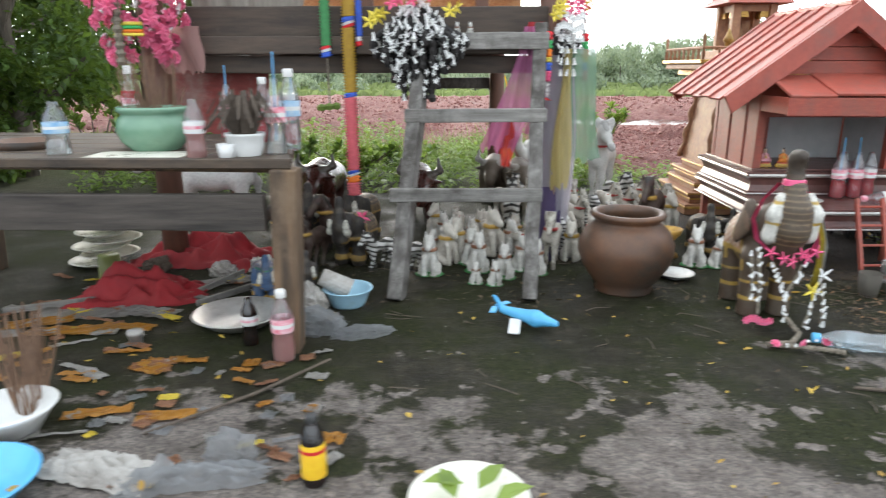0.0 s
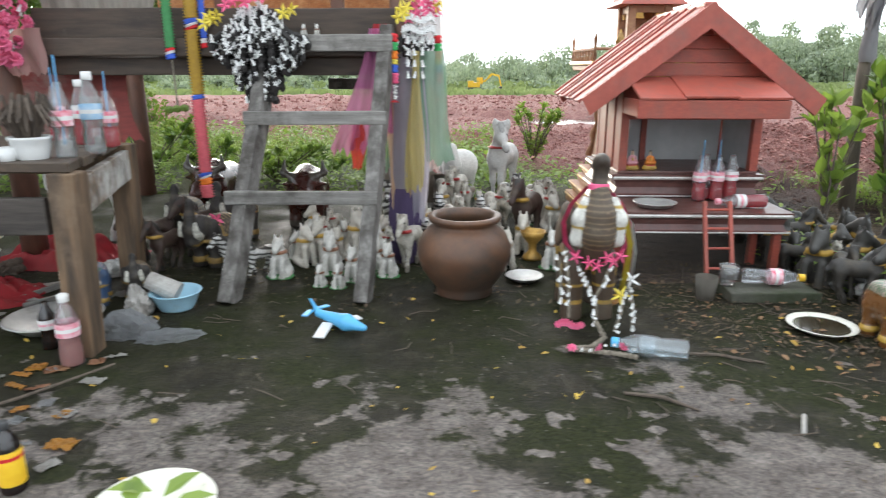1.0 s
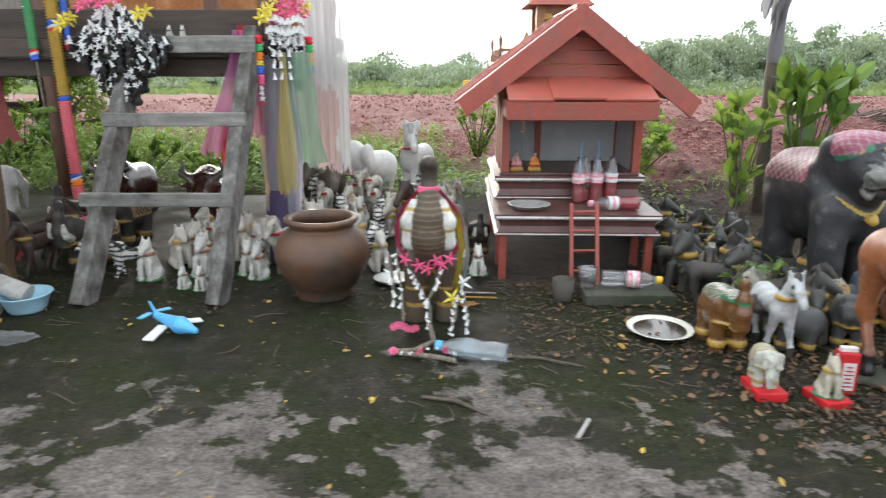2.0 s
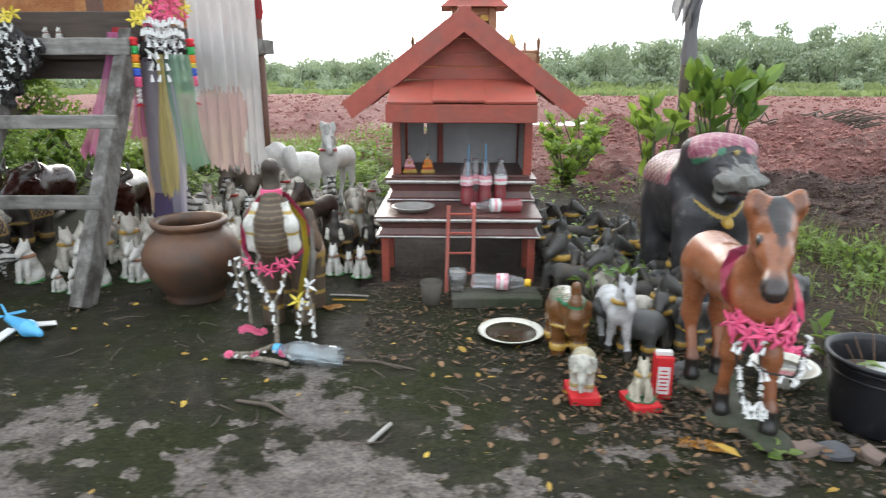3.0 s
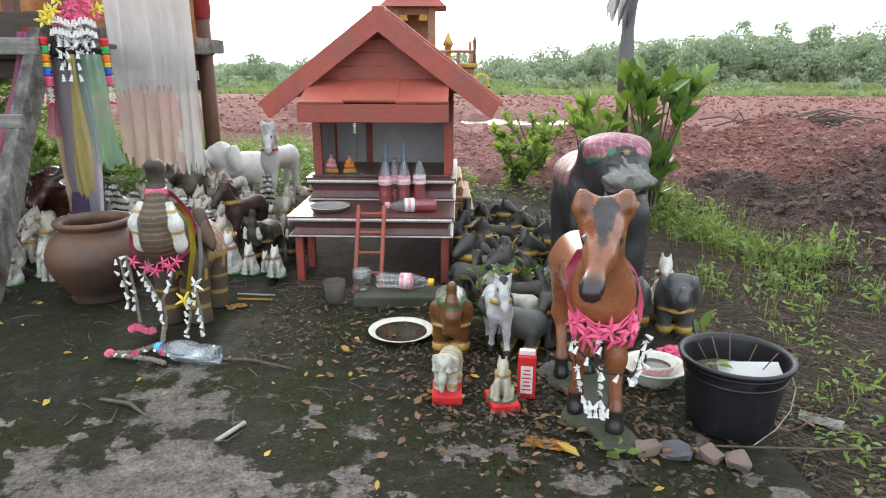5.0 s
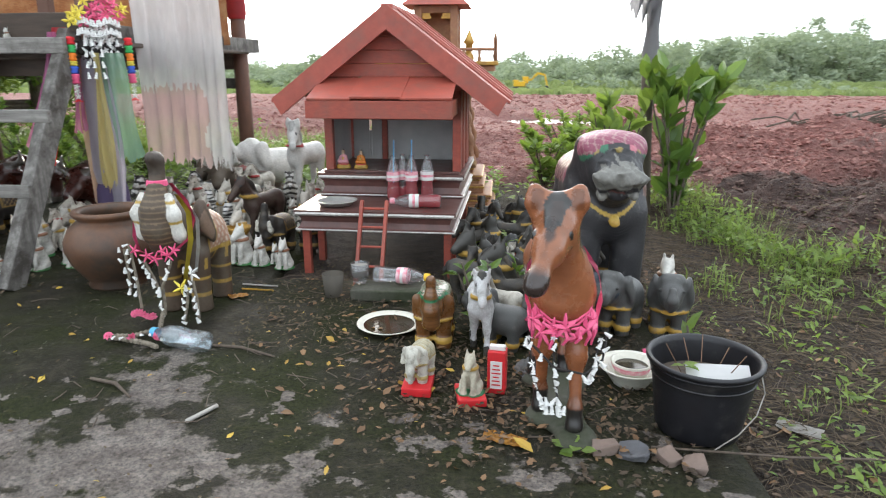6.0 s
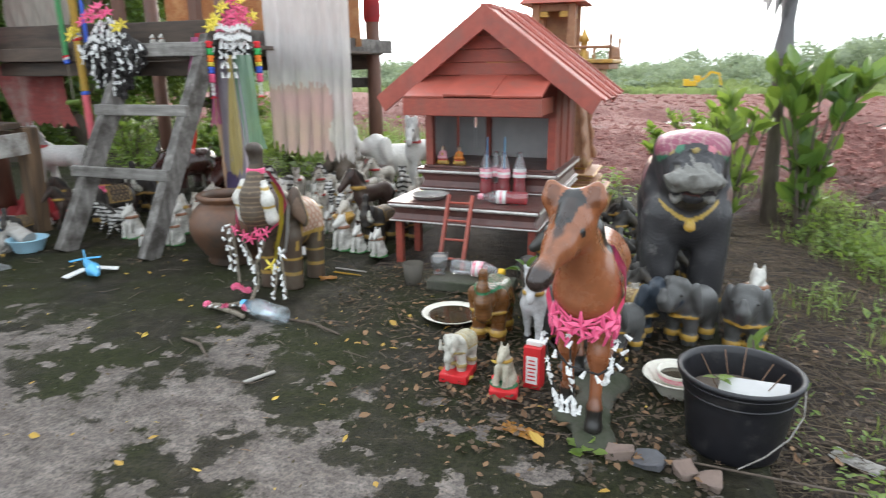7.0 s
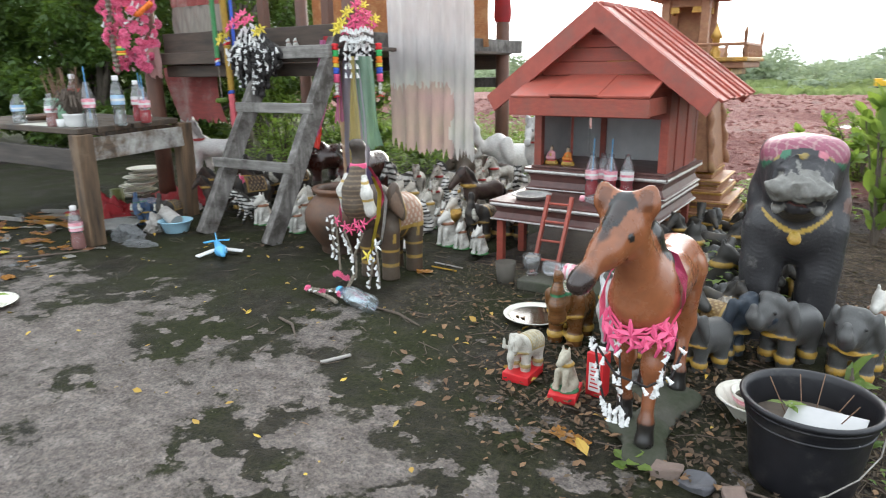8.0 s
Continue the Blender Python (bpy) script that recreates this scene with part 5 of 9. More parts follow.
def foal_mesh(name, cell, coat, dark, muzzle, hx=-0.045, band=None, nose_dark=True):
    """A slender long-legged foal with upright ears, 0.61 m high, facing -y."""
    pr = [
        ((0, -0.09, 0.366), (0, 0.04, 0.360), 0.078, 0.074, coat), ((0, 0.04, 0.360), (0, 0.19, 0.368), 0.074, 0.077, coat),
        ((0, -0.118, 0.335), (0, -0.10, 0.40), 0.064, 0.062, coat),
        ((0, -0.115, 0.40), (hx * 0.5, -0.175, 0.51), 0.060, 0.042, coat), ((hx * 0.5, -0.175, 0.51), (hx * 0.7, -0.195, 0.545), 0.041, 0.038, coat),
        ((hx * 0.7, -0.195, 0.548), (hx * 1.15, -0.255, 0.500), 0.044, 0.034, coat, (0.98, 1, 1)), ((hx * 0.75, -0.20, 0.525), (hx * 1.0, -0.235, 0.492), 0.040, 0.032, coat, (0.95, 1, 1)),
        ((hx * 1.15, -0.255, 0.500), (hx * 1.75, -0.318, 0.446), 0.029, 0.022, coat, (0.92, 1, 1)), ((hx * 1.75, -0.318, 0.446), (hx * 1.85, -0.328, 0.436), 0.0235, 0.022, muzzle, (1.0, 1, 0.9)),
        ((hx * 0.62, -0.168, 0.588), (hx * 0.5 + 0.006, -0.136, 0.562), 0.022, 0.024, dark), ((hx * 0.5 + 0.006, -0.136, 0.562), (hx * 0.3 + 0.016, -0.108, 0.508), 0.024, 0.026, dark), ((hx * 0.3 + 0.016, -0.108, 0.508), (0.030, -0.075, 0.442), 0.026, 0.018, dark), ((0.030, -0.075, 0.442), (0.036, -0.060, 0.410), 0.018, 0.008, dark),
        ((hx * 0.68, -0.196, 0.588), (hx * 0.95, -0.240, 0.556), 0.024, 0.014, dark), ((hx * 0.95, -0.240, 0.556), (hx * 1.2, -0.268, 0.516), 0.014, 0.006, dark),
        ((0, 0.255, 0.40), (0, 0.285, 0.33), 0.018, 0.022, dark), ((0, 0.285, 0.33), (0, 0.285, 0.20), 0.022, 0.010, dark),
    ]
    for s in (-1, 1):
        pr += [((hx * 0.68 + s * 0.030, -0.186, 0.560), (hx * 0.68 + s * 0.043, -0.188, 0.595), 0.017, 0.022, coat, (1, 0.5, 1)), ((hx * 0.68 + s * 0.043, -0.188, 0.595), (hx * 0.68 + s * 0.052, -0.186, 0.624), 0.022, 0.010, coat, (1, 0.5, 1)),
               ((hx * 1.0 + s * 0.036, -0.232, 0.532), (hx * 1.02 + s * 0.037, -0.236, 0.529), 0.0075, 0.0075, BLACK)]
    for x, y, fy in ((-0.040, -0.105, -0.06), (0.040, -0.105, -0.16), (-0.042, 0.185, 0.15), (0.042, 0.185, 0.165)):
        ky = (y + fy) / 2 + (0.03 if y > 0 else 0.0)
        pr += [((x * 0.85, y, 0.345), (x, ky, 0.20), 0.046 if y < 0 else 0.052, 0.022, coat), ((x, ky, 0.20), (x, ky, 0.185), 0.022, 0.022, coat), ((x, ky, 0.185), (x, fy, 0.07), 0.018, 0.0145, coat), ((x, fy, 0.055), (x, fy - 0.006, 0.015), 0.0175, 0.024, dark if nose_dark else muzzle)]
    if band:
        pr += [((-0.01, -0.15, 0.435), (0.01, -0.15, 0.435), 0.056, 0.056, band, (1, 1, 0.12))]

    def paint(v, c):
        a, b = np.array((hx * 0.7, -0.195, 0.548)), np.array((hx * 1.8, -0.325, 0.44))
        u = np.clip(((v - a) @ (b - a)) / ((b - a) @ (b - a)), 0, 1.1)
        rel = v - (a + u[:, None] * (b - a))
        front = rel @ np.array((0, -0.66, 0.75))
        near = (np.linalg.norm(rel, axis=1) < 0.06) & (v[:, 1] < -0.2)
        if nose_dark:
            k = np.clip((front - 0.008) / 0.012, 0, 1) * np.clip((0.017 - 0.014 * u + 0.004 * np.sin(u * 20) - np.abs(rel[:, 0])) / 0.008, 0, 1) * near * np.clip((0.75 - u) / 0.3, 0, 1)
            k = np.maximum(k, np.clip((u - 0.74) / 0.2, 0, 1) * near)
            c = c * (1 - 0.92 * k[:, None]) + np.array(muzzle) * 0.92 * k[:, None]
            inner = (v[:, 2] > 0.580) & (v[:, 1] < -0.1945) & (np.abs(np.abs(v[:, 0] - hx * 0.68) - 0.045) < 0.013)
            c[inner] = np.array(coat) * 0.6
            knee = np.clip((0.115 - v[:, 2]) / 0.05, 0, 1)[:, None] * 0.55
            c = c * (1 - knee) + np.array(dark) * knee
        return c
    return skin(name, pr, cell, 0.026, paint)


def buffalo_mesh(name, cell, coat, horn):
    """A standing buffalo with crescent horns, 0.4 m high, facing -y."""
    pr = [((0, -0.06, 0.215), (0, 0.20, 0.21), 0.105, 0.10, coat), ((0, -0.10, 0.25), (0, 0.0, 0.28), 0.085, 0.075, coat), ((0, -0.14, 0.25), (0, -0.22, 0.20), 0.062, 0.042, coat), ((0, -0.22, 0.20), (0, -0.25, 0.175), 0.042, 0.038, coat), ((0, 0.28, 0.24), (0, 0.31, 0.10), 0.014, 0.010, coat)]
    for s in (-1, 1):
        pr += [((s * 0.045, -0.14, 0.29), (s * 0.115, -0.11, 0.32), 0.022, 0.018, horn), ((s * 0.115, -0.11, 0.32), (s * 0.105, -0.10, 0.39), 0.017, 0.007, horn), ((s * 0.06, -0.13, 0.26), (s * 0.115, -0.12, 0.255), 0.020, 0.014, coat, (1, 1, 0.6)), ((s * 0.035, -0.19, 0.245), (s * 0.036, -0.192, 0.243), 0.009, 0.009, BLACK)]
        for y in (-0.07, 0.20):
            pr += [((s * 0.062, y, 0.18), (s * 0.064, y - 0.01, 0.05), 0.048, 0.033, coat), ((s * 0.064, y - 0.01, 0.03), (s * 0.064, y - 0.012, 0.0), 0.034, 0.037, horn)]
    return skin(name, pr, cell, 0.03)


foal = foal_mesh("horse_statue", 0.005, BROWN, BLACK, (0.035, 0.022, 0.018))
statue("horse_statue", foal, M_paint_gloss, (2.556, 1.67, 0.02), 0, 1.0, "glossy brown painted foal statue with black mane", "statue")
plate = thing("statue_base", (2.568, 1.65, 0), "green-grey plaster base under the foal statue", "base")
PLASTER = (0.2, 0.2, 0.18)
pad = skin("base_plate", [((0.035, -0.165, 0.006), (0.0, -0.03, 0.006), 0.055, 0.048, PLASTER, (1, 1, 0.42)), ((0.0, -0.03, 0.006), (0.035, 0.165, 0.006), 0.045, 0.062, PLASTER, (1, 1, 0.42)), ((-0.045, -0.06, 0.006), (0.0, -0.03, 0.006), 0.045, 0.04, PLASTER, (1, 1, 0.42)), ((-0.045, 0.15, 0.006), (0.03, 0.16, 0.006), 0.05, 0.05, PLASTER, (1, 1, 0.42))], 0.006, 0.02)
for v in pad.vertices:
    v.co += noise.noise_vector(v.co * 24) * 0.006
pad.materials.append(M_concrete_block)
new("base_plate", pad).parent = plate


def big_elephant():
    """Chipped black elephant with a broken trunk over an open mouth and a pink cap."""
    K, CAP, GREY = (0.030, 0.029, 0.031), (0.27, 0.065, 0.11), (0.19, 0.185, 0.165)
    pr = [((0, 0.10, 0.46), (0, 0.36, 0.44), 0.150, 0.150, K), ((0, 0.04, 0.40), (0, 0.3, 0.36), 0.125, 0.13, K),
          ((0, -0.01, 0.56), (0, -0.06, 0.57), 0.112, 0.100, K), ((-0.04, -0.04, 0.62), (-0.04, -0.01, 0.615), 0.058, 0.06, K), ((0.04, -0.04, 0.62), (0.04, -0.01, 0.615), 0.058, 0.06, K),
          ((0, -0.09, 0.585), (0, -0.15, 0.568), 0.066, 0.050, K, (1.15, 1, 0.8)), ((-0.038, -0.175, 0.560), (0.038, -0.18, 0.555), 0.046, 0.048, K, (1.25, 0.7, 0.6)), ((0.055, -0.15, 0.54), (0.06, -0.15, 0.53), 0.024, 0.018, K), ((-0.06, -0.15, 0.545), (-0.062, -0.15, 0.53), 0.024, 0.016, K),
          ((0, -0.08, 0.475), (0, -0.125, 0.485), 0.044, 0.028, K, (1.1, 1, 0.65)), ((0, -0.09, 0.505), (0, -0.12, 0.51), 0.030, 0.022, (0.20, 0.08, 0.07), (1, 1, 0.7)),
          ((-0.058, -0.13, 0.50), (-0.06, -0.15, 0.488), 0.018, 0.014, GREY), ((0.058, -0.13, 0.50), (0.06, -0.15, 0.488), 0.018, 0.014, GREY),
          ((-0.108, 0.05, 0.615), (-0.132, 0.085, 0.48), 0.052, 0.034, K, (0.45, 0.9, 1)), ((0.108, 0.05, 0.615), (0.132, 0.085, 0.48), 0.052, 0.034, K, (0.45, 0.9, 1)), ((0.130, 0.05, 0.475), (0.134, 0.06, 0.465), 0.026, 0.022, (0.16, 0.09, 0.07), (0.7, 1, 1)),
          ((-0.045, -0.018, 0.645), (0.045, -0.018, 0.645), 0.072, 0.072, CAP, (1.05, 1, 0.72)), ((0, -0.01, 0.662), (0, 0.03, 0.662), 0.075, 0.078, CAP, (1.2, 1, 0.55)), ((0, 0.04, 0.645), (0, 0.10, 0.60), 0.078, 0.075, CAP, (1.1, 1, 0.6)),
          ((0, 0.14, 0.52), (0, 0.36, 0.51), 0.128, 0.128, CAP, (1.14, 1, 0.76)),
          ((0, -0.112, 0.402), (0, -0.112, 0.39), 0.016, 0.020, GOLD)]
    pr += [((0.085 * math.sin(a), -0.035 - 0.085 * math.cos(a), 0.648 - 0.010 * (k % 2)), (0.085 * math.sin(a), -0.035 - 0.085 * math.cos(a), 0.642 - 0.010 * (k % 2)), 0.0075, 0.0075, ((0.50, 0.16, 0.2), (0.30, 0.22, 0.06), (0.04, 0.16, 0.09))[k % 3]) for k, a in enumerate((-1.2, -0.9, -0.6, -0.3, 0.0, 0.3, 0.6, 0.9, 1.2))]
    for x, y in ((-0.088, 0.0), (0.088, 0.03), (-0.09, 0.34), (0.09, 0.34)):
        pr += [((x, y, 0.40), (x, y - 0.015, 0.10), 0.072, 0.060, K), ((x, y - 0.018, 0.05), (x, y - 0.018, 0.0), 0.063, 0.068, K)]

    def paint(v, c):
        cap = (np.abs(c - np.array(CAP)).sum(1) < 1e-6)
        net = cap & (np.abs(np.sin((v[:, 0] + v[:, 1] + v[:, 2]) * 75) * np.sin((v[:, 0] - v[:, 1] + v[:, 2]) * 75)) < 0.17)
        c[net] = (0.36, 0.20, 0.20)
        back = cap & (v[:, 1] > 0.13)
        c[back & ~net] = (0.10, 0.03, 0.035)
        c[cap & (v[:, 1] < 0.05) & (v[:, 2] < 0.652 - 2.2 * v[:, 0] ** 2)] = (0.03, 0.15, 0.08)
        # bare plaster where the trunk broke off
        rough = 0.02 * np.sin(v[:, 0] * 70) * np.sin(v[:, 2] * 90 + 1) + 0.012 * np.sin(v[:, 0] * 160 + v[:, 2] * 130)
        bare = (v[:, 1] + rough < -0.158) & (v[:, 2] > 0.52)
        c[bare] = np.array(GREY)
        # painted chain, worn thin in places
        ring = 0.408 + 6.0 * v[:, 0] ** 2
        chain = (np.abs(v[:, 2] - ring) < 0.0085) & (v[:, 1] < 0.03) & (np.abs(v[:, 0]) < 0.10)
        c[chain] = (0.46, 0.30, 0.05)
        c[(np.abs(v[:, 2] - 0.098) < 0.008)] = (0.34, 0.20, 0.04)
        return c
    me = skin("elephant_statue", pr, 0.0062, 0.03, paint)
    for v in me.vertices:
        if v.co.z > 0.5 and v.co.y < -0.12:
            v.co += noise.noise_vector(v.co * 26) * 0.012 + noise.noise_vector(v.co * 60) * 0.006
        else:
            v.co += noise.noise_vector(v.co * 14) * 0.005
            if v.co.z < 0.42:
                out = Vector((v.co.x, v.co.y - 0.15, 0)).normalized()
                v.co += out * 0.0011 * math.sin(v.co.z * 400 + 4 * math.sin(v.co.x * 50) + 3 * math.sin(v.co.y * 40))
    return me


def trunk_elephant():
    """Brown elephant with a thick ribbed trunk raised before its face and broad white tusks."""
    K, TUSK, CLOTH = (0.078, 0.050, 0.032), (0.70, 0.68, 0.62), (0.36, 0.20, 0.13)
    pr = [((0, 0.03, 0.265), (0, 0.17, 0.255), 0.105, 0.105, K), ((0, -0.07, 0.335), (0, -0.04, 0.34), 0.082, 0.085, K),
          ((0, -0.12, 0.29), (0, -0.165, 0.295), 0.052, 0.054, K), ((0, -0.165, 0.295), (0, -0.205, 0.36), 0.054, 0.060, K), ((0, -0.205, 0.36), (0, -0.203, 0.42), 0.060, 0.055, K), ((0, -0.203, 0.42), (0, -0.178, 0.49), 0.055, 0.036, K), ((0, -0.178, 0.49), (0, -0.162, 0.545), 0.035, 0.027, K), ((0, -0.162, 0.545), (0, -0.165, 0.592), 0.027, 0.032, K), ((0, -0.165, 0.592), (0, -0.195, 0.606), 0.031, 0.022, K),
          ((0, 0.28, 0.26), (0, 0.285, 0.12), 0.012, 0.009, K)]
    for s in (-1, 1):
        pr += [((s * 0.052, -0.13, 0.315), (s * 0.078, -0.180, 0.335), 0.020, 0.023, TUSK), ((s * 0.078, -0.180, 0.335), (s * 0.080, -0.205, 0.41), 0.024, 0.023, TUSK), ((s * 0.080, -0.205, 0.41), (s * 0.060, -0.192, 0.475), 0.023, 0.011, TUSK),
               ((s * 0.100, -0.03, 0.375), (s * 0.128, 0.005, 0.30), 0.064, 0.034, K, (0.45, 0.7, 1)), ((s * 0.116, -0.045, 0.36), (s * 0.132, -0.015, 0.31), 0.038, 0.020, (0.20, 0.13, 0.09), (0.4, 0.6, 1))]
    for x, y in ((-0.065, -0.04), (0.065, -0.03), (-0.065, 0.17), (0.065, 0.17)):
        pr += [((x, y, 0.22), (x, y, 0.06), 0.052, 0.043, K), ((x, y, 0.02), (x, y, 0.0), 0.045, 0.047, K)]

    def paint(v, c):
        brown = c.sum(1) < 0.4
        rib = (np.sin(v[:, 2] * 330) > 0.45) & (v[:, 1] < -0.165) & (v[:, 2] > 0.30) & (v[:, 2] < 0.52) & brown
        c[rib] = (0.18, 0.125, 0.07)
        tip = (v[:, 2] > 0.545) & brown
        c[tip] = (0.05, 0.035, 0.025)
        tusk = c.sum(1) > 1.8
        for z in (0.385, 0.455):
            c[tusk & (np.abs(v[:, 2] - z - 0.15 * (v[:, 1] + 0.2)) < 0.0055)] = (0.50, 0.33, 0.07)
        s = (v[:, 1] > 0.0) & (v[:, 1] < 0.23) & (v[:, 2] > 0.215)
        c[s] = CLOTH
        d = s & (np.sin(v[:, 1] * 170) * np.sin(v[:, 2] * 170 + v[:, 0] * 90) > 0.2)
        c[d] = (0.50, 0.40, 0.32)
        c[s & ((v[:, 2] < 0.232) | (v[:, 1] < 0.018) | (v[:, 1] > 0.212))] = (0.40, 0.25, 0.05)
        c[(v[:, 2] < 0.215) & (v[:, 2] > 0.17) & (np.abs(v[:, 1] - 0.05 - 0.0) < 0.16) & (np.sin(v[:, 1] * 95) > 0.72)] = (0.40, 0.25, 0.05)
        c[(np.abs(v[:, 2] - 0.072) < 0.0075) | (np.abs(v[:, 2] - 0.135) < 0.005)] = (0.42, 0.26, 0.05)
        return c
    return skin("elephant_statue", pr, 0.0052, 0.02, paint)


statue("elephant_statue", big_elephant(), M_paint_worn, (2.80, 2.45, -0.02), 4, (0.98, 0.95, 1.0), "large black elephant statue with chipped trunk and pink cap", "statue")
small_dark = elephant_mesh("elephant_statue", 0.0095, (0.085, 0.085, 0.082), None, GOLD, trunk_up=False, curled=True)
statue("elephant_statue", small_dark, M_paint_worn, (2.825, 2.235, 0.0), -34, 0.42, "small dark grey elephant statue with gold bands", "statue", "small grey elephants")
statue("elephant_statue", small_dark, M_paint_worn, (3.015, 2.29, -0.035), -12, 0.45, "small dark grey elephant statue with gold bands", "statue", "small grey elephants")
blue_small = elephant_mesh("elephant_statue", 0.011, (0.030, 0.042, 0.058), (0.20, 0.11, 0.03), (0.40, 0.25, 0.05), trunk_up=False, curled=True)
statue("elephant_statue", blue_small, M_paint_worn, (2.655, 2.20, 0.0), 70, 0.40, "small blue-black elephant statue with gold bands", "statue")
statue("elephant_statue", trunk_elephant(), M_paint_old, (1.20, 2.335, 0.0), -3, (0.88, 0.86, 1.0), "brown elephant statue with raised ribbed trunk and white tusks", "statue")
gold_ele = elephant_mesh("elephant_statue", 0.007, (0.17, 0.072, 0.022), None, (0.52, 0.32, 0.06), tusk=None, cap=(0.05, 0.13, 0.06))
statue("elephant_statue", gold_ele, M_paint_gloss, (2.185, 2.062, 0.0), 0, 0.44, "small gold and red elephant statue with green cap", "statue")
white_up = horse_mesh("horse_statue", 0.008, (0.60, 0.60, 0.60), BLACK, band=GOLD)
statue("horse_statue", white_up, M_paint_old, (2.34, 2.045, 0.0), 4, (0.46, 0.40, 0.46), "small white horse statue with gold collar", "statue")
white_ele = elephant_mesh("elephant_statue", 0.009, (0.55, 0.53, 0.46), (0.45, 0.42, 0.30), (0.4, 0.3, 0.1), trunk_up=False)
tiny_base = thing("statue_base", (2.17, 1.735, 0), "red painted block under the small elephant", "base")
bm = bmesh.new()
box(bm, (0, 0, 0.014), (0.085, 0.115, 0.028), None, 0.004)
part("base_block", bm, M_label_red, tiny_base)
statue("elephant_statue", white_ele, M_paint_old, (2.17, 1.742, 0.027), -14, 0.25, "tiny cream elephant statue on a red block", "statue")
tiny_base2 = thing("statue_base", (2.325, 1.685, 0), "red painted block under the small horse", "base", turn=10)
bm = bmesh.new()
box(bm, (0, 0, 0.012), (0.080, 0.105, 0.024), None, 0.004)
part("base_block", bm, M_label_red, tiny_base2)
grey_horse = sitter_mesh("horse_statue", 0.003, (0.48, 0.44, 0.34), GOLD, (0.02, 0.16, 0.06))
statue("horse_statue", grey_horse, M_paint_old, (2.325, 1.685, 0.023), -10, 0.62, "tiny cream sitting horse statue on a red block", "statue")

tall_white = foal_mesh("horse_statue", 0.0065, (0.66, 0.65, 0.62), (0.36, 0.35, 0.33), (0.5, 0.49, 0.47), 0.075, RED, False)
statue("horse_statue", tall_white, M_paint_pale, (1.055, 4.38, 0.0), -26, (0.86, 0.68, 0.92), "white horse statue with a red collar", "statue")
statue("horse_statue", tall_white, M_paint_pale, (-1.25, 3.42, 0.0), -80, 0.92, "white horse statue with a red collar", "statue")
pale_ele = elephant_mesh("elephant_statue", 0.008, (0.66, 0.64, 0.60), None, (0.5, 0.4, 0.36), cap=None, salute=True)
statue("elephant_statue", pale_ele, M_paint_pale, (0.71, 4.62, 0.0), -48, 0.78, "white elephant statue with raised trunk", "statue")

# crowds of small statues
zebra = horse_mesh("zebra_statue", 0.0115, (0.66, 0.65, 0.62), BLACK, BLACK, stripes=True)
dark_horse = horse_mesh("horse_statue", 0.0125, (0.046, 0.041, 0.036), BLACK, band=GOLD)
cream_horse = horse_mesh("horse_statue", 0.0125, (0.54, 0.50, 0.43), (0.26, 0.23, 0.19), band=RED)
brown_horse = horse_mesh("horse_statue", 0.0115, (0.045, 0.022, 0.016), BLACK, band=GOLD)
brown_buffalo = buffalo_mesh("buffalo_statue", 0.007, (0.060, 0.017, 0.012), (0.10, 0.085, 0.07))
grey_buffalo = buffalo_mesh("buffalo_statue", 0.007, (0.15, 0.115, 0.085), (0.42, 0.40, 0.36))
sit_white = sitter_mesh("horse_statue", 0.0042, (0.60, 0.58, 0.53), (0.30, 0.13, 0.07), (0.03, 0.22, 0.05))
sit_zebra = sitter_mesh("zebra_statue", 0.0042, (0.66, 0.65, 0.62), BLACK)
sit_cream = sitter_mesh("horse_statue", 0.0045, (0.54, 0.50, 0.43), GOLD)
sit_dark = sitter_mesh("horse_statue", 0.0045, (0.045, 0.042, 0.036), GOLD)
rooster_dark = elephant_mesh("elephant_statue", 0.012, (0.030, 0.025, 0.022), (0.05, 0.03, 0.02), (0.36, 0.22, 0.05))
blue_ele = elephant_mesh("elephant_statue", 0.012, (0.05, 0.10, 0.20), None, GOLD, cap=(0.10, 0.16, 0.26))

L_sw, L_sz, L_sc, L_sd = "tiny white sitting horse statue on a green base", "tiny striped sitting zebra statue", "tiny cream sitting horse statue, grimy", "small dark sitting horse statue, grimy"
L_zb, L_cr, L_dk, L_el = "small striped standing zebra statue", "small cream standing horse statue, grimy", "small dark standing horse statue", "small dark elephant statue with gold trim"
taken = [(0.755, 2.58, 0.2), (1.235, 2.42, 0.17), (1.055, 4.40, 0.2), (0.70, 4.63, 0.2), (1.10, 3.40, 0.14), (1.28, 3.12, 0.11), (1.42, 3.22, 0.1), (0.50, 4.35, 0.16), (0.36, 4.55, 0.16)]


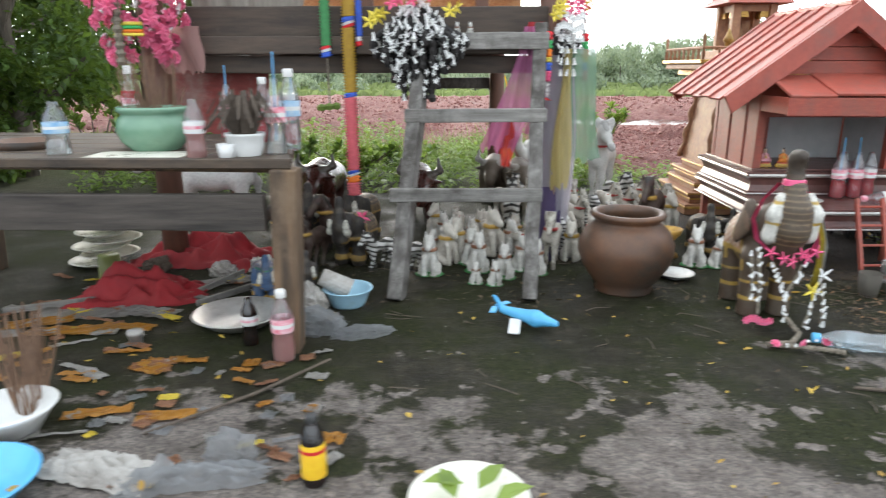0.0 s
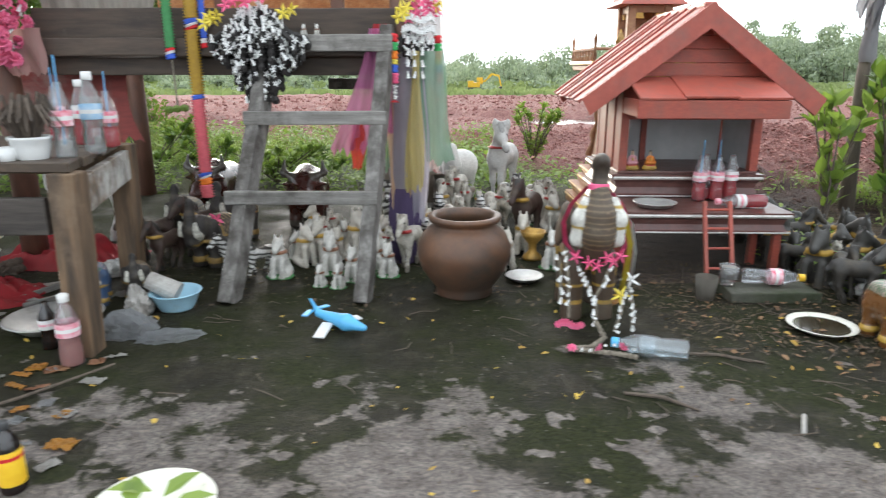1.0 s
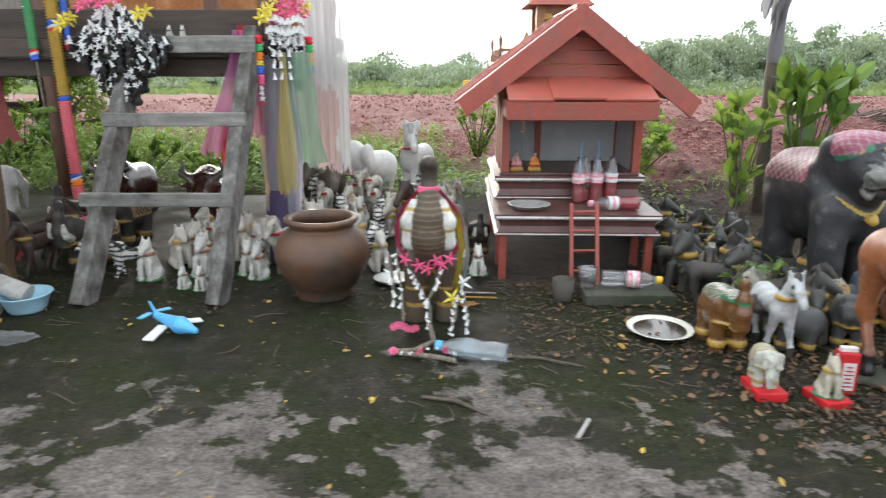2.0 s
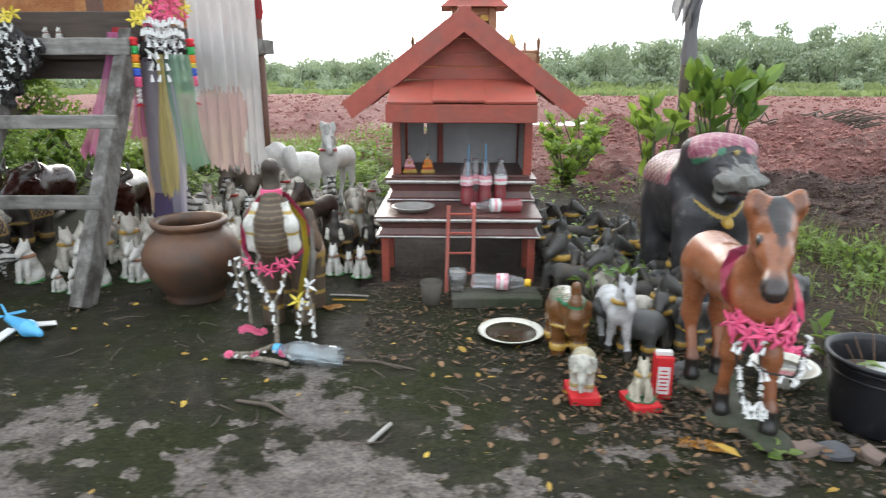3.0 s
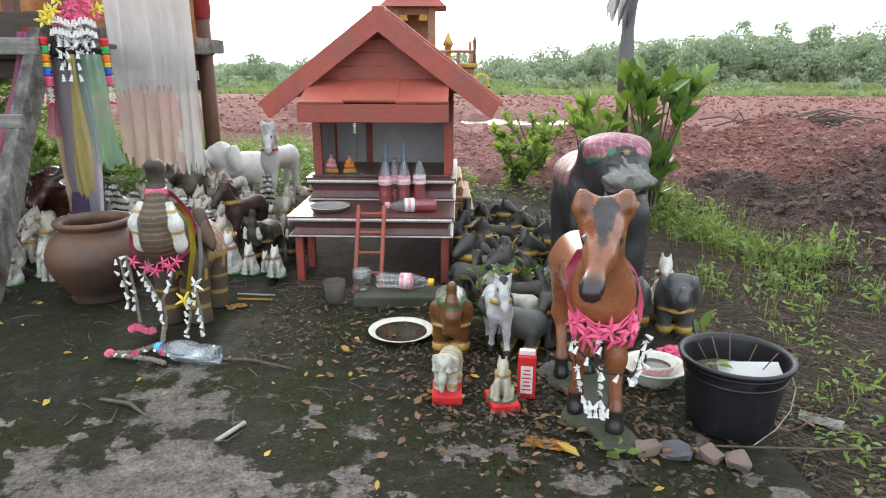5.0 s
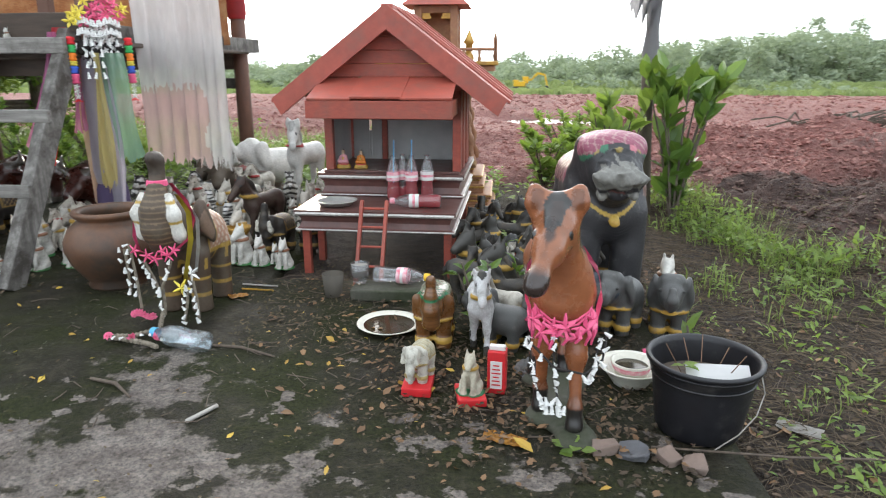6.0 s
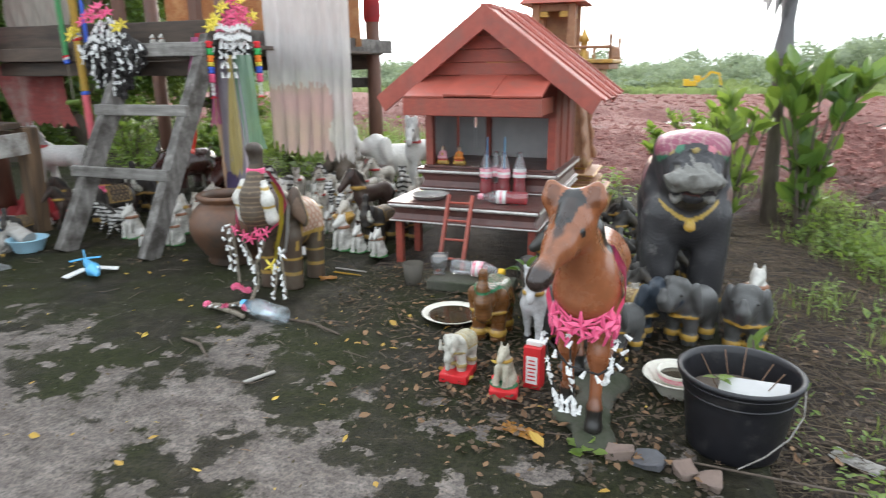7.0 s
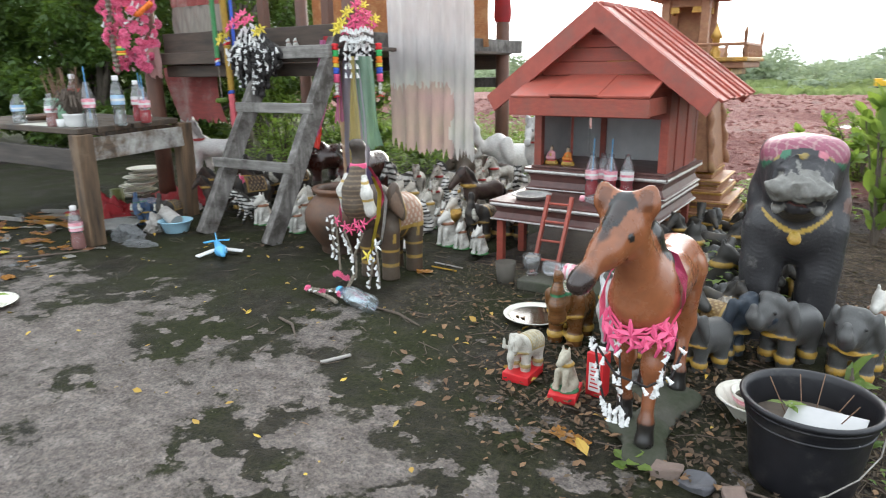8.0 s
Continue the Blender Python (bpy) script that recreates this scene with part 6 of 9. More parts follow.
def crowd(kinds, count, region, seed, group, gap=0.075, material=None, fallen=0.0):
    rnd = random.Random(seed)
    done = 0
    for _ in range(count * 40):
        if done >= count:
            break
        x, y = region(rnd)
        mesh, name, label, lo, hi, need = rnd.choice(kinds)
        s = rnd.uniform(lo, hi)
        g = gap * need
        if any((x - a) ** 2 + (y - b) ** 2 < (g * 0.5 + c) ** 2 for a, b, c in taken):
            continue
        taken.append((x, y, g * 0.5))
        z = 0.0 if (x < 1.4 or y < 2.7) else ground_height(x, y) - 0.004
        ob = statue(name, mesh, material or M_paint_dirty, (x, y, z), rnd.gauss(0, 22 if not fallen else 70), s, label, "statue", group)
        if rnd.random() < fallen:
            drop = 0.05 * s * (1 if "elephant" not in name else 2)
            ob.matrix_world = Matrix.Translation((x, y, z + drop + 0.02)) @ pose(0, 0, 0, rnd.choice((-1, 1)) * rnd.uniform(60, 95), rnd.uniform(-15, 15), rnd.uniform(0, 360)) @ Matrix.Diagonal((s, s, s, 1))
            ob["label"] = label.replace("standing ", "").replace("sitting ", "") + ", toppled over"
        done += 1


def between(x0, x1, y0, y1):
    return lambda r: (r.uniform(x0, x1), r.uniform(y0, y1))


small_pale = [(sit_white, "horse_statue", L_sw, 0.75, 1.0, 1), (sit_cream, "horse_statue", L_sc, 0.8, 1.15, 1), (sit_cream, "horse_statue", L_sc, 0.7, 1.0, 1), (sit_white, "horse_statue", L_sw, 0.6, 0.8, 1), (sit_cream, "horse_statue", L_sc, 0.9, 1.2, 1), (sit_zebra, "zebra_statue", L_sz, 0.9, 1.1, 1)]
# striped pair and white ones at the foot of the ladder
for x, y, s, k in ((-0.30, 2.88, 1.1, 0), (-0.16, 2.80, 1.1, 0), (-0.06, 2.79, 0.95, 1), (0.22, 2.64, 0.55, 1), (0.14, 2.66, 0.5, 1), (0.27, 2.74, 0.8, 1), (0.36, 2.86, 0.85, 1), (0.42, 2.80, 0.8, 1), (0.16, 2.84, 0.95, 1)):
    statue("zebra_statue" if k == 0 else "horse_statue", (zebra, sit_white)[k], M_paint_dirty, (x, y, 0), -38 if k == 0 else 8 * math.sin(40 * x), (0.33, 0.33, 0.29) if k == 0 else s, (L_zb, L_sw)[k], "statue", "small statues under the platform")
    taken.append((x, y, 0.04))
crowd(small_pale + [(cream_horse, "horse_statue", L_cr, 0.26, 0.34, 1.3), (cream_horse, "horse_statue", L_cr, 0.26, 0.34, 1.3)], 24, between(-0.05, 0.56, 2.9, 3.5), 11, "small statues under the platform", 0.075)
crowd(small_pale + [(cream_horse, "horse_statue", L_cr, 0.34, 0.44, 1.5), (cream_horse, "horse_statue", L_cr, 0.34, 0.44, 1.5), (cream_horse, "horse_statue", L_cr, 0.34, 0.44, 1.5)], 40, between(0.50, 1.3, 2.9, 4.2), 12, "small statues beside the jar", 0.085)
crowd([(cream_horse, "horse_statue", L_cr, 0.42, 0.55, 1.9), (cream_horse, "horse_statue", L_cr, 0.36, 0.5, 1.8), (cream_horse, "horse_statue", L_cr, 0.36, 0.5, 1.8), (zebra, "zebra_statue", L_zb, 0.4, 0.5, 1.8)], 16, between(0.35, 1.15, 3.5, 4.5), 13, "small statues beside the jar", 0.09)
for x, y, a in ((-0.14, 3.84, 4), (-0.76, 4.06, -8)):
    statue("buffalo_statue", brown_buffalo, M_paint_gloss, (x, y, 0), a, 1.0, "glossy dark brown buffalo statue with curved horns", "statue", "dark buffaloes under the platform")
    taken.append((x, y, 0.16))
for x, y, a in ((0.50, 4.35, 10), (0.36, 4.55, -12)):
    statue("buffalo_statue", grey_buffalo, M_paint_dirty, (x, y, 0), a, 0.9, "grimy grey-brown buffalo statue with curved horns", "statue", "grey buffaloes beside the jar")
    taken.append((x, y, 0.16))
crowd([(rooster_dark, "elephant_statue", L_el, 0.42, 0.56, 2.4), (rooster_dark, "elephant_statue", L_el, 0.42, 0.56, 2.4), (brown_horse, "horse_statue", L_dk, 0.4, 0.5, 2.0)], 6, between(-0.85, -0.38, 2.85, 3.4), 15, "dark statues beside the table", 0.09)
for x, y, s, k in ((1.28, 3.12, 0.44, 0), (1.42, 3.22, 0.36, 1)):
    statue("elephant_statue", rooster_dark, M_paint_old, (x, y, 0), 10 * math.sin(9 * x), s, L_el, "statue", "dark elephants beside the jar")
    taken.append((x, y, 0.12))
for x, y in ((1.27, 2.90), (1.40, 2.86), (1.335, 2.93)):
    statue("horse_statue", sit_white, M_paint_old, (x, y, 0), 0, 0.72 if x != 1.335 else 0.5, L_sw, "statue", "tiny white horses")
    taken.append((x, y, 0.04))
dark_kinds = [(dark_horse, "horse_statue", L_dk, 0.32, 0.46, 1.6), (sit_dark, "horse_statue", L_sd, 0.9, 1.5, 1.1), (dark_horse, "horse_statue", L_dk, 0.28, 0.40, 1.5), (small_dark, "elephant_statue", "small dark grey elephant statue with gold bands", 0.26, 0.36, 1.6), (cream_horse, "horse_statue", L_cr, 0.28, 0.38, 1.5)]
statue("horse_statue", brown_horse, M_paint_old, (1.10, 3.40, 0), -28, 0.56, "dark brown horse statue with gold harness", "statue")
crowd(dark_kinds, 46, between(2.27, 2.72, 2.45, 3.75), 16, "dark statues beside the red shrine", 0.075, None, 0.06)
crowd(dark_kinds, 10, between(2.38, 2.62, 2.05, 2.5), 17, "dark statues beside the red shrine", 0.07, None, 0.06)
statue("horse_statue", sit_white, M_paint_old, (3.08, 2.60, -0.03), -20, 1.05, L_sw, "statue")

fig_a = figure_mesh("figurine", 0.0018, (0.66, 0.30, 0.33), (0.5, 0.35, 0.25))
fig_b = figure_mesh("figurine", 0.0018, (0.70, 0.22, 0.03), (0.5, 0.35, 0.25))
statue("figurine", fig_a, M_paint_old, (1.605, 3.26, 0.412), 0, 0.95, "tiny seated plaster figurine on a gold base", "figurine", "figurines in the red shrine")
statue("figurine", fig_b, M_paint_old, (1.695, 3.26, 0.412), 0, 0.92, "tiny seated plaster figurine in orange on a gold base", "figurine", "figurines in the red shrine")


for x in (0.062, 0.118):
    statue("horse_statue", sit_white, M_paint_old, (x, 2.985, 1.022), 10 * math.sin(60 * x), 0.30, "tiny white figurine on the platform beam", "statue", "figurines on the beam")

# ---- bottles, bowls and offerings ----
def bottle(place, label, drink=None, wrap=M_label_pink, height=0.235, radius=0.034, cap=None, straw=False, glass=None, fill=0.55, lay=None, turn=0.0, group=""):
    t = thing("bottle", place, label, "bottle", group, turn)
    if lay is not None:
        t.matrix_world = Matrix.Translation(place) @ pose(0, 0, 0, 0, 0, turn) @ pose(0, 0, 0, 90, 0, 0) @ pose(0, 0, 0, 0, 0, lay)
    h, r = height, radius
    lo = 0.43 if wrap is not M_label_yellow else 0.14
    waist = 0.90 if wrap is not M_label_yellow else 1.0
    prof = [(0.0, 0.02 * h), (r * 0.6, 0.0), (r * 0.95, 0.015 * h), (r, 0.06 * h), (r, 0.22 * h), (r * waist, 0.30 * h), (r * waist, 0.36 * h), (r, 0.42 * h), (r, 0.62 * h), (r * 0.93, 0.70 * h), (r * 0.55, 0.84 * h), (r * 0.42, 0.88 * h), (r * 0.42, 0.96 * h), (r * 0.36, 0.96 * h)]
    part("bottle_shell", lathe(prof, 20), glass or M_clear, t, "", True)
    if drink:
        inner = [(0.0, 0.025 * h)] + [(max(0, a - 0.0015), b + 0.004) for a, b in prof[1:] if b < fill * h]
        inner.append((inner[-1][0], fill * h))
        inner.append((0.0, fill * h))
        part("drink", lathe(inner, 20), drink, t, "", True)
    w = part("label_wrap", lathe([(r + 0.0006, lo * h), (r + 0.001, (lo + 0.01) * h), (r + 0.001, 0.61 * h), (r + 0.0006, 0.62 * h)], 20), wrap, t, "", True)
    if wrap is not M_clear_blue:
        part("print_band", lathe([(r + 0.0014, 0.50 * h), (r + 0.0014, 0.55 * h)], 20), M_label_red if wrap is M_label_yellow else (M_label_white if wrap is not M_label_white else M_label_pink), w)
    if cap:
        part("cap", lathe([(r * 0.46, 0.90 * h), (r * 0.48, 0.905 * h), (r * 0.48, h * 0.99), (r * 0.40, h), (0, h)], 16), cap, t, "", True)
    if straw:
        part("straw", tube([(0.0, 0, 0.2 * h), (0.006, 0.0, 1.28 * h)], 0.003, 8), M_straw, t, "blue drinking straw")
    return t


SODA = "clear plastic bottle half full of red soda"
for i, (x, y, st, f) in enumerate(((1.885, 3.09, True, 0.38), (1.925, 3.135, False, 0.25), (1.972, 3.10, True, 0.40), (2.045, 3.12, False, 0.5))):
    bottle((x, y, 0.286), SODA + (" with a straw" if st else ""), M_soda, M_label_pink if i < 3 else M_label_white, 0.225, 0.031, None, st, fill=f, turn=40 * i, group="soda bottles on the red shrine")
bottle((2.13, 2.93, 0.318), "fallen plastic bottle with red soda inside", M_soda, M_label_white, 0.235, 0.031, M_label_pink, lay=20, turn=-86, fill=0.45)
bottle((-0.50, 1.895, 0.0), "faded soda bottle standing against the table leg", M_soda_pale, M_label_pink, 0.235, 0.034, M_label_white, fill=0.35)
bottle((1.445, 1.925, 0.033), "crushed clear plastic water bottle with a blue cap lying down", None, M_clear_blue, 0.24, 0.036, M_blue_plastic, glass=M_clear_blue, lay=0, turn=-108)
bottle((-0.64, 2.02, 0.0), "small amber glass bottle", None, M_label_white, 0.17, 0.026, None, glass=M_amber)
bottle((-0.285, 1.262, 0.0), "small amber energy drink bottle with a yellow label", None, M_label_yellow, 0.17, 0.027, M_dark_metal, glass=M_amber)
TOP = 0.618
for x, y, h, r, d, w, st, lab, f in (
        (-1.20, 2.05, 0.18, 0.036, M_water_in, M_label_blue, False, "clear water bottle with a blue label", 0.5), (-0.752, 2.0, 0.19, 0.030, M_soda_pale, M_label_white, False, "small bottle of pink drink", 0.55),
        (-0.525, 2.08, 0.25, 0.031, M_water_in, M_label_pink, True, "clear bottle with a pink label and a straw", 0.4), (-0.515, 2.24, 0.27, 0.034, M_water_in, M_label_blue, False, "tall clear water bottle with a blue label", 0.7),
        (-0.55, 2.42, 0.21, 0.031, M_soda, M_label_pink, True, SODA + " with a straw", 0.35), (-1.08, 2.32, 0.28, 0.032, M_soda, M_label_pink, False, "clear bottle full of red soda", 0.7), (-0.84, 2.6, 0.22, 0.031, M_soda, M_label_pink, True, SODA + " with a straw", 0.6),
        (-0.66, 2.45, 0.24, 0.031, M_soda, M_label_white, False, SODA, 0.5)):
    bottle((x, y, TOP), lab, d, w, h, r, M_label_white if (not st and h > 0.2) else None, st, fill=f, turn=x * 90, group="bottles on the offering table")


def pot(name, place, label, category, prof, material, steps=28, turn=0.0):
    t = thing(name, place, label, category, turn=turn)
    part(name + "_body", lathe(prof, steps), material, t, "", True)
    return t


gp = pot("incense_pot", (-0.96, 2.20, TOP), "round pale green glazed incense pot full of sticks", "pot", [(0, 0), (0.07, 0), (0.075, 0.01), (0.105, 0.04), (0.118, 0.075), (0.112, 0.11), (0.098, 0.125), (0.104, 0.132), (0.112, 0.14), (0.108, 0.15), (0.095, 0.15), (0.09, 0.12), (0, 0.12)], M_celadon, 36)
rnd = random.Random(21)
for i in range(70):
    a, r = rnd.uniform(0, 6.28), rnd.uniform(0, 0.085)
    l = rnd.uniform(0.06, 0.20)
    x, y = r * math.cos(a), r * math.sin(a)
    part("incense_stick", tube([(x, y, 0.11), (x * 1.4 + rnd.gauss(0, 0.02), y * 1.4, 0.12 + l)], 0.0016, 4), M_incense, gp)
wp = pot("white_pot", (-0.615, 2.05, TOP), "small white plastic pot of burnt incense", "pot", [(0, 0), (0.04, 0), (0.046, 0.01), (0.056, 0.04), (0.058, 0.065), (0.062, 0.07), (0.062, 0.078), (0.054, 0.078), (0.05, 0.05), (0, 0.045)], M_white_plastic)
sticks = bmesh.new()
for i in range(90):
    a, l = rnd.uniform(0, 6.28), rnd.uniform(0.07, 0.15)
    d = rnd.uniform(0.02, 0.12)
    tube([(0.02 * math.cos(a), 0.02 * math.sin(a), 0.05), (d * 0.7 * math.cos(a), d * 0.7 * math.sin(a), 0.06 + l), (d * 1.15 * math.cos(a), d * 1.1 * math.sin(a), 0.03 + l * 0.75)], [0.003, 0.005, 0.003], 4, sticks)
part("incense", sticks, M_twig, wp, "drooping bundle of burnt incense")["kind"] = "stuff"
pot("paper_cup", (-0.66, 2.0, TOP), "small plain white plastic cup", "cup", [(0, 0), (0.022, 0), (0.028, 0.05), (0.026, 0.05), (0.021, 0.005), (0, 0.005)], M_white_plastic, 18)
tr = thing("tray", (-0.95, 2.06, TOP), "flat pale offering tray with leaves", "tray")
bm = bmesh.new()
box(bm, (0, 0, 0.006), (0.30, 0.14, 0.01), None, 0.004)
part("tray_body", bm, M_enamel, tr)
pot("clay_dish", (-1.42, 2.25, TOP), "low reddish clay dish", "dish", [(0, 0), (0.09, 0), (0.11, 0.035), (0.105, 0.035), (0.08, 0.008), (0, 0.008)], M_clay)

DISH = [(0.0, 0.006), (0.055, 0.006), (0.060, 0.0), (0.075, 0.004), (0.110, 0.022), (0.116, 0.024), (0.114, 0.027), (0.100, 0.021), (0.080, 0.012), (0.0, 0.010)]
pl = pot("enamel_plate", (2.010, 2.175, 0.0), "white enamel plate of dark rain water and leaves", "plate", DISH, M_enamel, 40)
part("rain_water", lathe([(0.092, 0.0175), (0, 0.0175)], 32), M_dark_water, pl, "dark standing rain water")
pl = pot("enamel_plate", (0.055, 1.18, 0.0), "white patterned plate with green leaves on it", "plate", [(r * 1.12, z) for r, z in DISH], M_enamel, 40)
lv = Leaves()
for x, y, a in ((-0.03, -0.02, 20), (0.02, 0.01, -40), (-0.01, 0.03, 100), (0.05, -0.03, -70), (0.0, -0.05, 160)):
    v, f = leaf_points(rnd, 0.09, 0.5)
    lv.add(v, f, turn_matrix((x, y, 0.035), a, 20))
lv.make("offered_leaves", M_weed, pl, "fresh green leaves")
pl = pot("steel_tray", (1.635, 2.955, 0.286), "round dull metal tray", "tray", [(0, 0.004), (0.075, 0.004), (0.085, 0.018), (0.098, 0.022), (0.098, 0.025), (0.083, 0.022), (0.073, 0.008), (0, 0.008)], M_steel, 36)
pl = pot("enamel_plate", (1.02, 2.74, 0.0), "small dull metal plate", "plate", [(r * 0.72, z) for r, z in DISH], M_steel, 32)
pl = pot("metal_bowl", (2.797, 1.825, 0.0), "white bowl with a smaller pink bowl inside", "bowl", [(0, 0.0), (0.05, 0.0), (0.055, 0.008), (0.085, 0.05), (0.098, 0.058), (0.096, 0.062), (0.082, 0.055), (0.05, 0.012), (0, 0.01)], M_enamel, 36)
ib = part("inner_bowl", lathe([(0, 0.012), (0.04, 0.012), (0.058, 0.062), (0.061, 0.072), (0.057, 0.072), (0.045, 0.045), (0, 0.045)], 32), M_enamel, pl, "small pink-rimmed bowl", True)
part("rim_stripe", lathe([(0.0535, 0.048), (0.0595, 0.064)], 32), M_label_pink, ib)
part("bowl_liquid", lathe([(0.049, 0.056), (0, 0.056)], 24), M_dark_water, ib)
bb = pot("plastic_bowl", (-0.37, 2.40, 0.0), "pale blue plastic bowl with a cup lying in it", "bowl", [(0, 0.0), (0.062, 0.0), (0.068, 0.01), (0.088, 0.062), (0.098, 0.068), (0.096, 0.072), (0.084, 0.066), (0.062, 0.012), (0, 0.008)], M_pale_blue, 36)
part("cup_in_bowl", tube([(-0.10, 0.0, 0.115), (0.01, 0.0, 0.06)], [0.034, 0.042], 18), M_clutter_white, bb, "dirty white cup")
pot("plastic_basin", (-1.02, 1.20, 0.0), "shallow blue plastic basin", "basin", [(0, 0), (0.10, 0), (0.14, 0.045), (0.15, 0.05), (0.14, 0.052), (0.10, 0.008), (0, 0.006)], M_blue_plastic, 36)
wb = pot("white_bowl", (-1.09, 1.47, 0.0), "white plastic bowl with burnt incense standing in it", "bowl", [(0, 0), (0.06, 0), (0.10, 0.06), (0.115, 0.075), (0.108, 0.078), (0.09, 0.06), (0.05, 0.012), (0, 0.01)], M_white_plastic, 32)
for i in range(60):
    a = rnd.uniform(0, 6.28)
    part("incense_stick", tube([(0.03 * math.cos(a), 0.08 + 0.03 * math.sin(a), 0.02), (0.11 * math.cos(a) * rnd.random(), 0.10 + 0.06 * math.sin(a), rnd.uniform(0.14, 0.30))], 0.002, 4), M_incense, wb)
tw = pot("metal_basin", (-0.74, 2.22, 0.0), "dented metal basin tipped against the table leg", "basin", [(0, 0), (0.11, 0), (0.155, 0.035), (0.165, 0.04), (0.155, 0.043), (0.105, 0.008), (0, 0.006)], M_steel, 36)
M_cloudy_cup = gauze("cloudy_grey_plastic", (0.24, 0.22, 0.19), 0.72)
pot("cup", (1.723, 2.505, 0.0), "grey plastic cup with twigs in it", "cup", [(0, 0), (0.034, 0), (0.045, 0.095), (0.042, 0.095), (0.032, 0.006), (0, 0.006)], M_cloudy_cup, 24)
gl = pot("votive_glass", (1.828, 2.545, 0.045), "cloudy votive glass of old candle wax", "glass", [(0, 0), (0.026, 0), (0.028, 0.01), (0.024, 0.014), (0.036, 0.03), (0.040, 0.085), (0.037, 0.085), (0.033, 0.03), (0, 0.026)], M_clear, 24)
part("wax", lathe([(0.0, 0.027), (0.032, 0.031), (0.036, 0.075), (0, 0.075)], 20), M_clutter_white, gl, "pale wax", True)
bottle((1.885, 2.55, 0.085), "empty clear bottle with a pink label lying on a block", None, M_label_pink, 0.24, 0.033, M_label_yellow, lay=0, turn=82)
blk = thing("concrete_block", (1.985, 2.52, 0.0), "mossy broken concrete block beside the ladder", "block")
bm = bmesh.new()
box(bm, (0, 0, 0.022), (0.36, 0.15, 0.046), None, 0.008)
bmesh.ops.subdivide_edges(bm, edges=bm.edges[:], cuts=3, use_grid_fill=True)
for v in bm.verts:
    v.co += noise.noise_vector(v.co * 14) * 0.006
part("block_body", bm, M_concrete_block, blk)
pot("gold_cup", (1.10, 3.08, 0.0), "gilt footed offering bowl", "bowl", [(0, 0), (0.05, 0), (0.045, 0.015), (0.02, 0.04), (0.02, 0.075), (0.05, 0.11), (0.062, 0.14), (0.058, 0.14), (0.045, 0.115), (0, 0.10)], M_gold, 28)

cn = thing("drink_carton", (2.40, 1.74, 0.0), "faded red drink carton", "carton", turn=-8)
bm = bmesh.new()
box(bm, (0, 0, 0.065), (0.052, 0.045, 0.13), None, 0.003)
part("carton_body", bm, M_label_red, cn)
bm = bmesh.new()
box(bm, (0, -0.0233, 0.06), (0.034, 0.002, 0.085), None, 0.0005)
pn = part("carton_panel", bm, M_label_white, cn)
bm = bmesh.new()
for k in range(6):
    box(bm, (0, -0.0247, 0.03 + k * 0.012), (0.026 - 0.004 * (k % 3), 0.0012, 0.004))
part("print_bars", bm, M_label_red, pn)
bm = bmesh.new()
box(bm, (0, 0, 0.137), (0.046, 0.02, 0.014), None, 0.003)
part("carton_fold", bm, M_label_white, cn)

# toy plane
tp = thing("toy_plane", (0.30, 2.16, 0.0), "blue and white plastic toy aeroplane", "toy", turn=58)
bm = skin("fuselage", [((0, -0.105, 0.038), (0, -0.03, 0.042), 0.012, 0.028, (1, 1, 1)), ((0, -0.03, 0.042), (0, 0.10, 0.05), 0.028, 0.014, (1, 1, 1)), ((0, 0.10, 0.055), (0, 0.135, 0.095), 0.008, 0.006, (1, 1, 1), (0.5, 1.6, 1))], 0.004, 0.015)
bm.materials.append(M_blue_plastic)
fz = new("fuselage", bm)
fz.parent = tp
for s in (-1, 1):
    q = bmesh.new()
    box(q, (s * 0.065, 0.02, 0.025), (0.10, 0.04, 0.007), pose(0, 0, 0, 0, s * 8, s * -22), 0.003)
    part("wing", q, M_white_plastic, tp, "white plastic wing")
    q = bmesh.new()
    box(q, (s * 0.035, 0.118, 0.058), (0.06, 0.022, 0.005), pose(0, 0, 0, 0, 0, s * -18), 0.002)
    part("tail_wing", q, M_blue_plastic, tp)


# ---- garlands and cloths ----
def flower_shape(size, petals=5):
    """An open fabric flower that faces -y: petals round a small heart."""
    v, f = [(0, -0.15 * size, 0)], []
    for i in range(petals):
        a = 2 * math.pi * i / petals
        for da, r, y in ((-0.42, 0.55, -0.06), (0.0, 1.0, -0.28), (0.42, 0.55, -0.06)):
            v.append((math.cos(a + da) * r * size, y * size, math.sin(a + da) * r * size))
        k = 1 + 3 * i
        f += [(0, k, k + 1), (0, k + 1, k + 2)]
    k = len(v)
    v.append((0, 0.25 * size, 0))
    for i in range(petals):
        f.append((k, 3 + 3 * i, 1 + 3 * i))
    return v, f


def flower_mesh(name, size, material, petals=5):
    v, f = flower_shape(size, petals)
    me = bpy.data.meshes.new(name)
    me.from_pydata(v, [], f)
    me.materials.append(material)
    return me


def bell_mesh(name, size, material):
    """A drooping bell of fabric petals with a second tuft above it."""
    bm = bmesh.new()
    for z0, k in ((0.0, 1.0), (0.45 * size, 0.8)):
        lathe([(0.0, z0 + 0.5 * size), (0.22 * size * k, z0 + 0.42 * size), (0.34 * size * k, z0 + 0.1 * size), (0.28 * size * k, z0 - 0.15 * size), (0.52 * size * k, z0 - 0.5 * size), (0.1 * size, z0 - 0.3 * size)], 6, (0, 0, 0), bm)
    me = bpy.data.meshes.new(name)
    bm.to_mesh(me)
    bm.free()
    me.materials.append(material)
    return me


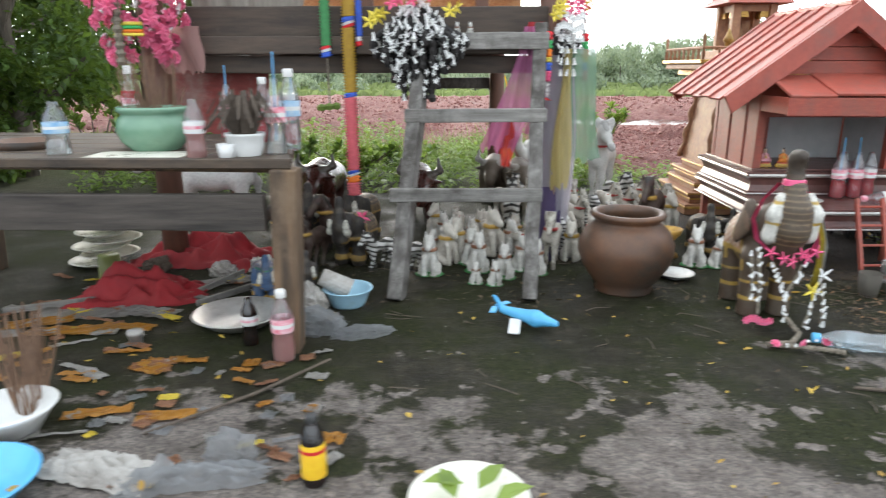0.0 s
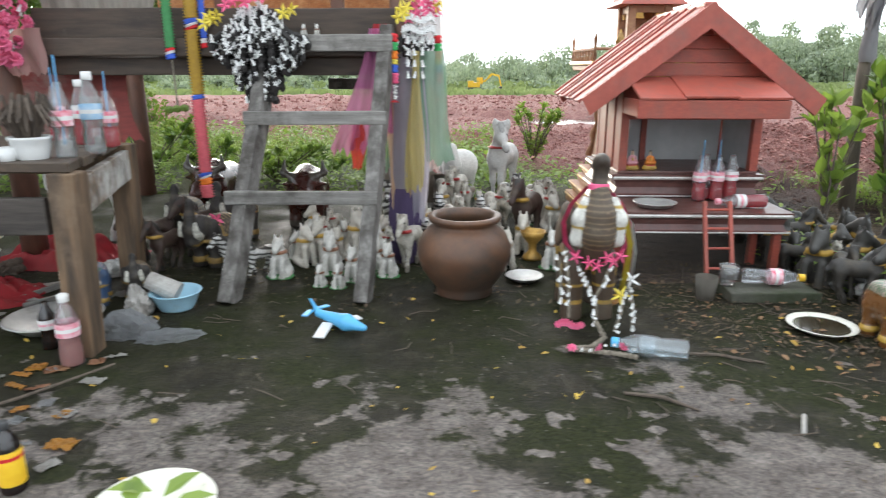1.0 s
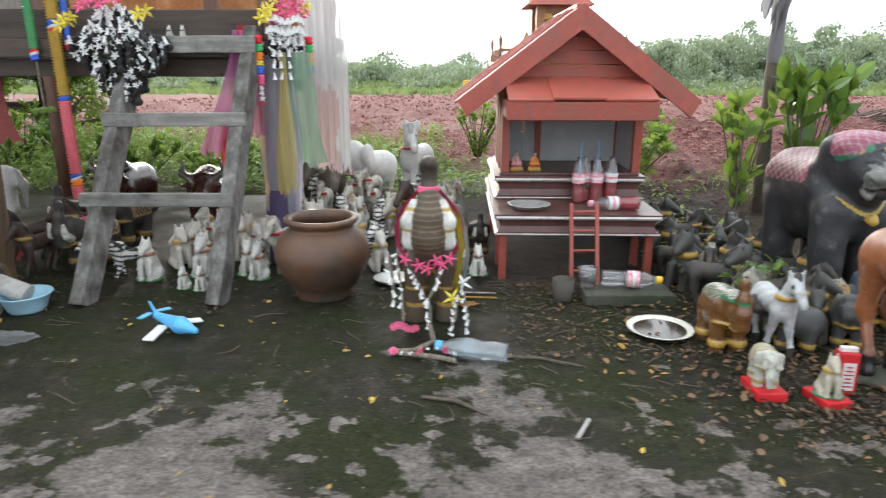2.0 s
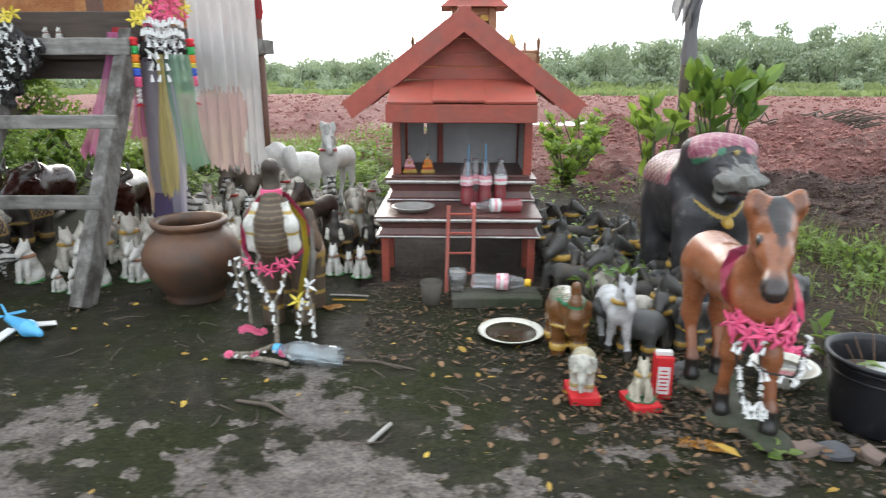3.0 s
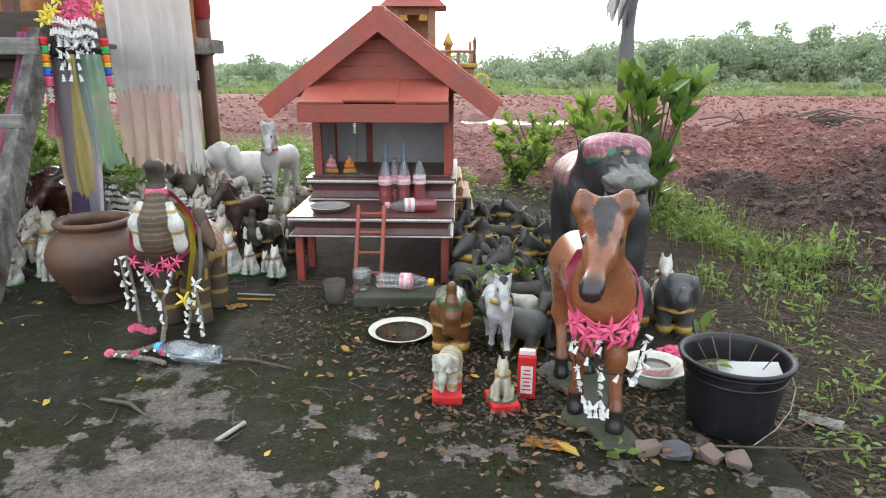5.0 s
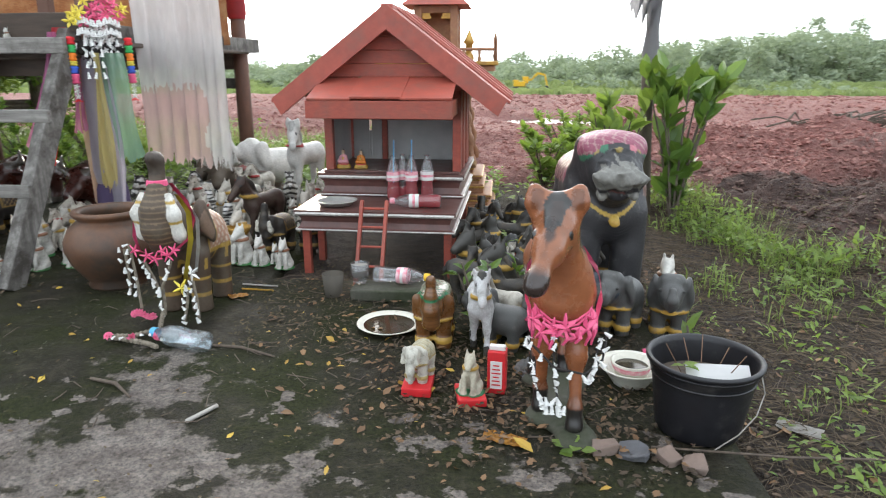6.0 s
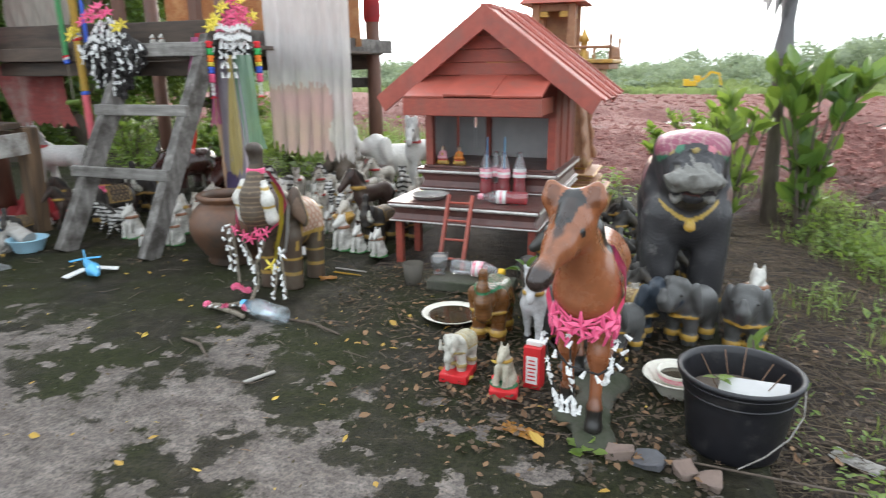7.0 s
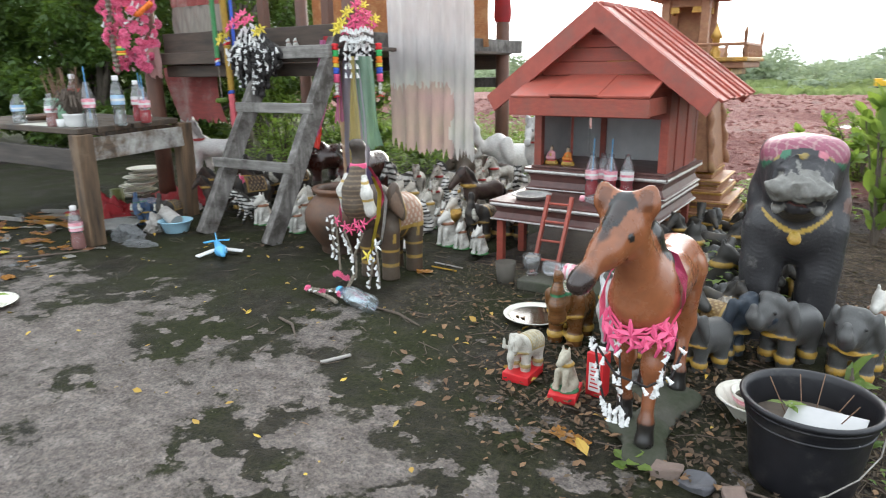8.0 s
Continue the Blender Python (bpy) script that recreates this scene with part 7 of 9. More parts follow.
def carnation_mesh(name, size, material):
    """A ruffled round flower of three layers of petals."""
    v, f = [], []
    for k, (rad, push) in enumerate(((1.0, 0.0), (0.78, -0.28), (0.45, -0.5))):
        c = len(v)
        v.append((0, (push + 0.25) * size, 0))
        n = 14
        for i in range(n):
            a = 2 * math.pi * (i + 0.5 * k) / n
            rr = rad * size * (1.0 if i % 2 else 0.72)
            v.append((rr * math.cos(a), (push + (0.12 if i % 2 else -0.1)) * size, rr * math.sin(a)))
        f += [(c, c + 1 + i, c + 1 + (i + 1) % n) for i in range(n)]
    me = bpy.data.meshes.new(name)
    me.from_pydata(v, [], f)
    me.materials.append(material)
    return me


F_white, F_pink = bell_mesh("flower", 0.021, M_white_flower), carnation_mesh("flower", 0.036, M_pink_flower)
F_open = flower_mesh("flower", 0.017, M_white_flower)
F_small, F_star = flower_mesh("flower", 0.014, M_white_flower), flower_mesh("star", 0.045, M_pink_cloth, 5)
F_yellow, F_red = flower_mesh("star", 0.05, M_yellow_cloth, 5), flower_mesh("flower", 0.018, M_red_flower, 6)


def put(mesh, name, parent, place, heading=0.0, pitch=0.0, roll=0.0, scale=1.0):
    ob = new(name, mesh)
    ob.parent = parent
    ob.matrix_basis = turn_matrix(place, heading, pitch, roll, scale)
    return ob


def strand(points, beads, radius, steps=7):
    """A ribbed flower strand: swells along a path."""
    pts, rad = [], []
    P = [Vector(p) for p in points]
    total = sum((b - a).length for a, b in zip(P, P[1:]))
    n = max(4, int(total / beads) * 2)
    for i in range(n + 1):
        d = total * i / n
        for a, b in zip(P, P[1:]):
            l = (b - a).length
            if d <= l + 1e-9:
                pts.append(a.lerp(b, d / l if l else 0))
                break
            d -= l
        else:
            pts.append(P[-1])
        rad.append(radius * (1.0 if i % 2 else 0.62))
    return tube(pts, rad, steps)


def black_garland(place, width, height, count, seed, label):
    t = thing("flower_garland", place, label, "garland")
    r = random.Random(seed)
    for i in range(count):
        a = 2 * math.pi * i / count * 1.618 * 4
        rr = width / 2 * math.sqrt((i + 0.5) / count)
        x, y = rr * math.cos(a), 0.45 * rr * math.sin(a)
        low = -height * (0.45 + 0.55 * (1 - (rr / (width / 2)) ** 1.6)) * r.uniform(0.85, 1.05)
        top = -0.02 - 0.25 * height * (rr / (width / 2)) ** 2
        part("strand", strand([(x * 0.55, y * 0.55, top), (x, y, (top + low) / 2), (x * 1.0, y, low)], 0.03, 0.016, 6), M_black_strand, t)
        z = top
        k = 0
        while z > low + 0.01:
            f = min(1.0, 0.55 + (top - z) / max(0.05, (top - low)))
            if y < 0.06 and r.random() < 0.8:
                put(F_white if r.random() < 0.5 else F_open, "flower", t, (x * f + r.uniform(-0.012, 0.012), y * f - 0.02, z), r.uniform(-50, 50), r.uniform(-35, 10), r.uniform(-40, 40), r.uniform(0.7, 1.3))
            z -= r.uniform(0.022, 0.045)
            k += 1
    return t


g = black_garland((-0.105, 2.87, 1.17), 0.42, 0.44, 56, 5, "thick hanging garland of white fabric flowers on black strands")
for x, z, me in ((-0.06, 0.0, F_star), (0.0, 0.03, F_star), (0.05, 0.0, F_star), (-0.19, -0.10, F_yellow), (-0.17, -0.08, F_yellow), (0.13, -0.06, F_yellow), (-0.02, -0.02, F_star), (-0.10, -0.03, F_star)):
    put(me, "bow", g, (x, -0.09, z), 0, -20, 40 * x * 10, 0.75)
    put(me, "bow", g, (x + 0.03, -0.085, z + 0.015), 20, -40, 90 * x * 10, 0.7)
part("tail_strand", strand([(0.05, -0.02, -0.32), (0.06, -0.02, -0.42)], 0.03, 0.02, 6), M_black_strand, g)

g = black_garland((0.535, 2.965, 1.12), 0.20, 0.28, 34, 6, "white flower garland with bright side tassels and a pink bow")
g.matrix_world = pose(0.528, 3.035, 1.105, 0, 0, 38)
for x, z, me, s in ((-0.02, 0.05, F_star, 1.2), (0.04, 0.04, F_star, 1.1), (0.0, 0.01, F_star, 1.1), (-0.09, 0.03, F_yellow, 1.1), (0.05, 0.07, F_star, 1.0), (-0.05, 0.09, F_yellow, 1.0), (0.02, 0.09, F_star, 1.1), (0.08, 0.02, F_star, 0.9), (-0.06, 0.0, F_star, 1.1), (0.09, 0.05, F_yellow, 1.0), (-0.11, 0.0, F_yellow, 1.0), (0.0, 0.13, F_star, 1.0), (0.03, 0.12, F_yellow, 0.9)):
    put(me, "bow", g, (x, -0.05, z), 0, -15, 300 * x, s * 0.72)
    put(me, "bow", g, (x + 0.02, -0.06, z + 0.012), 15, -35, 500 * x, s * 0.65)
for i in range(20):
    put(F_white, "flower", g, (-0.064 + 0.032 * (i % 5) + 0.006 * math.sin(5 * i), -0.078 + 0.02 * abs(i % 5 - 2) / 2, -0.095 - 0.048 * (i // 5)), 12 * (i % 5 - 2), 0, 16 * math.sin(4 * i), 1.0)
for i in range(16):
    a = -0.95 + 1.9 * i / 15
    for k in range(2):
        put(F_white, "flower", g, (0.105 * math.sin(a), -0.012 - 0.068 * math.cos(a), -0.005 - 0.045 * k + 0.008 * math.sin(7 * i)), math.degrees(a), 0, 14 * math.sin(3 * i), 0.95)
for s in (-1, 1):
    z = -0.065
    for m, l in ((M_red_flower, 0.035), (M_green_cloth, 0.035), (M_orange_cloth, 0.035), (M_yellow_cloth, 0.022), (M_blue_cloth, 0.035), (M_pink_cloth, 0.045)):
        part("tassel_band", strand([(s * 0.118, -0.03, z), (s * 0.120, -0.03, z - l)], 0.012, 0.021, 10), m, g, "", True)
        z -= l
    for k in range(3):
        put(F_small, "flower", g, (s * 0.120, -0.035, z - 0.012), 0, 0, 30 * k, 1.1)
        z -= 0.022
    put(F_red, "flower", g, (s * 0.120, -0.03, z - 0.008), 0, 90, 0, 1.5)


def hang(name, place, width, height, material, label, turn=0.0, fold=0.02, folds=3.0, taper=0.3, sway=0.0, seed=0, ragged=0.03, nx=24, nz=16, category="cloth", group=""):
    t = thing(name, place, label, category, group, turn)
    part(name + "_sheet", drape(width, height, nx, nz, fold, folds, taper, sway, seed, 0.0, ragged), material, t, "", True)
    return t


RIB = "ribbons tied at the platform"
for x, w, h, m, c, sw, y, sd in ((0.545, 0.055, 0.70, M_gauze_yellow, "faded yellow", -0.015, 2.935, 1), (0.555, 0.085, 0.86, M_gauze_gray, "grey lilac", -0.03, 2.965, 2), (0.465, 0.085, 0.80, M_gauze_peach, "peach", 0.01, 2.965, 3), (0.615, 0.105, 0.58, M_gauze_green, "dull green", 0.04, 2.955, 4), (0.425, 0.05, 0.45, M_gauze_magenta, "mauve", -0.02, 2.965, 5), (0.44, 0.05, 0.62, M_gauze_green, "dull green", 0.0, 3.0, 6)):
    hang("ribbon", (x, y + 0.03, 0.97), w * 1.35, h - 0.09, m, c + " chiffon ribbon hanging from the platform post", 0, 0.012, 2, 0.35, sw, sd, 0.04, 14, 14, "ribbon", RIB)
hang("ribbon", (0.37, 2.93, 1.06), 0.16, 0.52, M_gauze_magenta, "magenta chiffon ribbon blown across the ladder", 0, 0.015, 2, 0.6, -0.13, 8, 0.05, 14, 14, "ribbon", RIB)
hang("ribbon", (0.29, 2.935, 0.66), 0.06, 0.20, M_gauze_red, "red chiffon ribbon end", 0, 0.01, 2, 0.2, -0.01, 9, 0.05, 10, 8, "ribbon", RIB)
hang("ribbon", (0.40, 2.95, 1.08), 0.07, 0.16, M_red_cloth, "red cloth tied round the beam", 0, 0.01, 2, 0.2, -0.01, 10, 0.05, 10, 8, "ribbon", RIB)
vp = thing("post_wrap_cloth", (0.485, 3.05, 0.0), "dark violet cloth wrapped round the platform post", "cloth")
part("wrap", lathe([(0.066, 0.0), (0.078, 0.02), (0.072, 0.12), (0.08, 0.22), (0.072, 0.33), (0.064, 0.36)], 24), M_gauze_violet, vp, "", True)
vp = thing("post_wrap_cloth", (0.485, 3.05, 0.36), "grey lilac cloth wrapped round the platform post", "cloth")
part("wrap", lathe([(0.064, 0.0), (0.074, 0.06), (0.068, 0.25), (0.074, 0.45), (0.064, 0.60)], 24), M_gauze_gray, vp, "", True)
# net curtain on the open side of the platform
ct = thing("net_curtain", (0.605, 3.70, -0.06), "dirty white net curtain with a faded pink hem", "curtain", turn=83)
bm = drape(0.86, 1.60, 84, 40, 0.020, 7, 0.06, 0.0, 3, 0.0, 0.03)
for v in bm.verts:
    v.co.z += 0.20 * v.co.x * v.co.z / 1.6
bmesh.ops.transform(bm, matrix=Matrix.Translation((0, 0, 2.04)), verts=bm.verts)
net = part("curtain_net", bm, M_gauze_white, ct, "", True)
net.data.materials.append(M_gauze_pink)
for p in net.data.polygons:
    if p.center.z < 0.86 and p.center.x < 0.17 + 0.03 * math.sin(p.center.z * 20):
        p.material_index = 1

# beaded strips and the pink flower post
def bead_strip(name, place, runs, label, width=0.022):
    t = thing(name, place, label, "garland")
    z = 0.0
    for m, l in runs:
        bm = strand([(0, 0, z), (0.004, 0, z - l)], 0.012, width, 8)
        for v in bm.verts:
            v.co.y *= 0.45
        part("bead_run", bm, m, t, "", True)
        z -= l
    return t


bead_strip("bead_strip", (-0.405, 2.93, 1.42), ((M_mustard, 0.32), (M_blue_cloth, 0.02), (M_white_flower, 0.012), (M_red_flower, 0.012), (M_mustard, 0.27), (M_blue_cloth, 0.02), (M_bead_pink, 0.32), (M_blue_cloth, 0.015), (M_white_flower, 0.01), (M_orange_cloth, 0.03), (M_bead_pink, 0.06)), "long mustard and coral beaded strip hanging from the platform", 0.034)
bead_strip("bead_strip", (-0.365, 2.95, 1.42), ((M_blue_cloth, 0.40), (M_white_flower, 0.02), (M_red_flower, 0.02)), "long blue beaded strip hanging from the platform", 0.018)
bead_strip("bead_strip", (-0.505, 2.93, 1.42), ((M_bead_green, 0.44), (M_red_flower, 0.012), (M_white_flower, 0.012), (M_blue_cloth, 0.022)), "long green beaded strip hanging from the platform", 0.026)
g = thing("bead_pendant", (-0.50, 2.93, 0.93), "thin bead string with a dry leaf pendant", "garland")
part("string", tube([(0, 0, 0.0), (0.005, 0, -0.2)], 0.004, 5), M_dry_flower, g)
part("pendant", strand([(-0.05, 0, -0.21), (0.05, 0, -0.20)], 0.03, 0.018, 6), M_weed, g)
for dx in (-0.02, 0.02, 0.0):
    put(F_star, "bow", g, (0.11 + dx, -0.01, -0.72 + dx), 0, 0, dx * 900, 0.9)

fp = thing("flower_garland", (-1.27, 2.92, 1.0), "large bunch of pink and white fabric flowers on a post", "garland")
r = random.Random(31)
for i in range(190):
    a, z = r.uniform(-3.0, 0.3), r.uniform(-0.09, 0.46)
    rr = r.uniform(0.09, 0.21) * (1.0 if z > 0.05 else 0.75)
    put(F_white if r.random() < 0.38 else F_pink, "flower", fp, (rr * math.cos(a), rr * math.sin(a), z), math.degrees(a) + 90, r.uniform(-30, 20), r.uniform(0, 72), r.uniform(0.8, 1.25))
for k, m in enumerate((M_yellow_cloth, M_orange_cloth, M_green_cloth, M_yellow_cloth)):
    part("ring_band", strand([(-0.06 + 0.12 * j / 6, -0.14 - 0.01 * math.sin(j * 0.5), 0.02 + 0.014 * k) for j in range(7)], 0.014, 0.009, 7), m, fp)
part("orange_strand", strand([(0.10, -0.12, 0.30), (0.18, -0.10, 0.26), (0.28, -0.06, 0.33)], 0.018, 0.02, 8), M_orange_cloth, fp)
part("dry_strand", strand([(-0.02, -0.16, 0.40), (-0.03, -0.17, 0.2), (-0.04, -0.15, -0.10)], 0.03, 0.022, 7), M_dry_flower, fp)
hang("cloth_rag", (-1.14, 2.92, 1.06), 0.20, 0.19, M_dusty_pink, "dusty pink ragged cloth", -10, 0.02, 2, -0.2, 0.03, 14, 0.08)
hang("striped_curtain", (-0.87, 3.10, 1.32), 0.50, 0.19, M_gray_cloth, "grey striped cloth hanging above the beam", 0, 0.012, 5, 0.0, 0.0, 15, 0.02, 30, 8, "curtain")
hang("striped_curtain", (-0.87, 3.10, 1.75), 0.50, 0.43, M_stripe_cloth, "dull red striped cloth hanging above the beam", 0, 0.012, 5, 0.0, 0.0, 15, 0.0, 30, 8, "curtain")
hang("cloth_rag", (-1.10, 3.18, 0.93), 0.50, 0.36, M_stripe_cloth, "dull red ragged cloth hanging under the platform", 0, 0.02, 2, -0.1, 0.08, 17, 0.07)

# ribbons and garlands on the foal
def star_mesh(name, size, material, petals=5):
    """A folded ribbon star: narrow pointed arms with a raised ridge."""
    v, f = [(0, -0.22 * size, 0)], []
    for i in range(petals):
        a = 2 * math.pi * i / petals
        for da, r, y in ((-0.5, 0.36, 0.02), (-0.06, 1.0, 0.06), (0.06, 1.0, 0.06), (0.5, 0.36, 0.02)):
            v.append((math.cos(a + da) * r * size, y * size, math.sin(a + da) * r * size))
        v.append((math.cos(a) * 0.55 * size, -0.16 * size, math.sin(a) * 0.55 * size))
        k = 1 + 5 * i
        f += [(0, k, k + 4), (0, k + 4, k + 3), (k, k + 1, k + 4), (k + 4, k + 2, k + 3), (k + 1, k + 2, k + 4)]
    me = bpy.data.meshes.new(name)
    me.from_pydata(v, [], f)
    me.materials.append(material)
    return me


S_pink, S_pink6 = star_mesh("star", 0.036, M_pink_cloth, 5), star_mesh("star", 0.034, M_pink_cloth, 6)
S_yellow, S_white = star_mesh("star", 0.045, M_yellow_cloth, 5), star_mesh("star", 0.042, M_white_flower, 5)
hg = thing("ribbon_garland", (2.556, 1.665, 0.02), "pink satin ribbon and star garland on the foal statue", "garland")
pts = [(0.0, -0.045, 0.452), (0.04, -0.05, 0.440), (0.068, -0.075, 0.40), (0.074, -0.115, 0.35), (0.060, -0.155, 0.315), (0.032, -0.178, 0.298), (0.0, -0.184, 0.293), (-0.032, -0.178, 0.298), (-0.060, -0.155, 0.315), (-0.074, -0.115, 0.35), (-0.068, -0.075, 0.40), (-0.04, -0.05, 0.440), (0.0, -0.045, 0.452)]
for k in range(2):
    part("ribbon", tube([(x * (1 + 0.015 * k), y - 0.010 * k + 0.010, z - 0.006 * k + 0.004) for x, y, z in pts], 0.0036, 6), M_pink_cloth, hg, "", True)
for s in (-1, 1):
    bm = bmesh.new()
    rows = [[bm.verts.new((s * (x + 0.004), y + e, z + e * 0.35)) for e in (-0.021, 0.021)] for x, y, z in ((0.0, -0.045, 0.458), (0.052, -0.055, 0.445), (0.084, -0.085, 0.402), (0.090, -0.118, 0.352), (0.074, -0.160, 0.317))]
    for (a, b), (c, d) in zip(rows, rows[1:]):
        bm.faces.new((a, b, d, c))
    bmesh.ops.solidify(bm, geom=bm.faces[:], thickness=0.002)
    part("ribbon", bm, M_pink_cloth, hg, "", True)
for i in range(9):
    a = -1.35 + 2.7 * i / 8
    put((S_pink, S_pink6)[i % 2], "star", hg, (0.080 * math.sin(a), -0.114 - 0.080 * math.cos(a), 0.298 - 0.014 * math.cos(a) + 0.014 * math.sin(i * 2.1)), math.degrees(a) * 0.9, -12 + 24 * math.sin(i), 31 * i, 1.02 + 0.16 * math.sin(i * 3.3))
for i in range(7):
    a = -1.2 + 2.4 * i / 6
    part("ribbon_end", tube([(0.076 * math.sin(a), -0.112 - 0.08 * math.cos(a), 0.292), (0.080 * math.sin(a + 0.1), -0.115 - 0.086 * math.cos(a), 0.268), (0.078 * math.sin(a - 0.05), -0.115 - 0.084 * math.cos(a), 0.243 + 0.012 * math.sin(i * 5))], [0.004, 0.006, 0.003], 5), M_pink_cloth, hg)
wg = thing("flower_garland", (2.556, 1.68, 0.02), "white fabric flower garland hanging on the foal statue", "garland")
for side, low, x1 in ((-1, 0.08, -0.04), (1, 0.16, 0.06), (-0.3, 0.06, 0.0)):
    n = 12
    path = []
    for i in range(n + 1):
        u = i / n
        path.append((0.085 * side * (1 - u) + x1 * u, -0.205 + 0.0 * u, 0.27 * (1 - u) + low * u - 0.03 * math.sin(math.pi * u)))
    part("cord", tube(path, 0.003, 4), M_black_strand, wg)
    for i, p in enumerate(path):
        if i % 5 == 2:
            continue
        put(F_white if i % 3 else F_open, "flower", wg, (p[0], p[1] - 0.012, p[2]), 60 * math.sin(i * 1.7), 25 * math.cos(i), 50 * math.sin(2.3 * i), 0.66)
for i in range(7):
    put(F_white, "flower", wg, (-0.035 + 0.014 * (i % 4), -0.215, 0.075 + 0.022 * (i // 4)), 30 * math.sin(i), -15, 40 * math.sin(i * 3), 0.75)
pts = [(-0.09, -0.2, 0.26), (-0.02, -0.235, 0.20), (0.05, -0.23, 0.185), (0.095, -0.2, 0.21), (0.11, -0.16, 0.27)]
part("cord", tube(pts, 0.003, 4), M_black_strand, wg)
for i in range(9):
    u = i / 8 * 3.999
    a, b = Vector(pts[int(u)]), Vector(pts[int(u) + 1])
    p = a.lerp(b, u % 1)
    put(F_white, "flower", wg, (p.x, p.y - 0.01, p.z - 0.008), 0, 0, 60 * math.sin(3 * i), 0.65)

# ribbons and garlands on the elephant with the raised trunk
eg = thing("ribbon_garland", (1.20, 2.375, 0.0), "magenta and yellow ribbons with white flowers on the elephant statue", "garland", turn=-3)


def band(points, w, t=0.0025):
    """A flat satin ribbon along a path, with a slow twist."""
    bm = bmesh.new()
    rows = []
    for i, p in enumerate(points):
        a = 0.5 * math.sin(i * 1.3)
        d = Vector((math.cos(a), math.sin(a) * 0.6, 0)) * w / 2
        rows.append((bm.verts.new(Vector(p) - d), bm.verts.new(Vector(p) + d)))
    for (a, b), (c, d) in zip(rows, rows[1:]):
        bm.faces.new((a, b, d, c))
    bmesh.ops.solidify(bm, geom=bm.faces[:], thickness=t)
    return bm


part("ribbon", lathe([(0.033, 0.505), (0.037, 0.508), (0.035, 0.525), (0.031, 0.528)], 18, (0, -0.183, 0)), M_pink_cloth, eg, "magenta ribbon round the trunk")
for s in (-1, 1):
    part("ribbon", band([(s * 0.03, -0.15, 0.51), (s * 0.085, -0.155, 0.45), (s * 0.112, -0.165, 0.385), (s * 0.105, -0.195, 0.32), (s * 0.065, -0.235, 0.28), (0, -0.25, 0.262)], 0.017), M_pink_cloth, eg, "", True)
part("ribbon", band([(0.05, -0.15, 0.47), (0.10, -0.17, 0.41), (0.115, -0.20, 0.32), (0.105, -0.22, 0.24), (0.09, -0.23, 0.16)], 0.020), M_yellow_cloth, eg, "yellow ribbon", True)
part("ribbon", band([(0.06, -0.14, 0.47), (0.125, -0.16, 0.38), (0.135, -0.19, 0.29), (0.125, -0.205, 0.20)], 0.014), M_white_flower, eg, "white ribbon", True)
for i, (x, z) in enumerate(((-0.075, 0.285), (-0.03, 0.265), (0.0, 0.255), (0.05, 0.27), (0.075, 0.29), (0.03, 0.285))):
    put(S_pink, "star", eg, (x, -0.25, z), 20 * math.sin(i), -10, 900 * x, 0.72)
put(S_yellow, "star", eg, (0.085, -0.245, 0.15), 10, 0, 10, 0.8)
put(S_white, "star", eg, (0.12, -0.225, 0.20), -15, 0, 30, 0.85)
rf = random.Random(19)
for x0, z0, x1, z1, k in ((-0.11, 0.30, -0.085, 0.06, 9), (-0.06, 0.24, -0.005, 0.13, 7), (0.045, 0.24, -0.005, 0.13, 5), (0.0, 0.14, 0.005, 0.04, 6), (0.10, 0.15, 0.075, 0.01, 6), (-0.13, 0.28, -0.12, 0.12, 5), (0.12, 0.17, 0.135, 0.03, 6)):
    part("cord", tube([(x0, -0.225, z0), ((x0 + x1) / 2 + 0.006, -0.234, (z0 + z1) / 2), (x1, -0.235, max(0.012, z1))], 0.0055, 5), M_dry_flower, eg)
    for i in range(k):
        u = (i + rf.uniform(-0.2, 0.2)) / (k - 1)
        if rf.random() < 0.85:
            put(F_white, "flower", eg, (x0 + (x1 - x0) * u + rf.gauss(0, 0.004), -0.245, max(0.015, z0 + (z1 - z0) * u)), rf.gauss(0, 35), rf.gauss(5, 15), rf.gauss(0, 30), rf.uniform(0.6, 0.85))
for i in range(7):
    put(F_pink, "flower", eg, (-0.12 + 0.013 * i, -0.235, 0.035 + 0.008 * math.sin(i)), 0, -10, 40 * i, 0.45)
# its tail of withered flowers on the ground
wf = thing("withered_garland", (1.16, 2.04, 0.0), "withered brown flower garland lying on the slab", "garland")
part("withered_strand", strand([(0.03, 0.10, 0.06), (0.05, 0.02, 0.02), (-0.01, -0.05, 0.018), (-0.10, -0.06, 0.018), (0.06, -0.10, 0.018), (0.12, -0.13, 0.018)], 0.016, 0.010, 7), M_dry_flower, wf)
for i in range(8):
    put(F_white if i % 3 else F_pink, "flower", wf, (-0.08 + 0.028 * i, -0.08 - 0.02 * math.sin(i), 0.03), 0, -60, 40 * i, 0.5)


# ---- litter on the slab ----
def crumple(name, place, size, flat, material, label, category, seed, turn=0.0):
    t = thing(name, place, label, category, turn=turn)
    bm = bmesh.new()
    bmesh.ops.create_icosphere(bm, subdivisions=4, radius=1.0)
    off = Vector((seed * 3.7, seed * 1.9, seed))
    for v in bm.verts:
        n = v.co.normalized()
        k = 0.75 + 0.45 * abs(noise.noise(n * 1.6 + off)) + 0.32 * abs(noise.noise(n * 4.2 + off)) - 0.2 * abs(noise.noise(n * 9 + off))
        v.co = Vector((n.x * size[0] * k, n.y * size[1] * k, max(-0.02 * flat, n.z) * size[2] * k))
    part(name + "_body", bm, material, t, "", False)
    return t


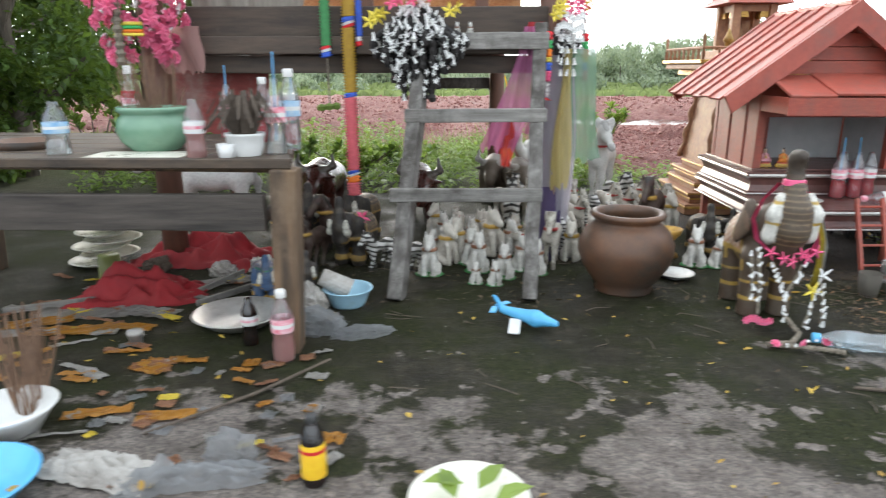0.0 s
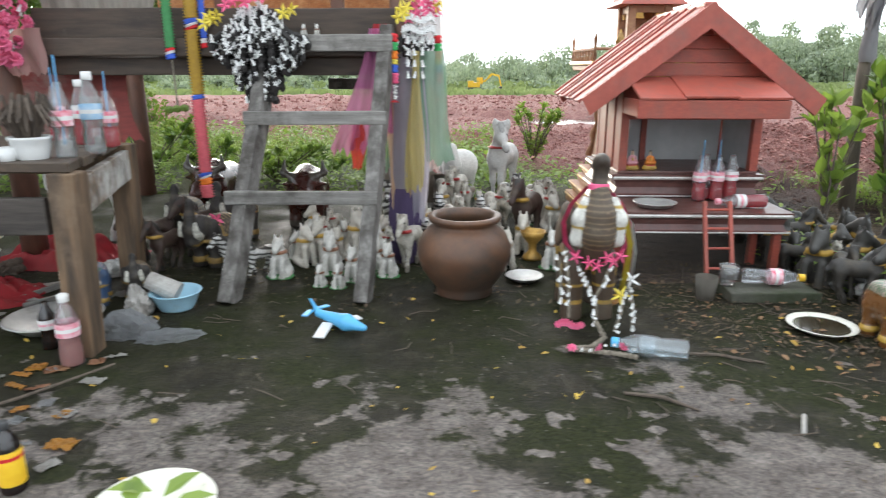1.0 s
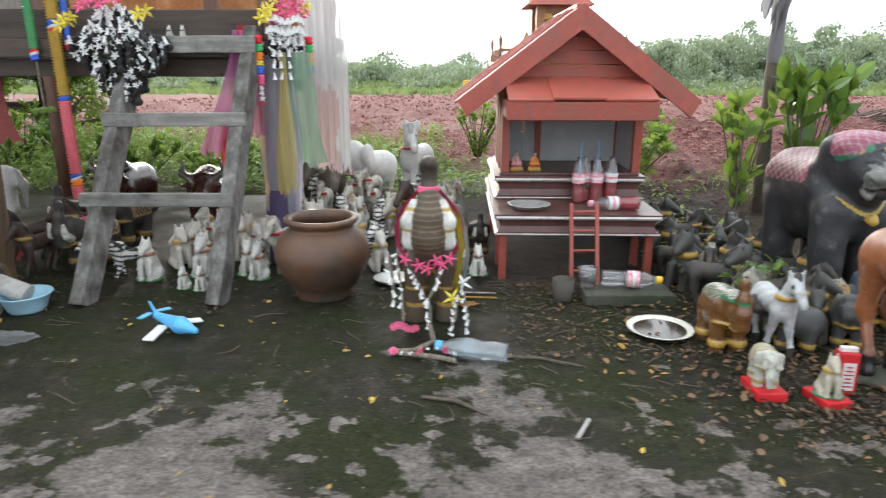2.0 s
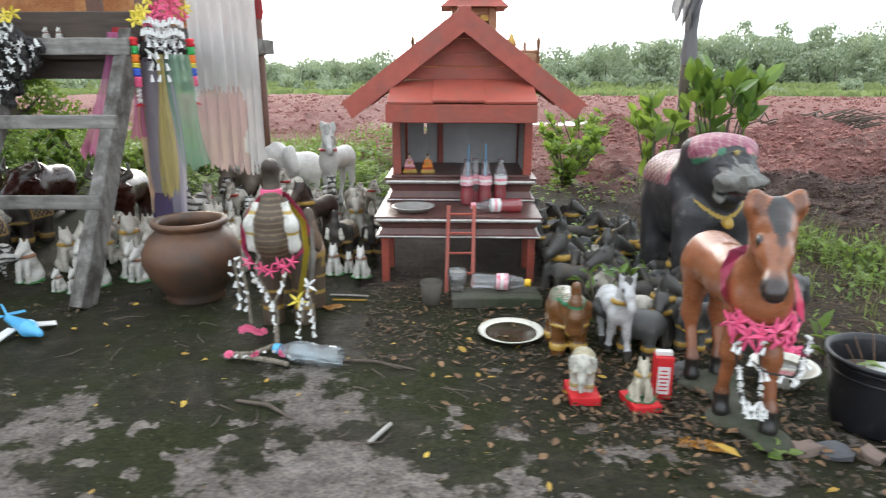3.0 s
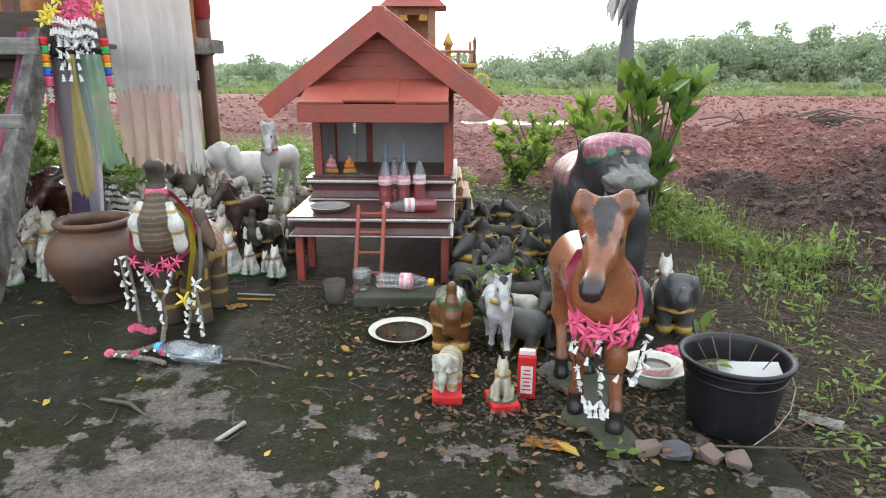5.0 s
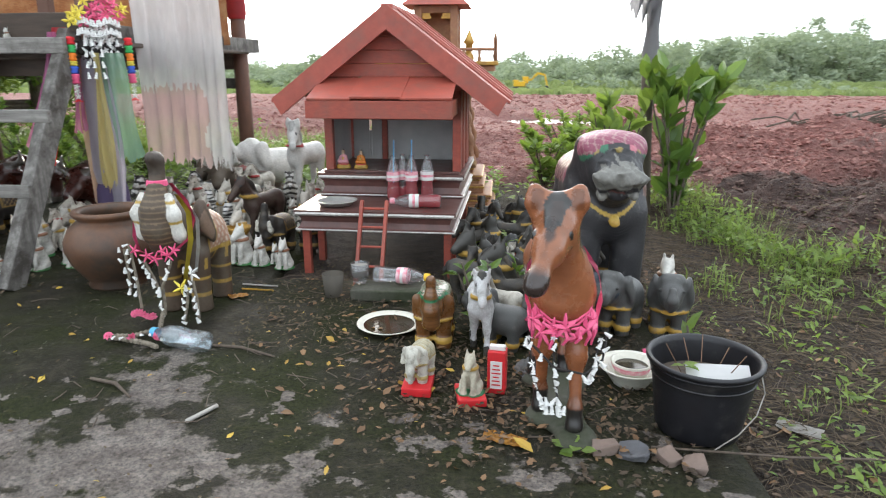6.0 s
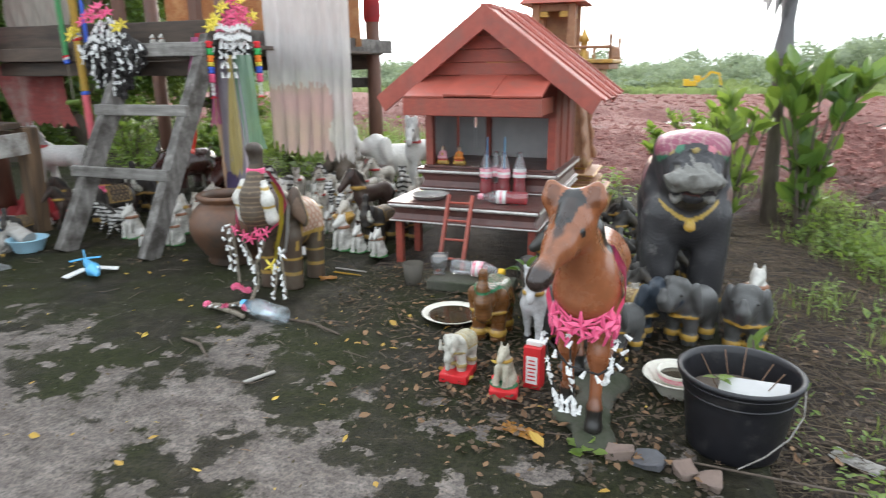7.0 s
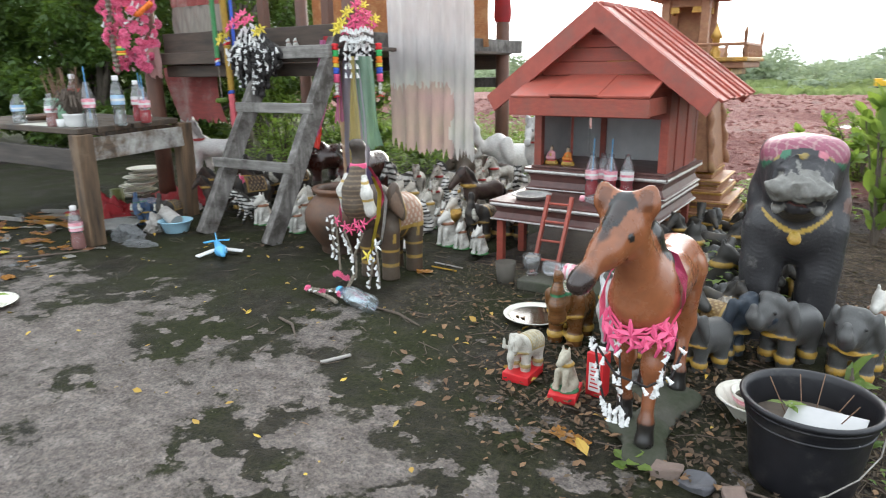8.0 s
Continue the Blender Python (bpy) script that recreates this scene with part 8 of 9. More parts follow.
def cloth_heap(place, w, d, h, material, label, seed, turn=0.0):
    t = thing("cloth_heap", place, label, "cloth", turn=turn)
    bm = bmesh.new()
    n = 34
    grid = [[bm.verts.new(((i / n - 0.5) * w * (1 + 0.2 * noise.noise((j * 0.2, seed, 0))), (j / n - 0.5) * d * (1 + 0.2 * noise.noise((i * 0.2, seed, 3))), max(0.004, h * (1 - (2 * i / n - 1) ** 2) * (1 - (2 * j / n - 1) ** 2) * (0.35 + 1.3 * abs(noise.noise((i * 0.14, j * 0.14, seed)))) + 0.02 * noise.noise((i * 0.5, j * 0.5, seed))))) for i in range(n + 1)] for j in range(n + 1)]
    for j in range(n):
        for i in range(n):
            bm.faces.new((grid[j][i], grid[j][i + 1], grid[j + 1][i + 1], grid[j + 1][i]))
    part("cloth_fold", bm, material, t, "", True)


cloth_heap((-1.22, 2.50, 0.0), 0.50, 0.30, 0.13, M_red_cloth, "crumpled dark red cloth on the slab under the table", 1, 8)
cloth_heap((-1.15, 3.05, 0.0), 0.62, 0.40, 0.17, M_red_cloth, "crumpled dark red cloth on the slab under the table", 2, -10)
cloth_heap((-0.56, 1.27, 0.0), 0.32, 0.10, 0.06, M_bag, "crumpled dirty plastic sheeting on the slab", 3, 10)
cloth_heap((-0.78, 1.30, 0.0), 0.30, 0.12, 0.05, M_clutter_white, "crumpled dirty white cloth on the slab", 4, -15)
crumple("plastic_bag", (-0.50, 1.36, 0.0), (0.07, 0.05, 0.07), 1, M_bag, "crumpled clear plastic bag", "bag", 5)
crumple("plastic_bag", (-0.46, 2.15, 0.0), (0.12, 0.08, 0.09), 1, M_bag, "crumpled plastic bag beside the table leg", "bag", 6)
crumple("plastic_bag", (-0.28, 2.10, 0.0), (0.12, 0.05, 0.035), 1, M_bag, "flattened dirty plastic bag", "bag", 7, 12)
crumple("cup_stack", (-0.50, 2.36, 0.0), (0.06, 0.09, 0.10), 1, M_clutter_white, "dirty white plastic bags", "bag", 8, 30)
crumple("foil_bag", (2.51, 1.86, 0.0), (0.06, 0.04, 0.055), 1, M_bag, "crumpled clear bag beside the foal statue", "bag", 9)
crumple("pink_rag", (2.93, 2.03, 0.0), (0.06, 0.04, 0.03), 1, M_pink_cloth, "crumpled magenta ribbon on the ground", "ribbon", 10)
crumple("foil_bag", (2.42, 2.50, 0.02), (0.09, 0.07, 0.07), 1, M_steel, "crumpled silver foil among the statues", "foil", 11)
for x, y in ((-0.70, 2.44), (-0.56, 2.50)):
    statue("elephant_statue", blue_ele if x < -0.6 else rooster_dark, M_paint_old, (x, y, 0), 20, 0.34, "small blue elephant statue with gold bands" if x < -0.6 else L_el, "statue")


def packet(place, w, l, material, label, turn, seed, category="wrapper"):
    t = thing("wrapper", place, label, category, turn=turn)
    bm = bmesh.new()
    n, m = 10, 6
    g = [[bm.verts.new(((i / n - 0.5) * l, (j / m - 0.5) * w, 0.006 + 0.009 * abs(noise.noise((i * 0.5, j * 0.6, seed))) + 0.006 * noise.noise((i * 1.3, j * 1.2, seed)))) for i in range(n + 1)] for j in range(m + 1)]
    for j in range(m):
        for i in range(n):
            bm.faces.new((g[j][i], g[j][i + 1], g[j + 1][i + 1], g[j + 1][i]))
    bmesh.ops.solidify(bm, geom=bm.faces[:], thickness=0.002)
    part("wrapper_sheet", bm, material, t)


for i, (x, y, w, l, a) in enumerate(((-0.73, 1.545, 0.05, 0.15, 8), (-0.92, 1.56, 0.045, 0.17, 14), (-0.90, 1.83, 0.07, 0.12, -20), (-1.02, 1.95, 0.02, 0.14, 10), (-0.78, 1.88, 0.03, 0.08, 5), (-1.3, 2.12, 0.09, 0.30, 6), (-1.12, 2.16, 0.06, 0.2, -8), (-1.28, 1.86, 0.03, 0.12, 14), (-1.45, 2.2, 0.08, 0.22, 20), (1.34, 2.45, 0.05, 0.075, 35), (2.42, 1.475, 0.045, 0.11, -18))):
    packet((x, y, 0), w, l, M_orange_wrap, "crumpled orange foil wrapper on the slab", a, i * 2.3)
for i, (x, y, w, l, a) in enumerate(((-1.35, 2.3, 0.16, 0.34, 12), (-1.1, 2.3, 0.10, 0.22, -14), (-0.98, 2.65, 0.1, 0.3, 25), (-0.86, 2.72, 0.05, 0.28, 40), (-1.02, 1.44, 0.012, 0.25, 12), (3.21, 1.64, 0.06, 0.11, -35), (-0.6, 2.55, 0.07, 0.16, 10))):
    packet((x, y, 0 if x < 3 else -0.03), w, l, M_clutter_white, "dirty white scrap of paper", a, 20 + i * 1.7)
for i in range(7):
    pot("white_plate", (-1.62 + 0.05 * (i % 2), 2.95 + 0.02 * i, 0.03 * i), "stacked white plate under the table", "plate", [(r * 1.1, z) for r, z in DISH], M_enamel, 28)
pot("green_can", (-1.45, 2.72, 0.0), "olive green tin under the table", "tin", [(0, 0), (0.045, 0), (0.048, 0.01), (0.045, 0.11), (0, 0.11)], mat("olive_paint", (0.16, 0.18, 0.05), None, 15, 0.5, 0.2), 20)
pot("bottle_cap_cup", (-1.03, 2.03, 0.0), "small white lid on an orange cup", "cup", [(0, 0), (0.02, 0), (0.024, 0.03), (0.026, 0.03), (0.026, 0.045), (0, 0.046)], M_clutter_white, 16)
st = thing("chalk_stick", (1.605, 1.53, 0.0), "short white plastic pipe on the slab", "pipe", turn=62)
part("pipe", tube([(-0.05, 0, 0.006), (0.05, 0, 0.006)], 0.006, 12), M_clutter_white, st, "", True)
for a, b, m in (((1.30, 2.60), (1.46, 2.585), M_clutter_white), ((1.32, 2.54), (1.46, 2.53), M_mustard)):
    s2 = thing("drinking_straw", (*a, 0), "thin plastic straw on the ground", "straw")
    part("straw_tube", tube([(0, 0, 0.005), (b[0] - a[0], b[1] - a[1], 0.005)], 0.004, 6), m, s2)

# scraps strewn under and before the table
rs = random.Random(55)
scraps = (("crumpled orange foil wrapper on the slab", M_orange_wrap), ("dirty white scrap of paper", M_clutter_white), ("scrap of brown packing paper", M_gold_wood), ("torn dirty plastic scrap", M_bag), ("faded yellow flower scrap", M_yellow_cloth))
for i in range(112):
    lab, m = scraps[rs.choice((0, 1, 1, 2, 2, 2, 3, 4))]
    x, y = (rs.uniform(-1.7, -0.75), rs.uniform(1.75, 2.75)) if i % 2 else (rs.uniform(-1.3, -0.25), rs.uniform(1.2, 1.95))
    packet((x, y, 0), rs.uniform(0.012, 0.05), rs.uniform(0.025, 0.11) * (1.3 if i % 2 else 0.65), m, lab, rs.uniform(-40, 40), 60 + i * 1.3)
for i, (x, y, a) in enumerate(((-1.5, 2.35, 20), (-0.95, 2.62, 65), (-1.35, 2.62, -30), (-0.85, 2.5, 50), (-1.6, 2.05, 8))):
    s3 = thing("wood_strip", (x, y, 0), "thin strip of weathered wood on the slab", "stick", turn=a)
    part("strip", board((-0.16, 0, 0.012), (0.16, 0, 0.02), 0.012, 0.025, 0.002), M_old_wood_x, s3)
for i, (x, y) in enumerate(((-0.98, 2.78), (-0.82, 2.86), (-1.3, 2.85))):
    crumple("clutter_lump", (x, y, 0.0), (0.07, 0.06, 0.07), 1, (M_clutter_white, M_steel, M_twig)[i], "dirty crumpled rubbish on the red cloth", "rubbish", 30 + i, 20 * i)

# stones along the slab's corner
for i, (x, y, sx, sy, sz, m, a) in enumerate(((2.665, 1.45, 0.045, 0.035, 0.022, M_stone, 10), (2.735, 1.435, 0.05, 0.045, 0.020, M_tile, -20), (2.815, 1.42, 0.035, 0.032, 0.022, M_stone, 15), (2.865, 1.395, 0.035, 0.03, 0.020, M_stone, -5))):
    t = thing("stone", (x, y, 0), "broken piece of brick or tile on the slab", "stone", "stones along the slab", a)
    bm = bmesh.new()
    box(bm, (0, 0, sz * 0.5), (sx * 1.4, sy * 1.3, sz * 1.2), pose(0, 0, 0, 6 * math.sin(i), 5 * math.cos(i), 0), 0.006)
    bmesh.ops.subdivide_edges(bm, edges=bm.edges[:], cuts=2, use_grid_fill=True)
    for v in bm.verts:
        v.co += noise.noise_vector(v.co * 22 + Vector((i * 3, 0, 0))) * 0.014
    part("stone_body", bm, m, t)


# ---- plants ----
def scatter_leaves():
    rnd = random.Random(77)
    dry, yellow = Leaves(), Leaves()
    def lay(target, x, y, s, z0=0.004):
        v, f = leaf_points(rnd, s, rnd.uniform(0.4, 0.65), rnd.uniform(-0.3, 0.35))
        z = z0 if (x < 2.9 and y < 2.7) or x < 1.35 else ground_height(x, y) + 0.006
        target.add(v, f, turn_matrix((x, y, z + rnd.uniform(0.002, 0.012)), rnd.uniform(0, 360), rnd.gauss(0, 14), rnd.gauss(0, 14)))
    for _ in range(1150):
        lay(dry, rnd.gauss(2.38, 0.22), rnd.gauss(1.70, 0.20), rnd.uniform(0.006, 0.024))
    for _ in range(2300):
        lay(dry, rnd.uniform(1.45, 2.75), rnd.uniform(1.95, 3.1), rnd.uniform(0.007, 0.022))
    for _ in range(9000):
        lay(dry, rnd.uniform(2.6, 4.6), rnd.uniform(1.3, 4.4), rnd.uniform(0.007, 0.028))
    for _ in range(700):
        lay(dry, rnd.uniform(-1.0, 1.5), rnd.uniform(2.35, 3.4), rnd.uniform(0.012, 0.03))
    for _ in range(500):
        lay(dry, rnd.uniform(0.6, 2.9), rnd.uniform(1.0, 2.3), rnd.uniform(0.005, 0.015))
    for _ in range(70):
        lay(yellow, rnd.uniform(0.3, 2.75), rnd.uniform(1.0, 2.5), rnd.uniform(0.012, 0.03))
    for _ in range(26):
        lay(yellow, rnd.gauss(2.1, 0.35), rnd.gauss(2.0, 0.2), rnd.uniform(0.015, 0.035))
    for _ in range(40):
        lay(yellow, rnd.uniform(-1.5, 0.3), rnd.uniform(1.2, 2.3), rnd.uniform(0.015, 0.04))
    brown = Leaves()
    for _ in range(330):
        lay(brown, rnd.gauss(2.36, 0.27), rnd.gauss(1.74, 0.22), rnd.uniform(0.016, 0.036))
    for _ in range(260):
        lay(brown, rnd.uniform(1.5, 2.75), rnd.uniform(1.95, 2.75), rnd.uniform(0.014, 0.032))
    for _ in range(160):
        lay(brown, rnd.uniform(2.95, 3.8), rnd.uniform(1.3, 3.2), rnd.uniform(0.016, 0.035))
    tagged(brown.make("curled_leaves", M_brown_leaf), "curled brown fallen leaves round the statues", "leaves", "", "stuff")
    tagged(dry.make("leaf_litter", M_dry_leaf), "scattered dry brown leaves", "leaves", "", "stuff")
    tagged(yellow.make("fallen_leaves", M_yellow_leaf), "scattered fallen yellow leaves", "leaves", "", "stuff")
    tw = bmesh.new()
    for _ in range(480):
        if rnd.random() < 0.4:
            x, y = rnd.uniform(1.45, 2.8), rnd.uniform(1.9, 2.9)
        else:
            x, y = rnd.uniform(-0.4, 4.2), rnd.uniform(1.4, 3.2)
        if rnd.random() < 0.5:
            x, y = rnd.uniform(2.95, 4.4), rnd.uniform(1.4, 3.8)
        z = 0.006 if (x < 2.9 and y < 2.7) or x < 1.35 else ground_height(x, y) + 0.012
        a, l = rnd.uniform(0, 6.28), rnd.uniform(0.02, 0.11)
        bend = rnd.gauss(0, 0.02)
        tube([(x, y, z), (x + l / 2 * math.cos(a) - bend, y + l / 2 * math.sin(a) + bend, z + 0.004), (x + l * math.cos(a), y + l * math.sin(a), z + rnd.uniform(0, 0.01))], [0.0020, 0.0016, 0.0010], 4, tw)
    tagged(part("twigs", tw, M_twig), "thin dead twigs scattered on the ground", "twigs", "", "stuff")


scatter_leaves()


def twig_thing(pts, r, label):
    t = thing("dead_branch", pts[0], label, "branch")
    o = Vector(pts[0])
    part("branch", tube([Vector(p) - o for p in pts], r, 6), M_twig, t)


twig_thing([(1.18, 1.70, 0.006), (1.28, 1.665, 0.012), (1.36, 1.60, 0.006)], [0.005, 0.006, 0.003], "thin dead branch lying on the slab")
twig_thing([(1.42, 1.97, 0.006), (1.55, 1.95, 0.010), (1.68, 1.90, 0.005)], [0.004, 0.005, 0.003], "thin dead branch lying on the slab")
twig_thing([(-0.75, 1.45, 0.008), (-0.52, 1.66, 0.012), (-0.35, 1.86, 0.02)], [0.004, 0.005, 0.004], "thin dead branch lying on the slab")
twig_thing([(2.78, 1.46, 0.012), (3.1, 1.43, 0.02), (3.55, 1.48, 0.0)], [0.003, 0.003, 0.002], "long pale dry stem across the slab edge")


def grass_field():
    rnd = random.Random(78)
    blades, weeds = Leaves(), Leaves()
    def open_spot(x, y):
        return noise.noise((x * 1.7, y * 1.7, 31.0)) + 0.5 * noise.noise((x * 5, y * 5, 33.0)) < 0.02
    def blade(x, y, h):
        w = rnd.uniform(0.0015, 0.0032) * (1 if y < 5 else 2.2)
        b = rnd.uniform(0.2, 0.8) * h
        z = ground_height(x, y) - 0.01
        blades.add([(-w, 0, 0), (w, 0, 0), (-w * 0.8, b * 0.3, h * 0.55), (w * 0.8, b * 0.3, h * 0.55), (0, b, h * 0.9)], [(0, 1, 3, 2), (2, 3, 4)], turn_matrix((x, y, z), rnd.uniform(0, 360), 0))
    def weed(x, y, n, size, h):
        z = ground_height(x, y)
        for i in range(n):
            v, f = leaf_points(rnd, size * rnd.uniform(0.6, 1.1), rnd.uniform(0.35, 0.6), 0.3)
            weeds.add(v, f, turn_matrix((x + rnd.gauss(0, size * 0.5), y + rnd.gauss(0, size * 0.5), z + h * rnd.random()), rnd.uniform(0, 360), rnd.uniform(-10, 45)))
    for _ in range(55):
        cx = rnd.uniform(3.05, 4.1)
        cy = rnd.uniform(1.35, 4.6)
        if cy < 1.3 or open_spot(cx, cy) or red_share(cx, cy) > 0.4 or (cx < 3.05 and cy < 2.6):
            continue
        for _ in range(rnd.randint(8, 22)):
            blade(cx + rnd.gauss(0, 0.05), cy + rnd.gauss(0, 0.05), rnd.uniform(0.03, 0.11))
    for _ in range(16):
        u = rnd.random()
        cx, cy = 3.3 + 0.6 * u + rnd.gauss(0, 0.12), 3.8 - 1.5 * u + rnd.gauss(0, 0.28)
        for _ in range(12):
            x, y = cx + rnd.gauss(0, 0.13), cy + rnd.gauss(0, 0.10)
            if open_spot(x, y):
                continue
            weed(x, y, rnd.randint(3, 8), rnd.uniform(0.025, 0.05), 0.07)
            for _ in range(4):
                blade(x + rnd.gauss(0, 0.04), y + rnd.gauss(0, 0.04), rnd.uniform(0.04, 0.14))
    for _ in range(24):
        x = rnd.uniform(3.05, 4.3)
        y = rnd.uniform(1.3, 3.9)
        if red_share(x, y) < 0.3 and not open_spot(x, y):
            weed(x, y, rnd.randint(4, 12), rnd.uniform(0.022, 0.045), 0.06)
    for _ in range(26):
        weed(rnd.uniform(3.05, 3.4), rnd.uniform(1.25, 2.1), rnd.randint(3, 7), rnd.uniform(0.02, 0.04), 0.05)
    for _ in range(420):
        x, y = rnd.uniform(-2.8, 1.3), rnd.uniform(4.85, 7.5)
        weed(x, y, rnd.randint(8, 20), rnd.uniform(0.06, 0.11), 0.12 + 0.32 * min(1, (y - 4.7) / 1.2) * (1.0 if x < -0.3 else 0.45))
    for _ in range(160):
        x, y = rnd.uniform(0.6, 3.2), rnd.uniform(4.6, 6.6)
        if red_share(x, y) < 0.6:
            weed(x, y, rnd.randint(6, 14), rnd.uniform(0.05, 0.09), 0.16)
    for _ in range(1800):
        x, y = rnd.uniform(-4, 2.5), rnd.uniform(6.5, 13)
        if red_share(x, y) < 0.5:
            for _ in range(6):
                blade(x + rnd.gauss(0, 0.12), y + rnd.gauss(0, 0.12), rnd.uniform(0.15, 0.45))
    for _ in range(130):
        weed(rnd.uniform(2.25, 2.75), rnd.uniform(2.5, 3.7), rnd.randint(2, 5), rnd.uniform(0.04, 0.07), 0.16)
    tagged(blades.make("grass", M_grass), "patchy green grass and dry blades", "grass", "", "stuff")
    tagged(weeds.make("weeds", M_weed), "low broad-leaved green weeds", "weeds", "", "stuff")


grass_field()


def soil_edge():
    """Weeds along the edge of the digging, dry straw and thin stems over the bare soil beside the slab."""
    r = np.random.default_rng(79)
    def edge_at(n):
        u = r.random(n)
        x = 3.45 + 0.55 * u + r.normal(0, 0.16, n)
        y = 4.85 - 2.35 * u + r.normal(0, 0.16, n)
        keep = np.array([noise.noise((a * 2.1, b * 2.1, 41.0)) > 0.0 for a, b in zip(x, y)]) & (x > 3.05)
        return x[keep], y[keep]
    def ground_at(x, y, lift):
        return np.stack([x, y, np.array([ground_height(a, b) for a, b in zip(x, y)]) + lift], 1)
    x, y = edge_at(2100)
    n = len(x)
    v1, f1 = strew(SIMPLE_LEAF[0], SIMPLE_LEAF[1], ground_at(x, y, r.uniform(0.0, 0.11, n)), r.uniform(0, 360, n), r.uniform(-15, 65, n), r.normal(0, 25, n), r.uniform(0.025, 0.065, n))
    x, y = r.uniform(3.08, 3.6, 700), r.uniform(1.25, 2.5, 700)
    keep = np.array([noise.noise((a * 3.5, b * 3.5, 47.0)) > 0.1 for a, b in zip(x, y)])
    x, y = x[keep], y[keep]
    n = len(x)
    v2, f2 = strew(SIMPLE_LEAF[0], SIMPLE_LEAF[1], ground_at(x, y, r.uniform(0.0, 0.06, n)), r.uniform(0, 360, n), r.uniform(-10, 60, n), r.normal(0, 25, n), r.uniform(0.02, 0.045, n))
    tagged(bulk("edge_weeds", np.concatenate([v1, v2]), np.concatenate([f1, f2 + len(v1)]), M_weed), "low green weeds along the edge of the bare soil", "weeds", "", "stuff")
    x, y = edge_at(2600)
    n = len(x)
    blade = [(-0.012, 0, 0), (0.012, 0, 0), (-0.009, 0.18, 0.6), (0.009, 0.18, 0.6), (-0.002, 0.5, 0.92), (0.002, 0.5, 0.92)]
    v, f = strew(blade, [(0, 1, 3, 2), (2, 3, 5, 4)], ground_at(x, y, -0.005), r.uniform(0, 360, n), r.normal(0, 12, n), 0, r.uniform(0.05, 0.19, n))
    tagged(bulk("edge_grass", v, f, M_grass), "thin grass blades along the edge of the bare soil", "grass", "", "stuff")
    rod = [(-0.5, -0.006, 0), (-0.5, 0.006, 0), (-0.5, 0, 0.011), (0.05, 0.02, 0.0), (0.05, 0.032, 0.0), (0.05, 0.026, 0.012), (0.5, -0.003, 0.01), (0.5, 0.003, 0.01), (0.5, 0, 0.016)]
    rf = [(0, 1, 4, 3), (1, 2, 5, 4), (2, 0, 3, 5), (3, 4, 7, 6), (4, 5, 8, 7), (5, 3, 6, 8)]
    x, y = np.concatenate([r.uniform(2.95, 4.1, 8200), r.normal(2.45, 0.25, 350), r.uniform(1.5, 2.7, 500)]), np.concatenate([r.uniform(1.25, 4.3, 8200), r.normal(1.75, 0.2, 350), r.uniform(1.95, 2.9, 500)])
    n = len(x)
    at = ground_at(x, y, 0.010)
    slab_top = (x < 2.92) & (y < 2.72)
    at[slab_top, 2] = 0.006
    v, f = strew(rod, rf, at, r.uniform(0, 360, n), 0, r.normal(0, 5, n), np.where(slab_top, r.uniform(0.02, 0.07, n), r.uniform(0.03, 0.17, n)))
    tagged(bulk("dry_straw", v, f, M_straw_dry), "dry straw and thin dead stems on the soil", "straw", "", "stuff")


soil_edge()


def leafy_plant(name, place, height, spread, stems, leaves, size, material, label, category, seed, width=0.42, droop=0.3):
    t = thing(name, place, label, category)
    r = random.Random(seed)
    lv = Leaves()
    for s in range(stems):
        a = r.uniform(0, 6.28)
        top = Vector((spread * r.uniform(0.2, 1) * math.cos(a), spread * r.uniform(0.2, 1) * math.sin(a), height * r.uniform(0.65, 1.0)))
        mid = top * 0.5 + Vector((0, 0, height * 0.08))
        part("stem", tube([(0, 0, 0), mid, top], [0.009, 0.006, 0.003], 6), M_bark, t)
        for k in range(leaves):
            u = r.uniform(0.12, 1.0)
            p = mid.lerp(top, u) if u > 0.5 else mid * (2 * u)
            v, f = leaf_points(r, size * r.uniform(0.7, 1.15), width, droop)
            lv.add(v, f, turn_matrix(p, r.uniform(0, 360), r.uniform(15, 78) if width < 0.5 else r.uniform(32, 86), r.gauss(0, 20)))
    lv.make("foliage", material, t)
    return t


leafy_plant("broadleaf_shrub", (3.45, 4.02, -0.04), 0.95, 0.27, 17, 14, 0.155, M_shrub, "glossy broad-leaved green shrub beside the pole", "shrub", 41, 0.5, 0.08)
leafy_plant("broadleaf_shrub", (3.08, 4.05, -0.04), 0.78, 0.24, 9, 11, 0.135, M_weed, "yellow-green young shrub beside the pole", "shrub", 42, 0.5, 0.08)
leafy_plant("sapling", (2.75, 5.2, -0.05), 0.52, 0.34, 14, 30, 0.10, M_weed, "young broad-leaved sapling at the edge of the red earth", "sapling", 43)
leafy_plant("sapling", (3.0, 5.8, -0.05), 0.60, 0.36, 14, 34, 0.08, M_weed, "bushy young sapling at the edge of the red earth", "sapling", 44)
leafy_plant("sapling", (1.60, 6.8, -0.06), 0.62, 0.40, 16, 34, 0.075, M_weed, "bushy young sapling behind the shrines", "sapling", 45)
leafy_plant("weed_plant", (2.33, 2.20, 0.0), 0.26, 0.10, 4, 7, 0.06, M_shrub, "small green weed growing among the statues", "plant", 46)
leafy_plant("weed_plant", (2.50, 2.35, 0.0), 0.22, 0.10, 4, 6, 0.055, M_shrub, "small green weed growing among the statues", "plant", 47)
leafy_plant("weed_plant", (3.02, 1.98, -0.02), 0.14, 0.06, 3, 4, 0.08, M_weed, "small green weed beside the bucket", "plant", 48)
